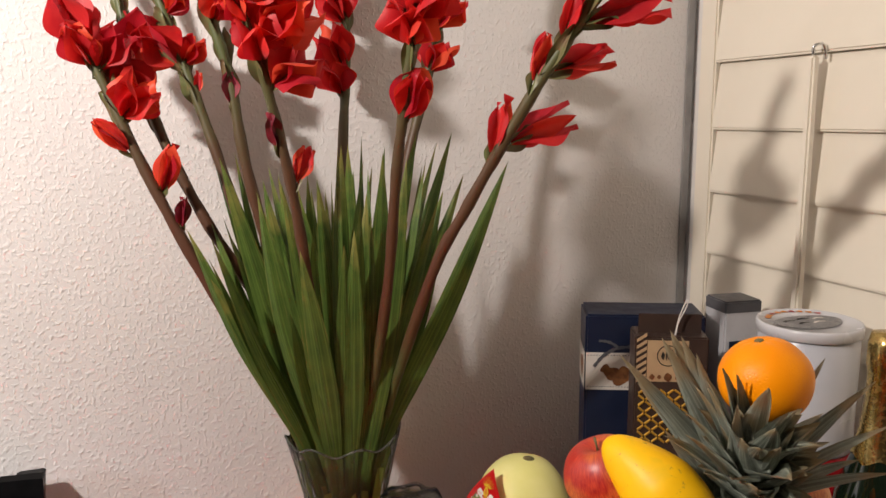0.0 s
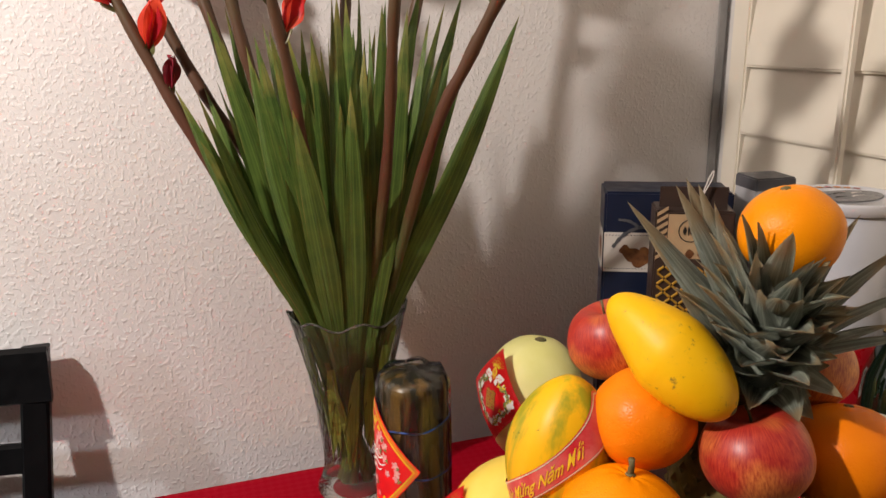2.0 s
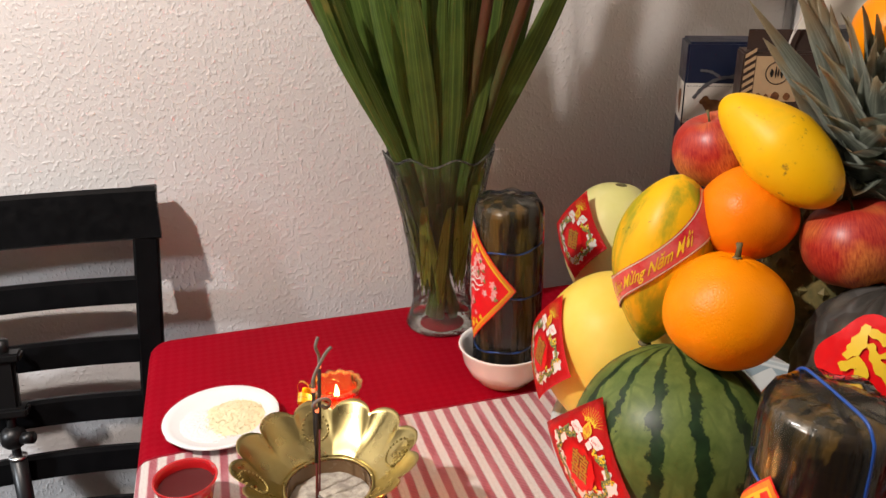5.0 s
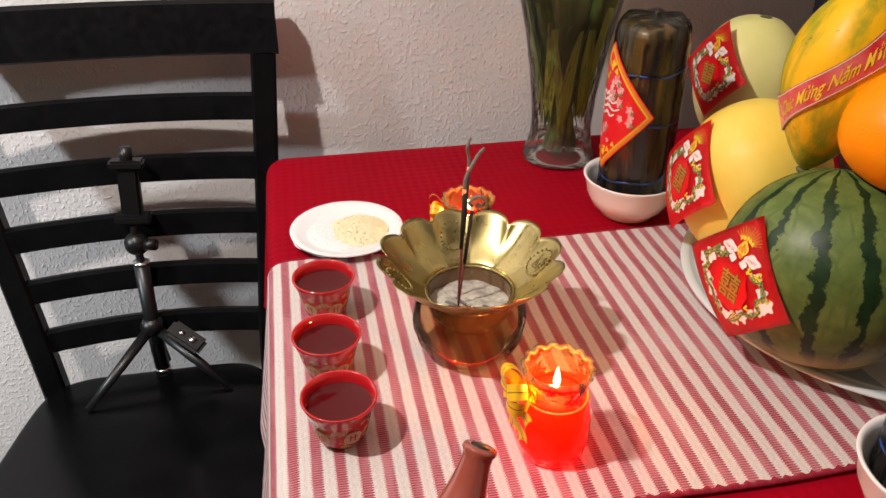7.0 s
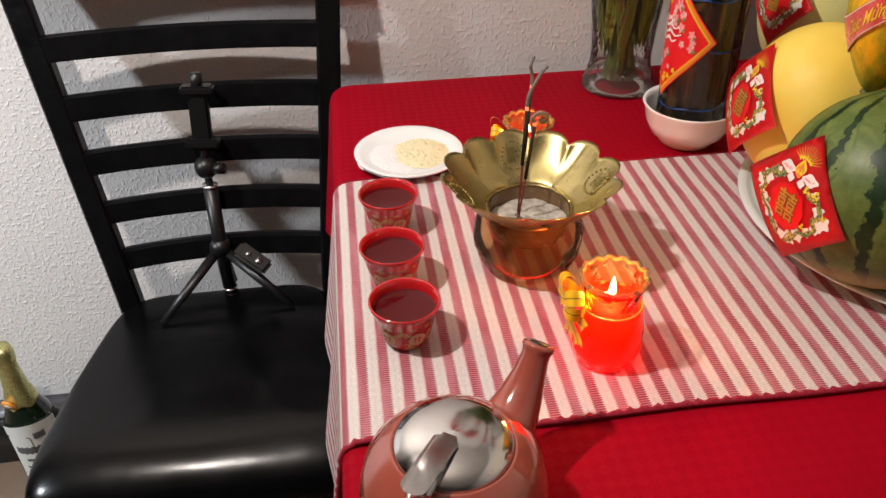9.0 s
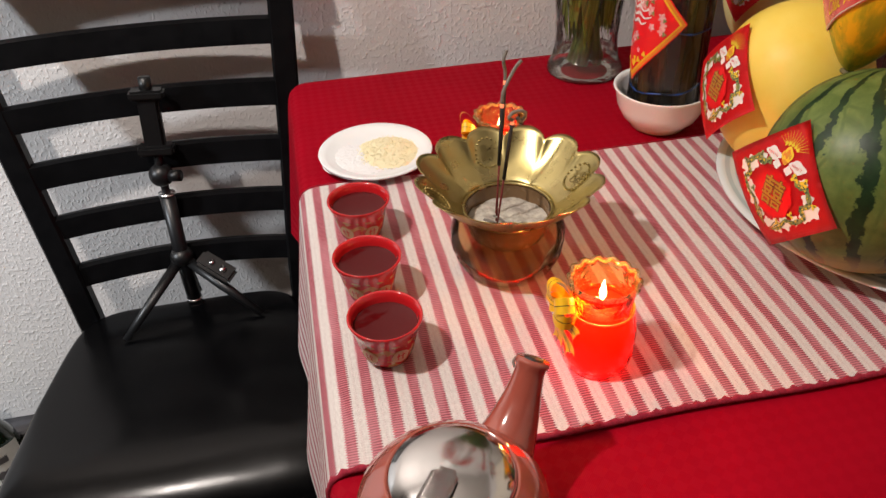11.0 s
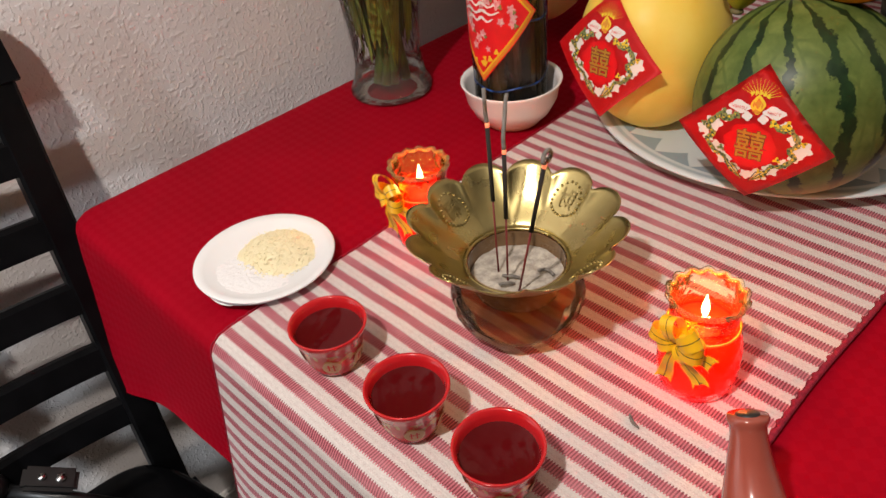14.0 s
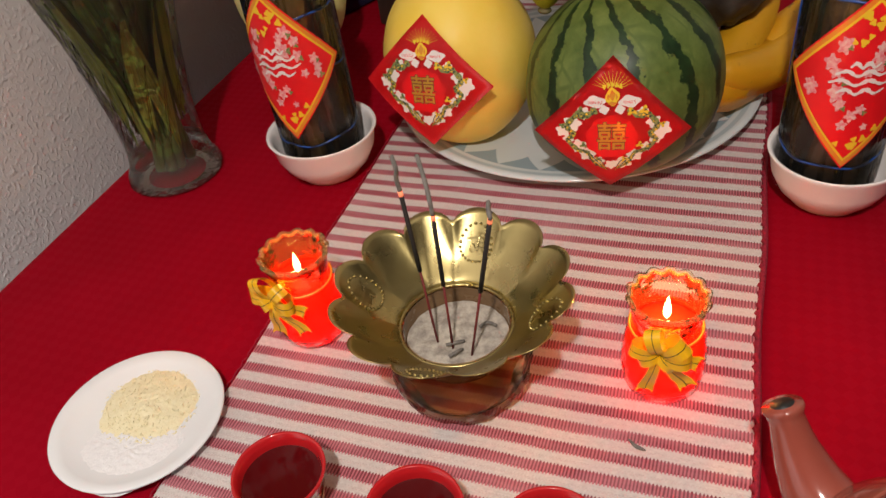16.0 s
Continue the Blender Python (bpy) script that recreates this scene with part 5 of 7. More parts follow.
def paper_label(parent, mid, out, hw, hh, bend_u, bend_v, tilt=0.0, medallion=True):
    """A square red paper standing on its corner, bent back towards its fruit, with its print."""
    n = Vector(out).normalized()
    u = Vector((0, 0, 1)).cross(n).normalized()
    v = n.cross(u)
    turn = Matrix.Rotation(radians(tilt), 3, n)
    u, v = turn @ u, turn @ v
    mid = Vector(mid)

    def on(layer):
        def place(a, b):
            k = 0.00022 * layer
            return mid + u * (a * hw) + v * (b * hh) + n * (k - bend_u * a * a - bend_v * b * b)
        return place

    def diamond(layer, k):
        p = on(layer)
        return sheet(lambda s, t: p(((s - 0.5) + (t - 0.5)) * k, ((s - 0.5) - (t - 0.5)) * k), 14, 14)

    bm = diamond(0, 1.0)
    bmesh.ops.solidify(bm, geom=bm.faces[:], thickness=0.0003)
    lab = part("paper_label", bm, M_RED, parent, "red square paper label with gold and white print")
    clouds = bmesh.new()
    r2 = random.Random(3)
    ring = [(-0.62, 0.02), (-0.50, 0.13), (-0.36, 0.28), (-0.55, -0.10), (-0.42, -0.22), (-0.30, -0.36), (-0.16, -0.48), (0.0, -0.55), (0.16, -0.50), (0.30, -0.38), (0.44, -0.24), (0.56, -0.10), (0.63, 0.02), (0.52, 0.14), (0.38, 0.28)]
    for i, (a, b) in enumerate(ring):
        blob(clouds, on(2 + 0.05 * i), a, b, 0.088 + 0.02 * math.sin(i * 1.7), 5, 0.2, i * 1.3, 22)
    for sgn in (-1, 1):
        blob(clouds, on(3.5), sgn * 0.215, 0.435, 0.13, 4, 0.14, 0.6, 26, 0.6)
        blob(clouds, on(3.7), sgn * 0.10, 0.33, 0.06, 4, 0.14, 0.6, 20)
    part("cloud_print", clouds, M_CLOUD, lab)
    # a dragon on one side, a bird with long feathers on the other, each in several inks
    inks = {"green": bmesh.new(), "gold": bmesh.new(), "dark": bmesh.new()}
    spine = [(0.20, 0.34), (0.34, 0.24), (0.45, 0.25), (0.57, 0.09), (0.48, -0.03), (0.56, -0.12), (0.43, -0.28), (0.30, -0.33), (0.22, -0.50), (0.08, -0.62)]
    for sgn in (-1, 1):
        band(inks["green"], on(4.2 + 0.3 * sgn), [(sgn * a, b) for a, b in spine], [0.06, 0.085, 0.075, 0.07, 0.065, 0.06, 0.065, 0.05, 0.04, 0.02], 44)
        path = smooth_path([(sgn * a, b, 0) for a, b in spine], 60)
        for k, p in enumerate(path[2:-4]):
            off = 0.022 * math.sin(k * 1.9)
            ink = "gold" if k % 3 == 0 else "dark"
            blob(inks[ink], on(5.1 + 0.01 * k), p.x + off, p.y + 0.018 * math.cos(k * 2.3), 0.012 + 0.005 * (k % 2), 3, 0.3, k, 10)
        for a, b, q in ((0.40, 0.31, 0.05), (0.63, 0.10, 0.035), (0.36, -0.20, 0.04), (0.17, -0.44, 0.035), (0.24, 0.30, 0.045)):
            blob(inks["green" if sgn < 0 else "gold"], on(5 + 0.2 * sgn), sgn * a, b, q, 3, 0.45, a * 9, 18)
            blob(inks["dark"], on(5.5), sgn * a + 0.012, b + 0.010, q * 0.35, 3, 0.4, a * 5, 12)
        for k in range(5):
            band(inks["gold" if k % 2 else "dark"], on(4.9 + 0.05 * k), [(sgn * (0.30 - 0.03 * k), -0.36 - 0.02 * k), (sgn * (0.24 - 0.03 * k), -0.48), (sgn * (0.10 - 0.015 * k), -0.60 - 0.015 * k)], [0.008, 0.014, 0.004], 10)
    part("dragon_print", inks["green"], M_DRAGON, lab)
    part("scale_print", inks["gold"], M_YELLOWINK, lab)
    part("dragon_outline", inks["dark"], M_DARKINK, lab)
    gold = bmesh.new()
    rays = on(1.2)
    for k in range(13):
        a = radians(20 + k * 140 / 12)
        ray = bmesh.new()
        band(ray, rays, [(0.10 * math.cos(a), 0.58 + 0.08 * math.sin(a)), (0.26 * math.cos(a), 0.58 + 0.24 * math.sin(a))], [0.008, 0.004], 3)
        part("gold_ray", ray, M_YELLOWINK, lab)
    blob(gold, on(4.6), 0, 0.50, 0.085, 4, 0.10, 0.8, 24, 1.35)
    for k in range(5):
        blob(gold, on(4.7 + 0.02 * k), -0.10 + 0.05 * k, 0.635 + 0.02 * math.cos((k - 2) * 0.9), 0.022, 3, 0.3, k, 12, 1.4)
    altar = bmesh.new()
    for x, y, q, tall in ((0.0, 0.52, 0.036, 1.7), (-0.052, 0.50, 0.012, 3.2), (0.052, 0.50, 0.012, 3.2), (0.0, 0.415, 0.05, 0.5)):
        blob(altar, on(5.4), x, y, q, 4, 0.15, 0.8, 18, tall)
    part("altar_print", altar, M_ORANGEINK, lab)
    part("gold_emblem", gold, M_YELLOWINK, lab)
    centre = bmesh.new()
    blob(centre, on(5.6), 0, -0.08, 0.33, 9, 0.05, 0.4, 54)
    part("medallion", centre, M_CRIMSON if medallion else M_RED, lab)
    p = on(7)
    low = on(6.6)
    part("character_edge", text_bmesh("囍", 0.38, lambda x, y: low(x * 1.02, y * 1.2 - 0.09), 0.010), M_NUT, lab, "", False)
    part("character", text_bmesh("囍", 0.38, lambda x, y: p(x * 1.02, y * 1.2 - 0.09), 0.003), M_GOLD, lab, "gold double-happiness character", False)
    for word, sgn in (("VẠN SỰ", -1), ("NHƯ Ý", 1)):
        part("lettering", text_bmesh(word, 0.052, lambda x, y, sgn=sgn: p(sgn * 0.215 + x, 0.432 + y)), M_CRIMSON, lab, "", False)
    return lab


WM = Vector((0.287, -0.6375, 0.8425))
wm = thing("watermelon", Matrix.Translation(WM), "round dark-striped green watermelon with red paper label", "watermelon")
part("rind", ball(0.0845, 0.0845, 0.081, 64, 40, wobbly(0.02, 1.6, 2)), M_WATERMELON, wm, "", True, pose(0, 0, 0, -14, 10, 20))
paper_label(wm, (-0.0870, -0.004, 0.0005), (-1, -0.16, 0.06), 0.0605, 0.0575, 0.006, 0.014)

PM = Vector((0.310, -0.482, 0.8455))
pm = thing("pomelo", Matrix.Translation(PM), "large smooth yellow pomelo with red paper label", "pomelo")
part("peel", ball(0.0715, 0.0715, 0.086, 56, 40, lambda d: (1 - 0.06 * max(0, d.z) ** 2) * wobbly(0.03, 1.5, 4)(d)), M_POMELO, pm)
paper_label(pm, (-0.0730, 0.009, 0.008), (-1, 0.12, 0.20), 0.0625, 0.059, 0.010, 0.010, 3)

GM = Vector((0.438, -0.238, 0.858))
gm = thing("pale_melon", Matrix.Translation(GM), "pale green-yellow melon with red paper label", "melon")
part("rind", ball(0.064, 0.064, 0.088, 48, 36, lambda d: (1 - 0.10 * max(0, d.z) ** 6) * wobbly(0.03, 1.8, 7)(d)), M_MELONPALE, gm)
part("stalk_scar", ball(0.008, 0.008, 0.003, 14, 8), M_STALK, gm, "", True, pose(0.006, -0.004, 0.0785))
paper_label(gm, (-0.068, -0.024, 0.024), (-1, -0.22, 0.10), 0.052, 0.060, 0.012, 0.012)

# papaya with its greeting ribbon
PPL = 0.080
pap = thing("papaya", pose(0.3010, -0.575, 0.9785, 4, 5, 0), "ripe yellow papaya with greeting ribbon round it", "papaya")
PAPR = 0.0455


def papaya_r(z):
    t = (z / PPL + 1) / 2
    return PAPR * (math.sin(math.pi * min(1, max(0, t)) ** 1.12) ** 0.62) * (0.86 + 0.14 * t)


part("skin", lathe([(max(0.0004, papaya_r(z)), z) for z in (PPL * (-1 + 2 * k / 36) for k in range(37))], 44, lambda a, r, z: (r * (1 + 0.028 * math.cos(5 * a + 0.6) + 0.01 * math.sin(3 * a + z * 40)), z)), M_PAPAYA, pap)
part("blossom_end", ball(0.006, 0.006, 0.003, 12, 8), M_STALK, pap, "", True, pose(0, 0, -PPL))


def on_papaya(ang, h, lift):
    z = 0.010 + h + 0.048 * math.sin(ang - radians(222))
    r = papaya_r(z) * (1.012 + 0.028 * math.cos(5 * ang + 0.6)) + lift + 0.0006
    return Vector((r * math.cos(ang), r * math.sin(ang), z))


rb = part("ribbon", sheet(lambda u, v: on_papaya(radians(110 + 250 * u), (v - 0.5) * 0.029, 0.0008), 60, 4), M_RIBBON, pap, "red paper ribbon with gold greeting")
for e in (-1, 1):
    part("ribbon_edge", sheet(lambda u, v, e=e: on_papaya(radians(110 + 250 * u), e * 0.0128 + (v - 0.5) * 0.0012, 0.0011), 60, 1), M_CREAMLABEL, rb)
part("lettering", text_bmesh("Chúc Mừng Năm Mới", 0.0160, lambda x, y: on_papaya(radians(217) + 0.53 * x / (PAPR * 1.05), y * 1.12 - 0.001, 0.0014), 0.0002), M_YELLOWINK, rb, "", False)


def orange(at, r, tilt, mat, stalk=0.0, seed=1, group="oranges"):
    o = thing("orange", Matrix.Translation(at) @ pose(0, 0, 0, *tilt), "bright orange with " + ("short green stalk" if stalk else "dimpled peel") + " in the fruit heap", "orange", group)

    def shape(d):
        dent = 0.06 * math.exp(-((1 - d.z) / 0.02)) + 0.02 * math.exp(-((1 - d.z) / 0.10)) * (1 + math.cos(9 * math.atan2(d.y, d.x)) * 0.5)
        return (1 - dent) * wobbly(0.035, 1.4, seed)(d)

    part("peel", ball(r, r, r * 0.95, 48, 32, shape), mat, o)
    part("stem_button", ball(0.0038, 0.0038, 0.0016, 12, 6), M_STALK, o, "", True, pose(0, 0, r * 0.885))
    if stalk:
        part("stalk", tube([(0, 0, r * 0.88), (0.0005, 0.0005, r * 0.88 + stalk * 0.6), (-0.0008, 0, r * 0.88 + stalk)], [0.0026, 0.0021, 0.0026], 8), M_STALK, o, "short green-brown stalk")
    return o


orange((0.3160, -0.6465, 0.9640), 0.0490, (-4, 8, 0), M_ORANGE, 0.012, 1)
orange((0.3526, -0.6101, 1.0290), 0.0392, (30, -20, 40), M_ORANGE_DEEP, 0, 2)
orange((0.5009, -0.6583, 0.9917), 0.0455, (-12, 10, 0), M_ORANGE_DEEP, 0, 3)
orange((0.4490, -0.6340, 1.1700), 0.0360, (-6, -10, 0), M_ORANGE, 0, 4)


def apple(at, r, tilt, seed):
    a = thing("apple", Matrix.Translation(at) @ pose(0, 0, 0, *tilt), "shiny red apple streaked with yellow", "apple", "apples")

    def shape(d):
        top = 0.34 * math.exp(-((1 - d.z) / 0.07))
        low = 0.20 * math.exp(-((1 + d.z) / 0.05))
        return (1 - top - low) * (1 - 0.07 * (d.z < 0) * d.z * d.z) * (1 + 0.012 * math.cos(5 * math.atan2(d.y, d.x)) * (1 - d.z)) * wobbly(0.03, 1.3, seed)(d)

    part("skin", ball(r, r, r * 0.95, 48, 36, shape), M_APPLE, a)
    part("stalk", tube([(0, 0, r * 0.62), (0.001, 0, r * 0.80), (0.003, 0.001, r * 0.95)], [0.0012, 0.001, 0.0014], 6), M_STALK, a, "thin brown stalk")
    return a


apple((0.3620, -0.5450, 1.066), 0.0365, (-14, -12, 30), 3)
apple((0.4130, -0.6630, 1.0150), 0.0395, (-10, 8, 80), 5)
apple((0.5080, -0.6050, 1.0450), 0.0370, (-8, 14, 10), 8)

# mango lying on the heap
mg = thing("mango", Matrix.Translation((0.3610, -0.6240, 1.0850)) @ (Vector((-0.42, 0.72, 0.50))).to_track_quat("Z", "X").to_matrix().to_4x4(), "ripe yellow mango with small brown specks", "mango")


def mango_shape(d):
    return 1 + 0.10 * d.x * d.z + 0.03 * d.x - 0.30 * max(0, d.z) * (1 - d.z * d.z)


part("skin", ball(0.0318, 0.0295, 0.0580, 48, 36, mango_shape), M_MANGO, mg)
part("stem_end", ball(0.004, 0.004, 0.002, 12, 6), M_STALK, mg, "", True, pose(0.0, 0, -0.0570))

# pineapple, most of its body hidden in the heap
pn = thing("pineapple", pose(0.436, -0.612, 0.880), "pineapple with grey-green spiky crown in the heap", "pineapple")
body = part("rind", lathe([(0.020, 0.0), (0.038, 0.012), (0.047, 0.045), (0.048, 0.085), (0.042, 0.125), (0.028, 0.155), (0.012, 0.165)], 40), M_PINESKIN, pn)
eye = bmesh.new()
for p in ((-0.0055, 0, 0), (0, -0.0065, 0), (0.0055, 0, 0), (0, 0.0065, 0), (0, 0, 0.004), (0, 0.0, -0.002)):
    eye.verts.new(p)
eye.verts.ensure_lookup_table()
for a, b in ((0, 1), (1, 2), (2, 3), (3, 0)):
    eye.faces.new((eye.verts[a], eye.verts[b], eye.verts[4]))
    eye.faces.new((eye.verts[b], eye.verts[a], eye.verts[5]))
eye_mesh = mesh_of("eye", eye, M_PINESKIN, False)
for row in range(10):
    z = 0.014 + row * 0.0145
    t = z / 0.165
    r = 0.0485 * max(0.3, math.sin(math.pi * (0.12 + 0.80 * t)) ** 0.6)
    for k in range(18):
        a = 2 * math.pi * (k + 0.5 * (row % 2)) / 18
        ob = new("eye", eye_mesh)
        ob.parent = body
        ob.matrix_basis = Matrix.Translation((r * math.cos(a), r * math.sin(a), z)) @ Vector((math.cos(a), math.sin(a), 0.1)).to_track_quat("Z", "Y").to_matrix().to_4x4() @ Matrix.Scale(0.85, 4)
CROWN_FOOT, CROWN_WAY = Vector((0.002, -0.016, 0.158)), Vector((-0.17, -0.30, 0.94)).normalized()
crown = part("crown", tube([CROWN_FOOT + CROWN_WAY * q for q in (0.0, 0.03, 0.06, 0.095)], [0.020, 0.019, 0.013, 0.004], 14), M_PINELEAF, pn, "grey-green spiky leaf crown")
r3 = random.Random(21)
FRUIT_NEAR = (((0.449, -0.634, 1.170), 0.0375), ((0.3610, -0.624, 1.085), 0.036), ((0.4130, -0.6630, 1.0150), 0.040), ((0.5009, -0.6583, 0.9917), 0.046), ((0.508, -0.605, 1.045), 0.038))


def crown_leaf(along, out, length, width, open_, curl, depth=0):
    """A stiff channelled leaf from a place along the crown's axis: out is its side, open_ its angle from the axis, curl how far it bends back."""
    out = (out - CROWN_WAY * out.dot(CROWN_WAY)).normalized()
    side = CROWN_WAY.cross(out)
    base = CROWN_FOOT + CROWN_WAY * along + out * 0.012
    tw, wav = r3.uniform(-0.35, 0.35), r3.uniform(0, 6)
    spine, p = [], base
    for i in range(11):
        v = i / 10
        ang = open_ + curl * v ** 1.6
        d = CROWN_WAY * math.cos(ang) + out * math.sin(ang)
        spine.append((p, CROWN_WAY * math.sin(ang) - out * math.cos(ang)))
        p = p + d * (length / 10)
    if any((q + Vector((0.436, -0.612, 0.880)) - Vector(c)).length < r for q, _ in spine for c, r in FRUIT_NEAR):
        if depth < 4:
            crown_leaf(along, out, length * (0.85 if depth % 2 else 1.0), width, open_ * (0.85 if depth < 3 else 1.0), curl * 0.6, depth + 1)
        return

    def at(u, v):
        i = min(10, round(v * 10))
        q, up = spine[i]
        t = (u - 0.5) * 2
        w = width * (0.72 + 0.28 * min(1, v / 0.28)) * (1 - max(0, (v - 0.28) / 0.72) ** 1.25) ** 0.9
        s = side * math.cos(tw * v) + up * math.sin(tw * v)
        return q + s * (t * w * 0.5) + up * (0.30 * w * t * t + 0.0006 * math.sin(9 * v + wav) * t)

    bm = sheet(at, 6, 10)
    bmesh.ops.solidify(bm, geom=bm.faces[:], thickness=0.0010)
    part("leaf", bm, M_PINELEAF, crown)


AHEAD, ASIDE = Vector((0.1, -1, 0)), Vector((1, 0.1, 0))
for i in range(64):
    f = i / 64
    a = i * 2.39996 + r3.uniform(-0.2, 0.2)
    ln = r3.uniform(0.85, 1.15) * (0.026 + 0.026 * math.sin(math.pi * (0.05 + 0.62 * f)))
    crown_leaf(0.002 + 0.094 * f, AHEAD * math.cos(a) + ASIDE * math.sin(a), ln, r3.uniform(0.028, 0.038) * (1.05 - 0.15 * f), radians(92 - 80 * f + r3.uniform(-8, 8)), radians(r3.uniform(-15, 30) + 35 * max(0, 0.3 - f)))
# broad young leaves closed round the tip
for a, up, ln, open_ in ((-20, 0.066, 0.058, 20), (35, 0.068, 0.056, 16), (-70, 0.070, 0.058, 22), (80, 0.066, 0.052, 26), (8, 0.055, 0.058, 34), (-45, 0.052, 0.055, 40), (55, 0.050, 0.055, 44)):
    crown_leaf(up, AHEAD * math.cos(radians(a)) + ASIDE * math.sin(radians(a)), ln, 0.036, radians(open_), radians(-12))
# longer leaves: an upright bunch on one side, a flat one on the other
for a, up, ln, open_, curl in ((-105, 0.055, 0.105, 24, 18), (-120, 0.060, 0.105, 18, 14), (-90, 0.050, 0.110, 30, 12), (-135, 0.062, 0.100, 12, 20), (-150, 0.066, 0.095, 8, 12), (-112, 0.045, 0.095, 36, 14), (-100, 0.058, 0.115, 16, 10), (-165, 0.068, 0.085, 4, 10)):
    crown_leaf(up, AHEAD * math.cos(radians(a)) + ASIDE * math.sin(radians(a)), ln, 0.024, radians(open_), radians(curl))
for a, up, ln, open_, curl in ((78, 0.040, 0.125, 66, 12), (92, 0.044, 0.135, 62, 10), (66, 0.034, 0.110, 74, 16), (100, 0.036, 0.120, 72, 8), (84, 0.030, 0.105, 82, 14), (110, 0.046, 0.130, 60, 12)):
    crown_leaf(up, AHEAD * math.cos(radians(a)) + ASIDE * math.sin(radians(a)), ln, 0.016, radians(open_), radians(curl))



def aimed_leaf(tip, along, width, bend):
    """A long leaf from the crown's axis that arches to its tip in the room; bend lifts its middle along the axis."""
    foot = CROWN_FOOT + CROWN_WAY * along
    end = Vector(tip) - Vector((0.436, -0.612, 0.880))
    mid = foot.lerp(end, 0.45) + CROWN_WAY * bend
    path = smooth_path([foot, mid, end], 14)
    roll = r3.uniform(-0.5, 0.5)

    def at(u, v):
        i = min(13, int(v * 14))
        p = path[i].lerp(path[i + 1], v * 14 - i)
        way = (path[i + 1] - path[i]).normalized()
        side = way.cross(Vector((0.1, -1, 0.25))).normalized()
        up = side.cross(way)
        s = side * math.cos(roll * v) + up * math.sin(roll * v)
        t = (u - 0.5) * 2
        w = width * (0.75 + 0.25 * min(1, v / 0.3)) * (1 - max(0, (v - 0.45) / 0.55) ** 1.5) ** 0.9
        return p + s * (t * w * 0.5) - s.cross(way) * (0.24 * w * t * t)

    bm = sheet(at, 6, 14)
    bmesh.ops.solidify(bm, geom=bm.faces[:], thickness=0.0010)
    part("leaf", bm, M_PINELEAF, crown)


for tip, along, width, bend in (((0.374, -0.600, 1.204), 0.040, 0.022, 0.012), ((0.386, -0.595, 1.207), 0.045, 0.026, 0.006), ((0.393, -0.600, 1.203), 0.050, 0.022, 0.004), ((0.335, -0.600, 1.195), 0.030, 0.017, 0.008),
                                ((0.349, -0.605, 1.179), 0.030, 0.020, 0.008), ((0.379, -0.605, 1.189), 0.042, 0.026, 0.008), ((0.388, -0.610, 1.176), 0.048, 0.026, 0.0), ((0.380, -0.615, 1.147), 0.024, 0.022, 0.0),
                                ((0.367, -0.618, 1.134), 0.014, 0.020, 0.004), ((0.402, -0.608, 1.190), 0.055, 0.024, 0.0), ((0.404, -0.612, 1.170), 0.060, 0.022, 0.0), ((0.360, -0.590, 1.165), 0.022, 0.020, 0.010),
                                ((0.551, -0.600, 1.114), 0.035, 0.018, 0.014), ((0.558, -0.600, 1.102), 0.030, 0.018, 0.014), ((0.540, -0.580, 1.124), 0.042, 0.016, 0.012), ((0.545, -0.615, 1.094), 0.036, 0.015, 0.016),
                                ((0.404, -0.684, 1.186), 0.068, 0.036, 0.0), ((0.384, -0.676, 1.174), 0.060, 0.030, -0.004), ((0.418, -0.690, 1.168), 0.062, 0.034, 0.004)):
    aimed_leaf(tip, along, width, bend)

# dark knobbly fruit with a red and yellow paper
kn = thing("custard_apple", pose(0.414, -0.702, 0.914), "dark knobbly custard apple with red and yellow paper", "fruit")
part("skin", ball(0.0585, 0.0585, 0.078, 56, 40, lambda d: 1 + 0.035 * math.sin(11 * math.atan2(d.y, d.x) + 4 * d.z) * math.sin(12 * d.z)), M_KNOBBLY, kn)
pl = Vector((-0.75, -0.60, 0.26)).normalized()
pu = Vector((0, 0, 1)).cross(pl).normalized()
pv = pl.cross(pu)


def on_knob(layer):
    return lambda a, b: Vector((0, 0, 0.026)) + pl * (0.0620 + 0.0003 * layer - 6.0 * (a * a + b * b)) + pu * a + pv * b


bm = bmesh.new()
blob(bm, on_knob(0), 0, 0, 0.033, 4, 0.10, 1.2, 44)
kp = part("paper_tag", bm, M_CRIMSON, kn, "red paper tag with yellow brush strokes")
bm = bmesh.new()
band(bm, on_knob(2), [(-0.006, 0.028), (-0.010, 0.012), (-0.016, 0.002)], [0.004, 0.011, 0.004], 10)
band(bm, on_knob(2), [(-0.004, 0.024), (0.008, 0.020), (0.014, 0.013), (0.004, 0.008)], [0.005, 0.008, 0.007, 0.003], 12)
band(bm, on_knob(2), [(-0.002, 0.016), (0.006, 0.002), (0.024, -0.012)], [0.004, 0.008, 0.011], 12)
band(bm, on_knob(2), [(-0.018, -0.006), (-0.006, 0.000), (-0.004, -0.016), (-0.020, -0.024)], [0.006, 0.009, 0.007, 0.005], 14)
part("brush_strokes", bm, M_YELLOWINK, kp)

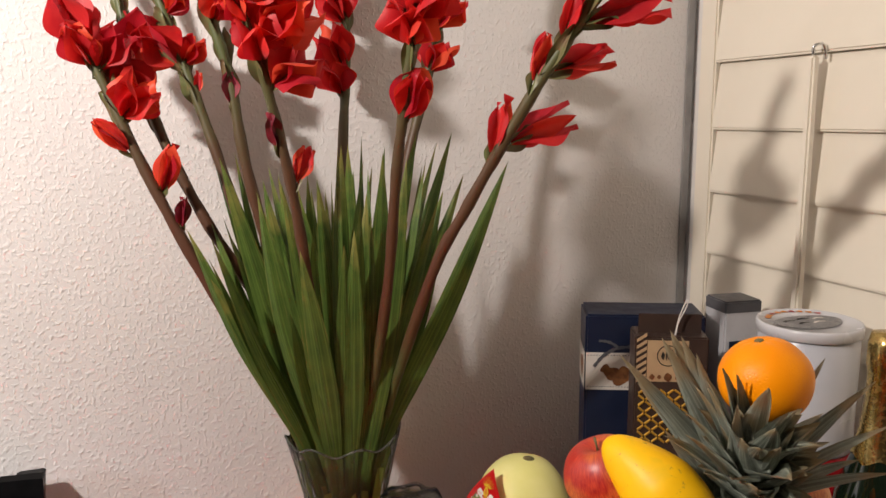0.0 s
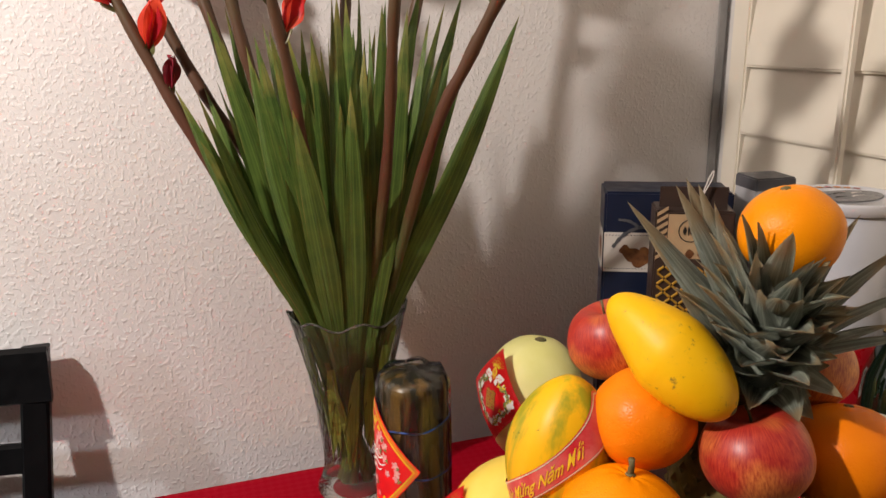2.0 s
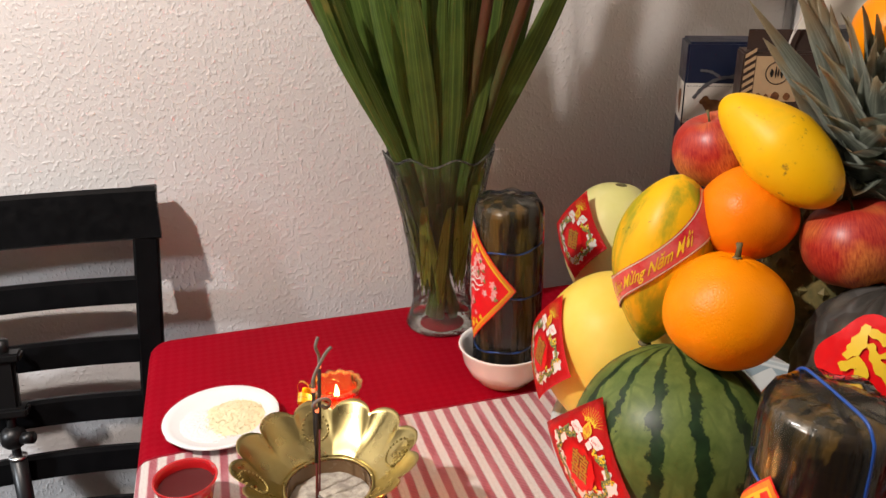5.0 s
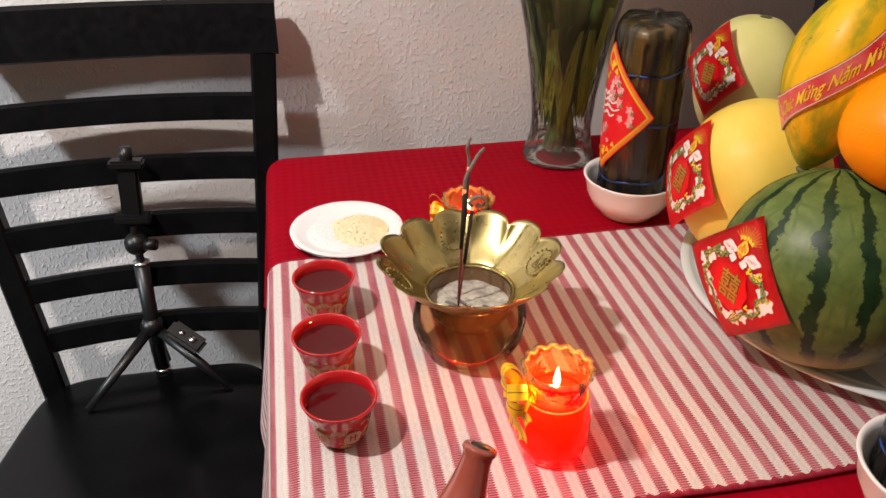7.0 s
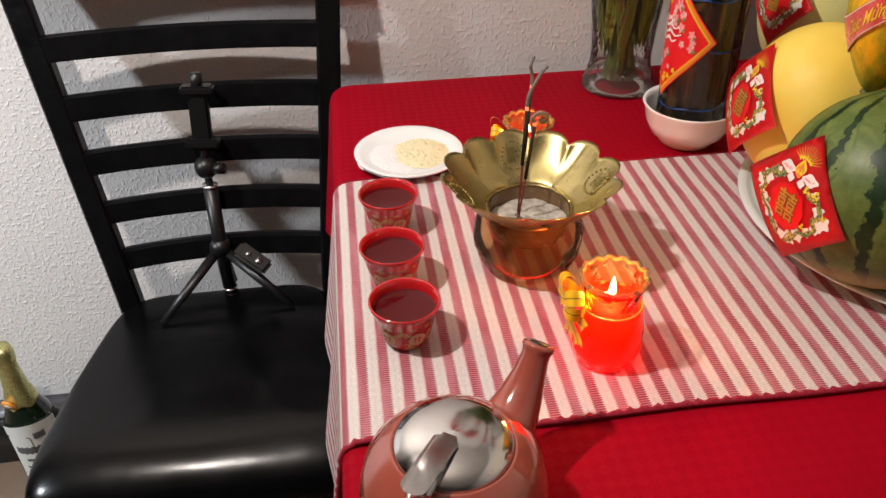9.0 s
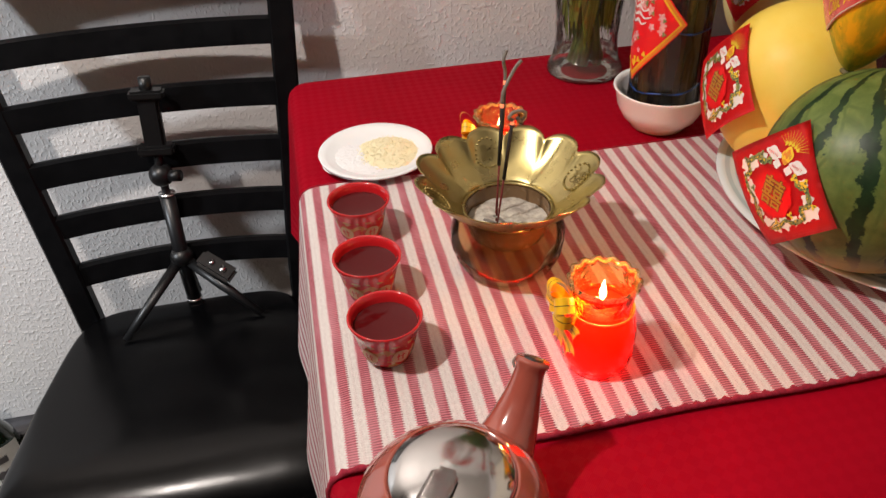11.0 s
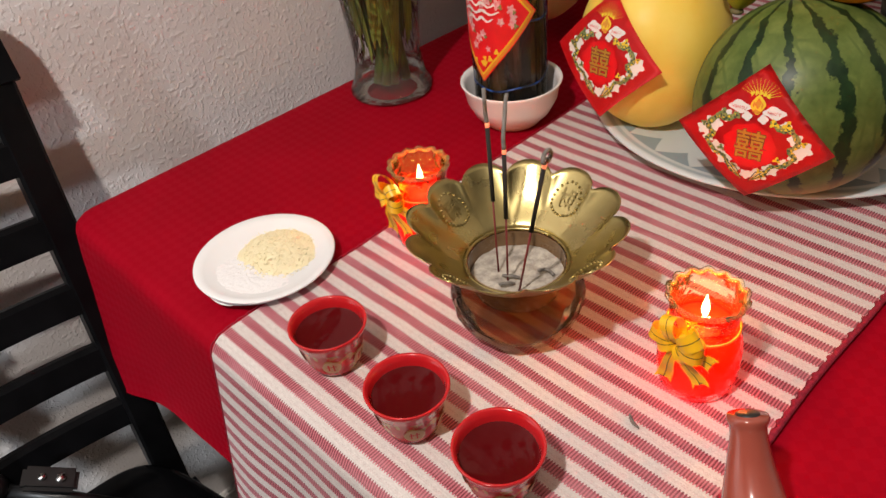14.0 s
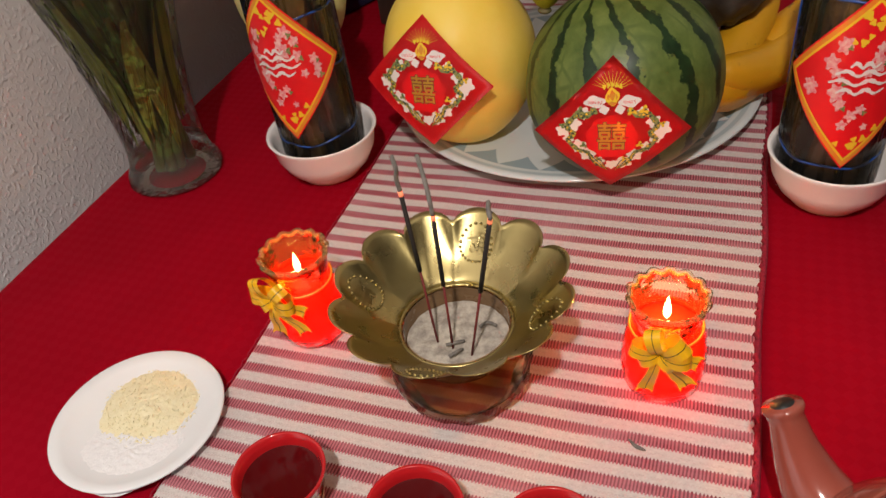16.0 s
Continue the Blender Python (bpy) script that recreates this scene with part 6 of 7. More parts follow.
# bananas behind the watermelon
bn = thing("banana_bunch", pose(0.392, -0.742, 0.806), "bunch of ripe yellow bananas lying on the plate", "bananas")
for k, (dx, dy, dz, turn, tip) in enumerate(((0.0, 0.0, -0.008, 0, -10), (-0.004, 0.022, 0.010, 5, -14), (0.012, -0.024, 0.000, -7, -8))):
    pts = []
    for i in range(13):
        t = i / 12
        a = radians(-44 + 92 * t)
        pts.append((0.118 * math.sin(a), 0, 0.118 * (1 - math.cos(a))))
    rad = [0.007, 0.0160, 0.0205, 0.0225, 0.0232, 0.0234, 0.0234, 0.0232, 0.0225, 0.0205, 0.0160, 0.0085, 0.0060]
    b = part("banana", tube(pts, rad, 6, flat=0.95), M_BANANA, bn, "", True, pose(dx, dy, dz, 0, tip, -34 + turn))
    part("tip", tube([pts[-1], (pts[-1][0] + 0.010, pts[-1][1], pts[-1][2] + 0.014)], [0.0058, 0.0048], 6), M_BANANATIP, b, "greenish banana tip")

# ---- gifts behind the fruit ----
gb = thing("gift_box", pose(0.550, -0.203, TOP + 0.002, 0, 0, -26), "tall navy blue gift box with picture panel", "box")
part("carton", block(0.160, 0.075, 0.358, 0.003, (0.080, 0.038, 0.179)), M_NAVY, gb, "", False)
pic = part("picture_panel", sheet(lambda u, v: Vector((0.001 + 0.158 * u, -0.0006, 0.252 + 0.053 * v)), 4, 4), M_PICTURE, gb, "pale panel with nut picture")
side = part("side_panel", sheet(lambda u, v: Vector((-0.0006, 0.001 + 0.073 * u, 0.252 + 0.053 * v)), 4, 4), M_PICTURE, gb, "pale panel with nut picture")
for i, (x, z, r) in enumerate(((0.036, 0.276, 0.011), (0.048, 0.270, 0.013), (0.054, 0.277, 0.010), (0.028, 0.282, 0.007))):
    bm = bmesh.new()
    blob(bm, lambda a, b, i=i: Vector((a, -0.0011 - 0.00005 * i, b)), x, z, r, 3, 0.16, i * 1.1, 20, 0.85)
    part("nut_picture", bm, M_NUT, pic)
bm = bmesh.new()
blob(bm, lambda a, b: Vector((-0.0011, a, b)), 0.03, 0.278, 0.014, 3, 0.16, 0.5, 20, 1.2)
part("nut_picture", bm, M_NUT, side)
for z in (0.2565, 0.3012):
    for k in range(40):
        bm = bmesh.new()
        band(bm, lambda a, b: Vector((a, -0.0010, b)), [(0.003 + k * 0.0039, z), (0.005 + k * 0.0039, z)], [0.0008, 0.0008], 1)
        part("stitch_print", bm, M_NAVY, pic)
bm = bmesh.new()
band(bm, lambda a, b: Vector((a, -0.0014, b)), [(0.012, 0.285), (0.026, 0.302), (0.05, 0.313), (0.085, 0.310)], [0.004, 0.005, 0.004, 0.003], 20)
part("printed_ribbon", bm, M_DARKCARD, gb)
bm = bmesh.new()
band(bm, lambda a, b: Vector((a, -0.0014, b)), [(0.018, 0.322), (0.032, 0.320), (0.05, 0.312), (0.07, 0.322)], [0.003, 0.004, 0.003, 0.002], 20)
part("printed_ribbon", bm, M_DARKCARD, gb)

cb = thing("chocolate_box", pose(0.545, -0.325, TOP + 0.006, 0, 0, -27) @ Matrix.Diagonal((0.79, 1, 1, 1)), "dark brown chocolate box with kraft label and gold print", "box")
part("carton", block(0.110, 0.05, 0.360, 0.002, (0.055, 0.025, 0.176)), M_CHOC, cb, "", False)
part("flap", block(0.096, 0.002, 0.036, 0.0005, (0.055, 0.020, 0.362)), M_CHOC, cb, "", False)
kr = part("kraft_label", sheet(lambda u, v: Vector((0.018 + 0.062 * u, -0.0008, 0.300 + 0.052 * v)), 2, 2), M_KRAFT, cb, "kraft label with round emblem")
bm = bmesh.new()
for k in range(7):
    z = 0.298 + 0.0085 * k
    vs = [bm.verts.new((x, -0.0009, zz)) for x, zz in ((0.002, z), (0.017, z + 0.008), (0.017, z + 0.0125), (0.002, z + 0.0045))]
    bm.faces.new(vs)
part("diagonal_stripes", bm, M_KRAFT, cb, "cream diagonal stripes", False)
part("emblem", tube([(0.049 + 0.016 * math.cos(a), -0.0014, 0.333 + 0.0128 * math.sin(a)) for a in (2 * math.pi * k / 30 for k in range(31))], 0.0006, 5), M_INK, kr)
bm = bmesh.new()
for x, z, w, h in ((0.0415, 0.333, 0.004, 0.008), (0.0470, 0.334, 0.002, 0.011), (0.0505, 0.333, 0.002, 0.008), (0.0555, 0.334, 0.0035, 0.011)):
    blob(bm, lambda a, b: Vector((a, -0.0016, b)), x, z, w * 0.6, 4, 0.1, 0.8, 16, h / w)
part("emblem_bars", bm, M_INK, kr)
bm = bmesh.new()
for z in (0.306,):
    for x, w in ((0.026, 0.008), (0.037, 0.006), (0.050, 0.012), (0.066, 0.010)):
        blob(bm, lambda a, b: Vector((a, -0.0015, b)), x, z, w * 0.5, 4, 0.1, 0.8, 12, 0.9)
part("printed_bars", bm, M_NUT, kr)
bm = bmesh.new()
for i in range(7):
    for j in range(9):
        x, z = 0.006 + i * 0.011, 0.225 + j * 0.0078
        s = 1 if (i + j) % 2 else -1
        block(0.0105, 0.0025, 0.0028, 0.0005, (x + 0.005, -0.0012, z), bm, pose(0, 0, 0, 0, 32 * s, 0), 1)
part("gold_weave", bm, M_GOLD, cb, "gold basket-weave print", False)
tag = thing("paper_tag", pose(0.592, -0.338, TOP + 0.360, 0, 0, -27), "small white paper tag standing out of a box", "tag")
part("loop", tube(smooth_path([(0.0, 0, 0.0), (0.004, 0, 0.022), (0.010, 0, 0.040), (0.014, 0, 0.046), (0.012, 0, 0.036), (0.004, 0, 0.018), (0.001, 0, 0.0)], 20), 0.0014, 6, flat=0.5), M_CLOUD, tag)

bx = thing("grey_box", pose(0.728, -0.270, TOP + 0.002, 0, 0, -8), "tall grey and navy carton behind the fruit", "box")
part("carton", block(0.055, 0.05, 0.372, 0.002, (0.0275, 0.025, 0.186)), M_GREYCARD, bx, "", False)
part("cap", block(0.056, 0.051, 0.018, 0.002, (0.0275, 0.025, 0.364)), M_DARKCARD, bx, "dark top edge", False)
part("small_panel", block(0.050, 0.002, 0.035, 0.0005, (0.032, -0.0015, 0.300)), M_NAVY, bx, "", False)

rt = thing("red_tin", pose(0.762, -0.385, TOP + 0.002), "red printed tin under a white tin", "tin")
part("can", lathe([(0.0, 0.0), (0.056, 0.0), (0.058, 0.003), (0.058, 0.212), (0.056, 0.216), (0.0, 0.216)], 48, None, False), M_REDCARD, rt)
bc = part("barcode_panel", sheet(lambda u, v: Vector((0.0585 * math.cos(radians(212 + 22 * u)), 0.0585 * math.sin(radians(212 + 22 * u)), 0.150 + 0.045 * v)), 8, 2), M_CLOUD, rt, "white panel with dark bars")
for k in range(9):
    part("bar", sheet(lambda u, v, k=k: Vector((0.0588 * math.cos(radians(215 + 1.8 * k + (0.5 + 0.4 * (k % 2)) * u)), 0.0588 * math.sin(radians(215 + 1.8 * k + (0.5 + 0.4 * (k % 2)) * u)), 0.158 + 0.033 * v)), 1, 1), M_INK, bc)

wt = thing("white_tin", pose(0.756, -0.385, TOP + 0.219), "round white tin with printed lid", "tin")
part("can", lathe([(0.0, 0.0), (0.058, 0.0), (0.0585, 0.003), (0.0585, 0.137), (0.0570, 0.139), (0.0570, 0.1425), (0.0, 0.1425)], 56, None, False), M_TIN, wt)
lid = part("lid", lathe([(0.0598, 0.1425), (0.0612, 0.1430), (0.0614, 0.1535), (0.0606, 0.1560), (0.0590, 0.1562), (0.0580, 0.1548), (0.0, 0.1545)], 56, None, False), M_TINLID, wt, "white lid with dark and red print")
lid_at = lambda a, b: Vector((a, b, 0.1558))
bm = bmesh.new()
blob(bm, lid_at, -0.004, -0.004, 0.046, 3, 0.04, 0.5, 40, 0.62)
grey_patch = part("lid_print", bm, speckled("grey_lid_print", (0.30, 0.30, 0.31), (0.16, 0.16, 0.17), 150.0, 0.4), lid, "dark grey printed patch")
for x, y, w in ((-0.026, 0.006, 0.015), (-0.004, 0.008, 0.016), (0.018, 0.004, 0.014), (-0.016, -0.008, 0.014), (0.006, -0.010, 0.016)):
    bm = bmesh.new()
    band(bm, lambda a, b: Vector((a, b, 0.1562)), [(x - w * 0.6, y - 0.001), (x, y + 0.0025), (x + w * 0.6, y)], [0.003, 0.0045, 0.0025], 10)
    part("pale_bar", bm, M_CLOUD if x > 0 else M_INK, grey_patch)
for k in range(9):
    a0 = radians(28 + 13 * k)
    bm = bmesh.new()
    band(bm, lid_at, [(0.047 * math.cos(a0), 0.047 * math.sin(a0)), (0.047 * math.cos(a0 + 0.16), 0.047 * math.sin(a0 + 0.16))], [0.008, 0.006], 3)
    part("lid_bar", bm, M_ORANGEINK if k % 3 else M_REDCARD, lid)


def sparkling_bottle(m, label, foil, paper, high):
    """A dark bottle with a foil cap; the label rises to the given height."""
    b = thing("sparkling_bottle", m, label, "bottle")
    part("glass", lathe([(0.0, 0.003), (0.030, 0.0), (0.0405, 0.003), (0.042, 0.012), (0.042, 0.150), (0.0400, 0.166), (0.033, 0.184), (0.0250, 0.205), (0.0175, 0.235), (0.0150, 0.27), (0.0145, 0.290), (0.0, 0.291)], 48, None, False), M_BOTTLE, b)
    cap = part("foil_cap", lathe([(0.0272, 0.2030), (0.0262, 0.208), (0.0205, 0.232), (0.0172, 0.258), (0.0166, 0.285), (0.0188, 0.292), (0.0192, 0.312), (0.0165, 0.322), (0.0, 0.323)], 40, lambda a, r, z: (r * (1 + 0.03 * math.sin(7 * a + z * 160)), z + (0.0035 * math.sin(5 * a) if z < 0.205 else 0)), False), foil, b, "crinkled foil cap")
    lab = part("paper_label", sheet(lambda u, v: Vector((0.0425 * math.cos(radians(150 + 150 * u)), 0.0425 * math.sin(radians(150 + 150 * u)), 0.040 + (high - 0.040) * v + 0.010 * math.sin(math.pi * u) * v)), 24, 4), paper, b, "pale paper label with dark bars")
    for z, h, a0, a1 in ((0.55, 0.016, 185, 265), (0.40, 0.006, 200, 250), (0.26, 0.005, 195, 255), (0.80, 0.014, 236, 262)):
        z = 0.040 + (high - 0.040) * z
        part("printed_bar", sheet(lambda u, v: Vector((0.0429 * math.cos(radians(a0 + (a1 - a0) * u)), 0.0429 * math.sin(radians(a0 + (a1 - a0) * u)), z + h * (v + 0.12 * math.sin(u * 40)))), 20, 1), M_DARKCARD, lab)
    return b, cap


sparkling_bottle(pose(0.752, -0.498, TOP + 0.002, 0, 0, -10) @ Matrix.Diagonal((1.05, 1.05, 1.2, 1)), "dark green sparkling bottle with gold foil cap on the table", M_FOIL, M_CREAMLABEL, 0.130)
fb, cap = sparkling_bottle(pose(-0.752, -0.100, 0.0, 0, 0, 54), "dark sparkling bottle with pale gold foil standing on the floor", M_PALEFOIL, M_WHITELABEL, 0.168)
seal = part("seal", tube([(0.0262 * math.cos(radians(196)), 0.0262 * math.sin(radians(196)), 0.214), (0.0296 * math.cos(radians(196)), 0.0296 * math.sin(radians(196)), 0.213)], [0.0135, 0.0120], 20), M_ORANGEINK, cap, "round orange and cream seal")
part("seal_centre", tube([(0.0292 * math.cos(radians(196)), 0.0292 * math.sin(radians(196)), 0.2132), (0.0300 * math.cos(radians(196)), 0.0300 * math.sin(radians(196)), 0.213)], [0.0075, 0.0070], 16), M_CREAMLABEL, seal, "cream centre")
lab_frame = [(0.0428 * math.cos(radians(a)), 0.0428 * math.sin(radians(a)), z) for a, z in ((168, 0.060), (168, 0.140), (174, 0.150), (222, 0.150), (228, 0.140), (228, 0.060), (222, 0.052), (174, 0.052), (168, 0.060))]
part("printed_frame", tube(smooth_path(lab_frame, 48), 0.0006, 5), M_INK, fb, "thin dark printed frame")

# Low dark block that fills the dark area behind the floor bottle.
db = thing("low_dark_block", pose(-0.80, -0.036, 0.0), "low dark grey block on the floor against the wall", "box")
part("carton", block(0.29, 0.040, 0.118, 0.003, (0, 0, 0.059)), M_BLACKPLASTIC, db)
part("lid", block(0.294, 0.044, 0.012, 0.003, (0, 0, 0.1215)), M_DARKCARD, db, "dark grey top slab")

# ---- dishes, cups, burner, candles, teapot ----
sp = thing("small_plate", pose(-0.084, -0.3585, TOP + 0.002), "small white plate with salt and rice", "plate")
part("dish", lathe([(0.0, 0.003), (0.036, 0.003), (0.037, 0.0), (0.040, 0.0), (0.042, 0.004), (0.054, 0.0075), (0.0610, 0.0112), (0.0615, 0.0125), (0.0605, 0.0132), (0.053, 0.0105), (0.042, 0.0068), (0.0, 0.006)], 64, None, False), M_PORCELAIN, sp)


def heap(name, at, rx, ry, h, mat, label, seed, turn=0):
    def spot(u, v):
        a, k = 2 * math.pi * u, v
        edge = 1 + 0.16 * noise.noise(Vector((math.cos(a) * 1.6, math.sin(a) * 1.6, seed)))
        x, y = rx * k * edge * math.cos(a), ry * k * edge * math.sin(a)
        z = h * (1 - k ** 1.6) * (1 + 0.35 * noise.noise(Vector((x * 90, y * 90, seed)))) + 0.0009 * noise.noise(Vector((x * 420, y * 420, seed * 2)))
        return Vector((x, y, max(0, z) if v < 1 else -0.0002))
    bm = sheet(spot, 72, 26)
    bmesh.ops.remove_doubles(bm, verts=bm.verts, dist=1e-6)
    return solid(name, bm, mat, label, name.split("_")[-1], "stuff", pose(*at, 0, 0, turn), True)


heap("pile_of_salt", (-0.108, -0.3655, TOP + 0.0085), 0.034, 0.040, 0.0016, M_SALT, "spread pile of white salt on the plate", 2.0, 20)
heap("pile_of_rice", (-0.069, -0.3575, TOP + 0.0085), 0.037, 0.035, 0.0055, M_RICE, "pile of pale raw rice on the plate", 5.0, 15)

grain = bmesh.new()
bmesh.ops.create_icosphere(grain, subdivisions=1, radius=1)
gv = [v.co.copy() for v in grain.verts]
gf = [tuple(v.index for v in f.verts) for f in grain.faces]
grain.free()
bm = bmesh.new()
r4 = random.Random(9)
for k in range(380):
    a, q = r4.uniform(0, 6.283), math.sqrt(r4.random()) * 1.06
    x, y = 0.037 * q * math.cos(a), 0.035 * q * math.sin(a)
    z = 0.0055 * max(0, 1 - min(1, q) ** 1.6) + 0.0006
    m = Matrix.Translation((x, y, z)) @ pose(0, 0, 0, r4.uniform(-25, 25), r4.uniform(-25, 25), r4.uniform(0, 180)) @ Matrix.Diagonal((0.0014, 0.0005, 0.0004, 1))
    vs = [bm.verts.new(m @ v) for v in gv]
    for f in gf:
        bm.faces.new([vs[i] for i in f])
solid("rice_grains", bm, M_RICE, "loose pale rice grains on the pile", "rice", "stuff", pose(-0.069, -0.3575, TOP + 0.0085, 0, 0, 15), True)


def tea_cup(x, y, turn):
    c = thing("tea_cup", pose(x, y, TOP + 0.0052, 0, 0, turn), "small red and gold porcelain cup of dark tea", "cup", "tea cups")
    body = part("body", lathe([(0.0, 0.002), (0.0165, 0.0), (0.0180, 0.0015), (0.0205, 0.008), (0.0232, 0.020), (0.0246, 0.0275), (0.0252, 0.0285), (0.0215, 0.0285), (0.019, 0.010), (0.0, 0.006)], 44, None, False), M_CUPPRINT, c, "gold cloud pattern on red")
    part("rim", lathe([(0.0250, 0.0275), (0.0268, 0.033), (0.0287, 0.0375), (0.0284, 0.0388), (0.0268, 0.0382), (0.0250, 0.034), (0.0236, 0.026), (0.0215, 0.012)], 44, None, False), M_CUPRED, c, "glossy red rim")
    part("tea", lathe([(0.0, 0.0298), (0.0235, 0.0298), (0.0243, 0.0302)], 44, None, False), M_TEA, c, "dark red tea")
    for a in (-68, 40, 150, 230):
        ca = radians(a)
        n = Vector((math.cos(ca), math.sin(ca), -0.2)).normalized()
        s = Vector((-math.sin(ca), math.cos(ca), 0))
        v = n.cross(s)

        def on(x, y):
            z = 0.0145 + y
            rr = 0.0206 + (z - 0.008) * 0.225
            return Vector((math.cos(ca + x / rr), math.sin(ca + x / rr), 0)) * (rr + 0.0007) + Vector((0, 0, z))

        bm = bmesh.new()
        blob(bm, on, 0, 0, 0.0068, 4, 0.03, 0, 26)
        med = part("medallion", bm, M_KRAFT, body, "tan round medallion")
        bm = bmesh.new()
        up = lambda x, y: on(x, y) + n * 0.0003
        band(bm, up, [(-0.002, 0.004), (-0.002, -0.003)], [0.001, 0.001], 4)
        band(bm, up, [(0.0015, 0.004), (0.0015, -0.0035)], [0.001, 0.001], 4)
        band(bm, up, [(-0.0035, 0.001), (0.0035, 0.0015)], [0.001, 0.001], 4)
        part("emblem_bars", bm, M_CUPRED, med)
    return c


tea_cup(-0.1160, -0.4965, 0)
tea_cup(-0.1190, -0.5840, 4)
tea_cup(-0.1150, -0.6605, -3)

# incense burner: amber glass pot with a brass lotus collar
BX, BY = 0.0035, -0.5725
ib = thing("incense_burner", pose(BX, BY, TOP + 0.0052), "amber glass incense pot with brass lotus collar", "incense burner")
part("pot", lathe([(0.0, 0.0015), (0.024, 0.0), (0.031, 0.001), (0.034, 0.006), (0.0435, 0.018), (0.0468, 0.032), (0.0450, 0.045), (0.0400, 0.054), (0.037, 0.059), (0.0352, 0.0595)], 56, None, False), M_AMBER, ib, "amber glass pot")
part("inner_cup", lathe([(0.0, 0.030), (0.026, 0.031), (0.0325, 0.037), (0.0350, 0.046), (0.0354, 0.058)], 48, None, False), speckled("smoky_inner_cup", (0.13, 0.075, 0.035), (0.20, 0.12, 0.06), 40.0, 0.25), ib)
part("ash", sheet(lambda u, v: Vector((0.0345 * v * math.cos(2 * math.pi * u), 0.0345 * v * math.sin(2 * math.pi * u), 0.0455 + 0.0016 * noise.noise(Vector((v * 4 * math.cos(6.283 * u), v * 4 * math.sin(6.283 * u), 1.3))) + 0.0007 * noise.noise(Vector((v * 9 * math.cos(6.283 * u), v * 9 * math.sin(6.283 * u), 2.3))))), 60, 20), M_ASH, ib, "pale grey ash")
part("clear_film", lathe([(0.036, 0.001), (0.043, 0.010), (0.0480, 0.022), (0.0490, 0.034), (0.0465, 0.047), (0.0415, 0.056), (0.039, 0.060)], 72, lambda a, r, z: (r * (1 + 0.016 * math.sin(7 * a + z * 90) + 0.012 * math.sin(17 * a - z * 60)), z), False), M_FILM, ib, "wrinkled clear plastic film")
PETALS = 12


def lotus(u, v):
    a = 2 * math.pi * u
    lobe = abs(math.cos(PETALS * (a - 0.035) / 2)) ** 0.55
    r = 0.0375 + v * (0.029 + 0.0115 * lobe * v ** 0.5)
    crease = 0.0013 * v * (lobe - 0.6)
    z = 0.0585 + 0.036 * (v ** 0.85) * (0.86 + 0.14 * lobe) - 0.006 * math.sin(math.pi * v) + crease
    return Vector((r * math.cos(a), r * math.sin(a), z))


bm = sheet(lotus, 200, 14)
bmesh.ops.remove_doubles(bm, verts=bm.verts, dist=1e-6)
bmesh.ops.solidify(bm, geom=bm.faces[:], thickness=0.0006)
part("lotus_collar", bm, M_BRASS, ib, "brushed brass lotus petals")
part("neck_ring", tube([(0.0372 * math.cos(a), 0.0372 * math.sin(a), 0.0588) for a in (2 * math.pi * k / 56 for k in range(57))], 0.0014, 8), M_BRASS, ib, "brass ring")
bm = bmesh.new()
bmesh.ops.create_icosphere(bm, subdivisions=1, radius=0.0012)
dot_mesh = mesh_of("dot", bm, M_BRASS, True)
coin_words = ("財", "福", "祿", "壽", "囍")
for k in range(4):
    uc = k / 4 + 0.035 / (2 * math.pi)

    def on_petal(x, y, uc=uc):
        v = 0.60 + y / 0.050
        u = uc + x / (2 * math.pi * 0.062)
        e = 1e-3
        p = lotus(u, v)
        n = (lotus(u + e, v) - p).cross(lotus(u, v + e) - p).normalized()
        return p + (n if n.z > 0 else -n) * 0.0012

    tm = text_bmesh(coin_words[k], 0.0145, on_petal)
    bmesh.ops.solidify(tm, geom=tm.faces[:], thickness=-0.0011)
    coin = part("coin_emblem", tm, M_BRASS, ib, "embossed character in a ring of dots", False)
    for i in range(22):
        a = 2 * math.pi * i / 22
        dot = new("dot", dot_mesh)
        dot.parent = coin
        dot.matrix_basis = Matrix.Translation(on_petal(0.0118 * math.cos(a), 0.0118 * math.sin(a)))
for k in range(3):
    a = r4.uniform(0, 6.28)
    q = r4.uniform(0.006, 0.026)
    p = Vector((BX + q * math.cos(a), BY + q * math.sin(a), TOP + 0.0535))
    s = thing("ash_flake", Matrix.Translation(p), "curled grey ash fallen in the burner", "ash", "ash flakes")
    part("flake", tube(smooth_path([(-0.006, 0, 0), (0, 0.002, 0.002), (0.006, 0.001, -0.0005)], 8), 0.0012, 6), M_ASHBIT, s, "", True, pose(0, 0, 0, 0, r4.uniform(-20, 20), r4.uniform(0, 360)))


def incense(foot, ember, curl):
    """A burning stick: thin red foot, dark burnt upper part, ember and a curl of ash."""
    f, e = Vector(foot), Vector(ember)
    s = thing("incense_stick", Matrix.Translation(f), "burning incense stick with grey ash curl", "incense", "incense sticks")
    d = e - f
    part("bare_stick", tube([-d.normalized() * 0.008, d * 0.5], 0.0008, 6), M_STICKRED, s, "thin red stick")
    part("paste", tube([d * 0.48, d * 0.97], 0.0015, 8), M_STICKDARK, s, "dark incense paste")
    part("ember", tube([d * 0.97, d], 0.0015, 8), M_EMBER, s, "pinkish glowing ember")
    part("ash_curl", tube(smooth_path([d] + [d + Vector(c) for c in curl], 16), [0.0014] * 17, 7), M_ASHBIT, s, "curl of grey ash")


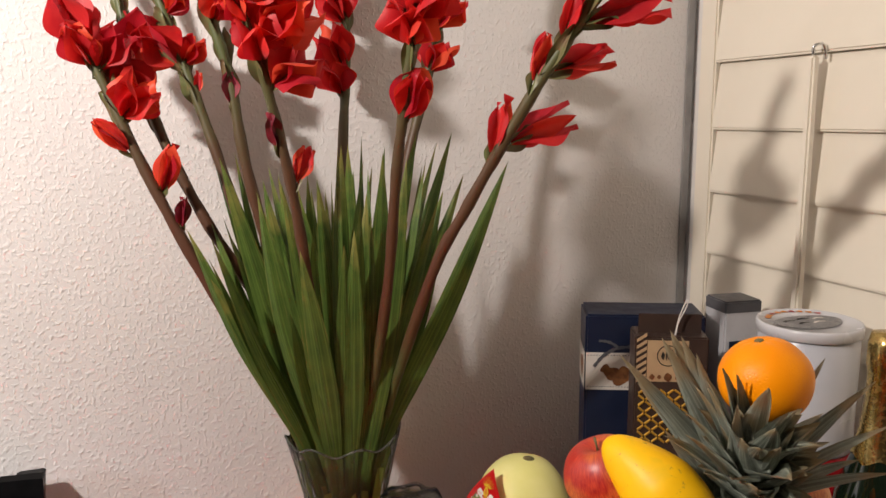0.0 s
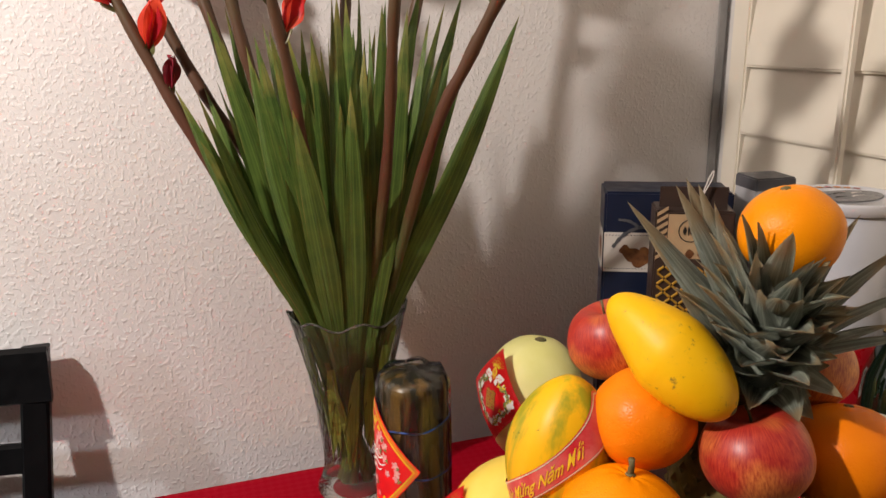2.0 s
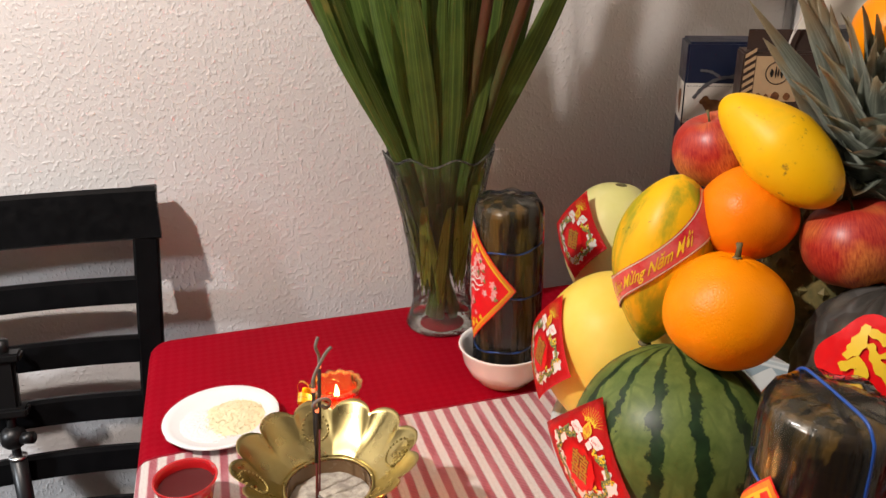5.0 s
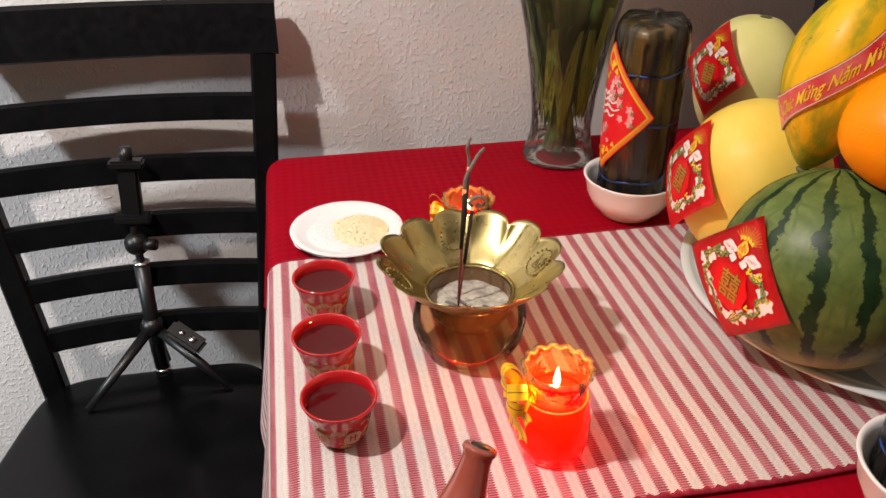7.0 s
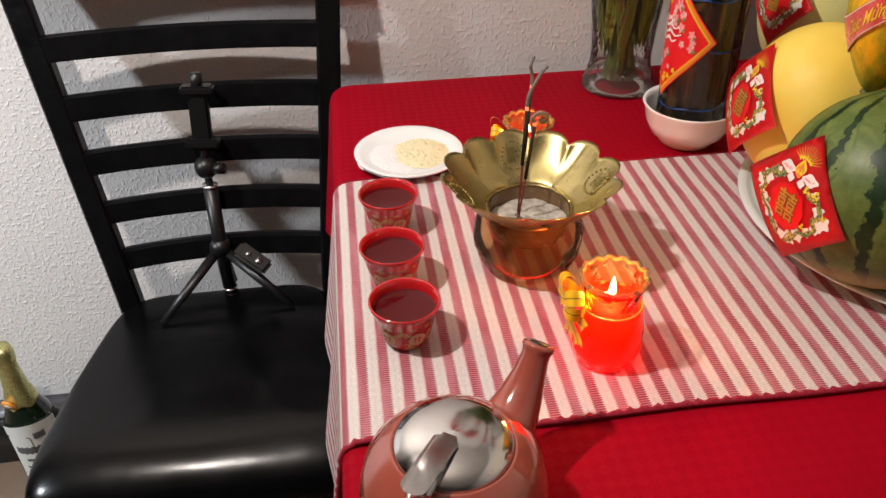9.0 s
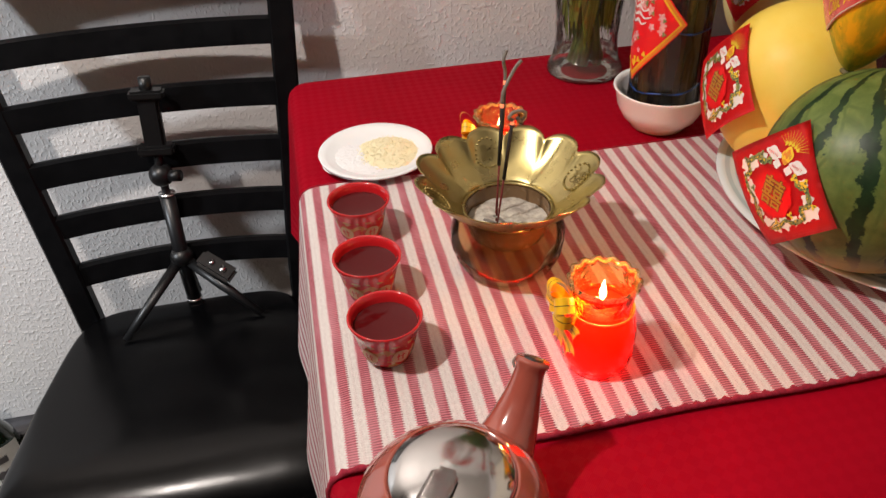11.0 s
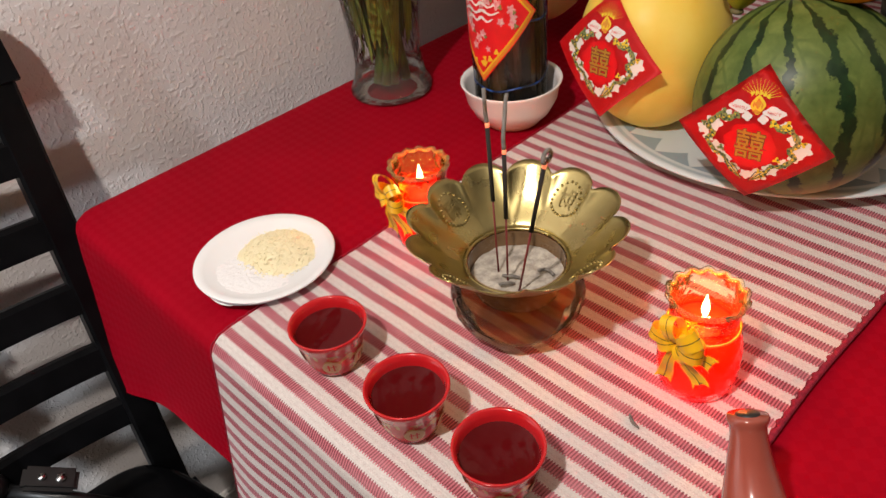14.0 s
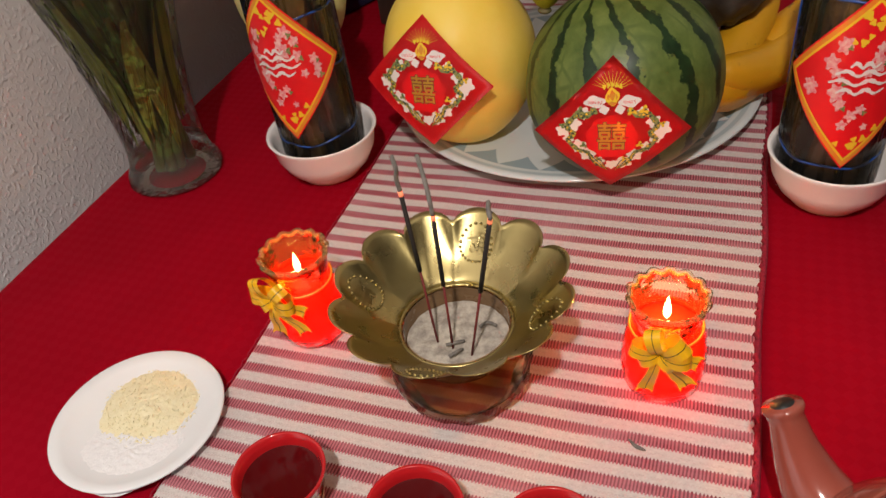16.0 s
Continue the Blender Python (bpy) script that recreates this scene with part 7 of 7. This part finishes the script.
incense((-0.003, -0.560, 0.806), (0.006, -0.549, 0.917), [(0.000, 0.001, 0.008), (-0.002, -0.001, 0.017), (0.001, 0.002, 0.024)])
incense((-0.006, -0.572, 0.806), (-0.0024, -0.571, 0.9085), [(0.001, 0.001, 0.009), (0.006, 0.004, 0.017), (0.013, 0.009, 0.025), (0.018, 0.012, 0.028)])
incense((-0.0096, -0.587, 0.806), (-0.004, -0.606, 0.912), [(-0.003, -0.001, 0.003), (0.001, 0.001, 0.006), (0.008, 0.003, 0.005), (0.011, 0.004, 0.000), (0.007, 0.003, -0.003), (0.004, 0.001, 0.001)])


def candle(x, y, turn, watts):
    """A scalloped glass jar of red wax with a flame and a gold bow."""
    c = thing("candle_jar", pose(x, y, TOP + 0.0052, 0, 0, turn), "lit red candle in scalloped glass jar with gold bow", "candle", "candle jars")

    def wavy(a, r, z):
        k = max(0, (z - 0.066) / 0.012)
        return r * (1 + 0.035 * k * math.cos(14 * a)), z + 0.0009 * k * math.cos(14 * a)

    k9 = 0.90
    part("jar", lathe([(r * k9, z) for r, z in [(0.0, 0.0015), (0.024, 0.0), (0.0275, 0.002), (0.0300, 0.014), (0.0302, 0.030), (0.0278, 0.045), (0.0247, 0.053), (0.0240, 0.056), (0.0252, 0.066), (0.0264, 0.0755), (0.0256, 0.0765), (0.0240, 0.068), (0.0226, 0.056), (0.0232, 0.051)]], 70, wavy, False), M_JAR, c, "scalloped clear glass tinted with candle glow")
    part("bead_ring", tube([(0.0240 * (1 + 0.035 * math.cos(14 * a)) * math.cos(a), 0.0240 * (1 + 0.035 * math.cos(14 * a)) * math.sin(a), 0.0758 + 0.0009 * math.cos(14 * a)) for a in (2 * math.pi * k / 140 for k in range(141))], 0.0019, 8), M_JARRIM, c, "scalloped rim tinted with candle glow")
    part("wax", lathe([(r * k9, z) for r, z in [(0.0, 0.003), (0.023, 0.003), (0.0260, 0.006), (0.0282, 0.016), (0.0284, 0.030), (0.0262, 0.043), (0.0225, 0.051), (0.0190, 0.0530), (0.0, 0.0515)]], 48, None, False), M_WAX, c, "translucent red wax")
    part("wick", tube([(0, 0, 0.051), (0.0005, 0, 0.059)], 0.0007, 6), M_INK, c)
    part("flame", lathe([(0.0006, 0.057), (0.0020, 0.0600), (0.0026, 0.0632), (0.0021, 0.0675), (0.0010, 0.0720), (0.0002, 0.0755)], 16), M_FLAME, c, "bright candle flame")
    bow = part("bow", ball(0.0035, 0.0035, 0.0035, 12, 8), M_YELLOWRIBBON, c, "shiny gold ribbon bow", True, pose(-0.0260, 0.002, 0.056, 0, 0, -6))
    rb5 = random.Random(int(abs(y) * 1000))
    for ang, ln in ((72, 0.024), (128, 0.021), (172, 0.020), (8, 0.020), (-28, 0.016), (212, 0.015)):
        a = radians(ang + rb5.uniform(-8, 8))
        d = Vector((-0.45, math.cos(a), math.sin(a) * 0.95)).normalized()
        s = d.cross(Vector((-1, 0, 0.1))).normalized()
        up = s.cross(d).normalized()
        up = up if up.x < 0 else -up
        puff, wid = rb5.uniform(0.005, 0.0075), rb5.uniform(0.0095, 0.0125)

        def lp(u, v, lift=0.0, k=1.0, d=d, up=up, s=s, ln=ln, puff=puff, wid=wid):
            t = 2 * math.pi * u
            return d * (ln * (1 - math.cos(t)) * 0.5) + up * (puff * math.sin(t) + lift * math.sin(t)) + s * ((v - 0.5) * k * wid * (0.35 + 0.65 * math.sin(math.pi * u)))

        q = part("loop", sheet(lp, 24, 3), M_YELLOWRIBBON, bow)
        part("dark_line", sheet(lambda u, v: lp(u, v, 0.0003, 0.05), 24, 1), M_INK, c, "", True, bow.matrix_basis.copy())
    for ang, ln in ((238, 0.036), (282, 0.042), (200, 0.026)):
        a = radians(ang)
        d = Vector((-0.16, math.cos(a), math.sin(a))).normalized()
        s = Vector((-0.3, -math.sin(a), math.cos(a))).normalized()

        def tl(u, v, k=1.0, lift=0.0, d=d, s=s, ln=ln):
            fork = -0.006 * (1 - abs(v - 0.5) * 2) if u > 0.98 else 0
            return d * (ln * u + fork * k) + s * ((v - 0.5) * k * 0.0105 * (0.5 + 0.6 * u)) + Vector((-0.004 * math.sin(5 * u) - lift, 0, 0))

        part("tail", sheet(tl, 16, 4), M_YELLOWRIBBON, bow)
        part("dark_line", sheet(lambda u, v: tl(u, v, 0.05, 0.0004), 16, 1), M_INK, c, "", True, bow.matrix_basis.copy())
    part("ribbon_band", tube([(0.0232 * math.cos(a), 0.0232 * math.sin(a), 0.0525) for a in (2 * math.pi * k / 40 for k in range(41))], 0.0008, 6), M_GOLDCORD, c, "gold ribbon round the neck")
    point_lamp("candle_flame_light", (x, y, TOP + 0.0052 + 0.0685), watts * 1.45, (1.0, 0.45, 0.12), 0.004)
    # Extra lamp added inside the wax to make it glow red.
    point_lamp("added_wax_glow", (x, y, TOP + 0.0052 + 0.047), watts * 0.45, (1.0, 0.09, 0.03), 0.004)
    return c


candle(0.0375, -0.7025, 4, 0.70)
candle(0.0315, -0.4420, -6, 0.30)

# teapot
tp = thing("teapot", pose(-0.101, -0.838, TOP + 0.002), "glazed terracotta teapot with steel lid", "teapot")
part("body", lathe([(0.0, 0.002), (0.030, 0.0), (0.034, 0.003), (0.046, 0.012), (0.0555, 0.030), (0.0570, 0.042), (0.0530, 0.058), (0.0440, 0.070), (0.0375, 0.0755), (0.0362, 0.0765), (0.0350, 0.0740), (0.0345, 0.069)], 64, None, False), M_TEAPOT, tp, "terracotta body")
spd = Vector((0.690, 0.724, 0)).normalized()
path = smooth_path([spd * 0.036 + Vector((0, 0, 0.026)), spd * 0.062 + Vector((0, 0, 0.038)), spd * 0.080 + Vector((0, 0, 0.055)), spd * 0.0910 + Vector((0, 0, 0.0715)), spd * 0.0970 + Vector((0, 0, 0.0805))], 16)
spout = part("spout", tube(path, [0.024, 0.0232, 0.0222, 0.0208, 0.0192, 0.0176, 0.0160, 0.0146, 0.0133, 0.0121, 0.0111, 0.0103, 0.0097, 0.0095, 0.0099, 0.0112, 0.0106], 20), M_TEAPOT, tp, "terracotta spout")
end = (path[-1] - path[-2]).normalized()
# The spout is closed: a black disc paints the shade of its hole.
part("opening_disc", tube([path[-1] - end * 0.002, path[-1] + end * 0.0006], [0.0064, 0.0064], 18), M_INK, spout, "black disc for the shaded spout opening")
hp = [-spd * 0.045 + Vector((0, 0, 0.062)), -spd * 0.075 + Vector((0, 0, 0.066)), -spd * 0.092 + Vector((0, 0, 0.050)), -spd * 0.082 + Vector((0, 0, 0.026)), -spd * 0.050 + Vector((0, 0, 0.018))]
part("handle", tube(smooth_path(hp, 20), 0.0075, 12, flat=0.8), M_TEAPOT, tp, "looped terracotta handle")
ld = part("lid", lathe([(0.0350, 0.0735), (0.0352, 0.0765), (0.0335, 0.0790), (0.0270, 0.0825), (0.0160, 0.0850), (0.0, 0.0858)], 56, None, False), M_STEEL, tp, "polished steel lid")
ls = Vector((-0.55, -0.80, 0)).normalized()
lside = Vector((-ls.y, ls.x, 0))


def lever(u, v):
    s = 0.004 + 0.048 * u
    w = 0.0078 * (1 if u < 0.85 else math.sqrt(max(0, 1 - ((u - 0.85) / 0.15) ** 2)) * 0.6 + 0.4) * (1 if u > 0.08 else 0.6)
    return ls * s + lside * ((v - 0.5) * 2 * w) + Vector((0, 0, 0.0868 + 0.006 * u * (1 - 0.4 * u)))


bm = sheet(lever, 20, 6)
bmesh.ops.solidify(bm, geom=bm.faces[:], thickness=0.0014)
part("lever", bm, M_STEEL, ld, "steel thumb lever")
part("hinge", block(0.014, 0.016, 0.012, 0.002, ls * 0.0385 + Vector((0, 0, 0.0785)), None, Matrix.Rotation(math.atan2(ls.y, ls.x), 4, "Z")), M_STEEL, ld, "", False)

crumb = thing("ash_flake", pose(-0.0225, -0.6945, TOP + 0.0062, 0, 0, 60), "small grey ash flake lying on the runner", "ash")
part("flake", tube(smooth_path([(-0.0065, 0, 0.0008), (0, 0.0018, 0.0012), (0.0065, 0.0004, 0.0008)], 8), [0.0005, 0.0009, 0.0011, 0.0012, 0.0012, 0.0012, 0.001, 0.0008, 0.0004], 6), M_ASHBIT, crumb)
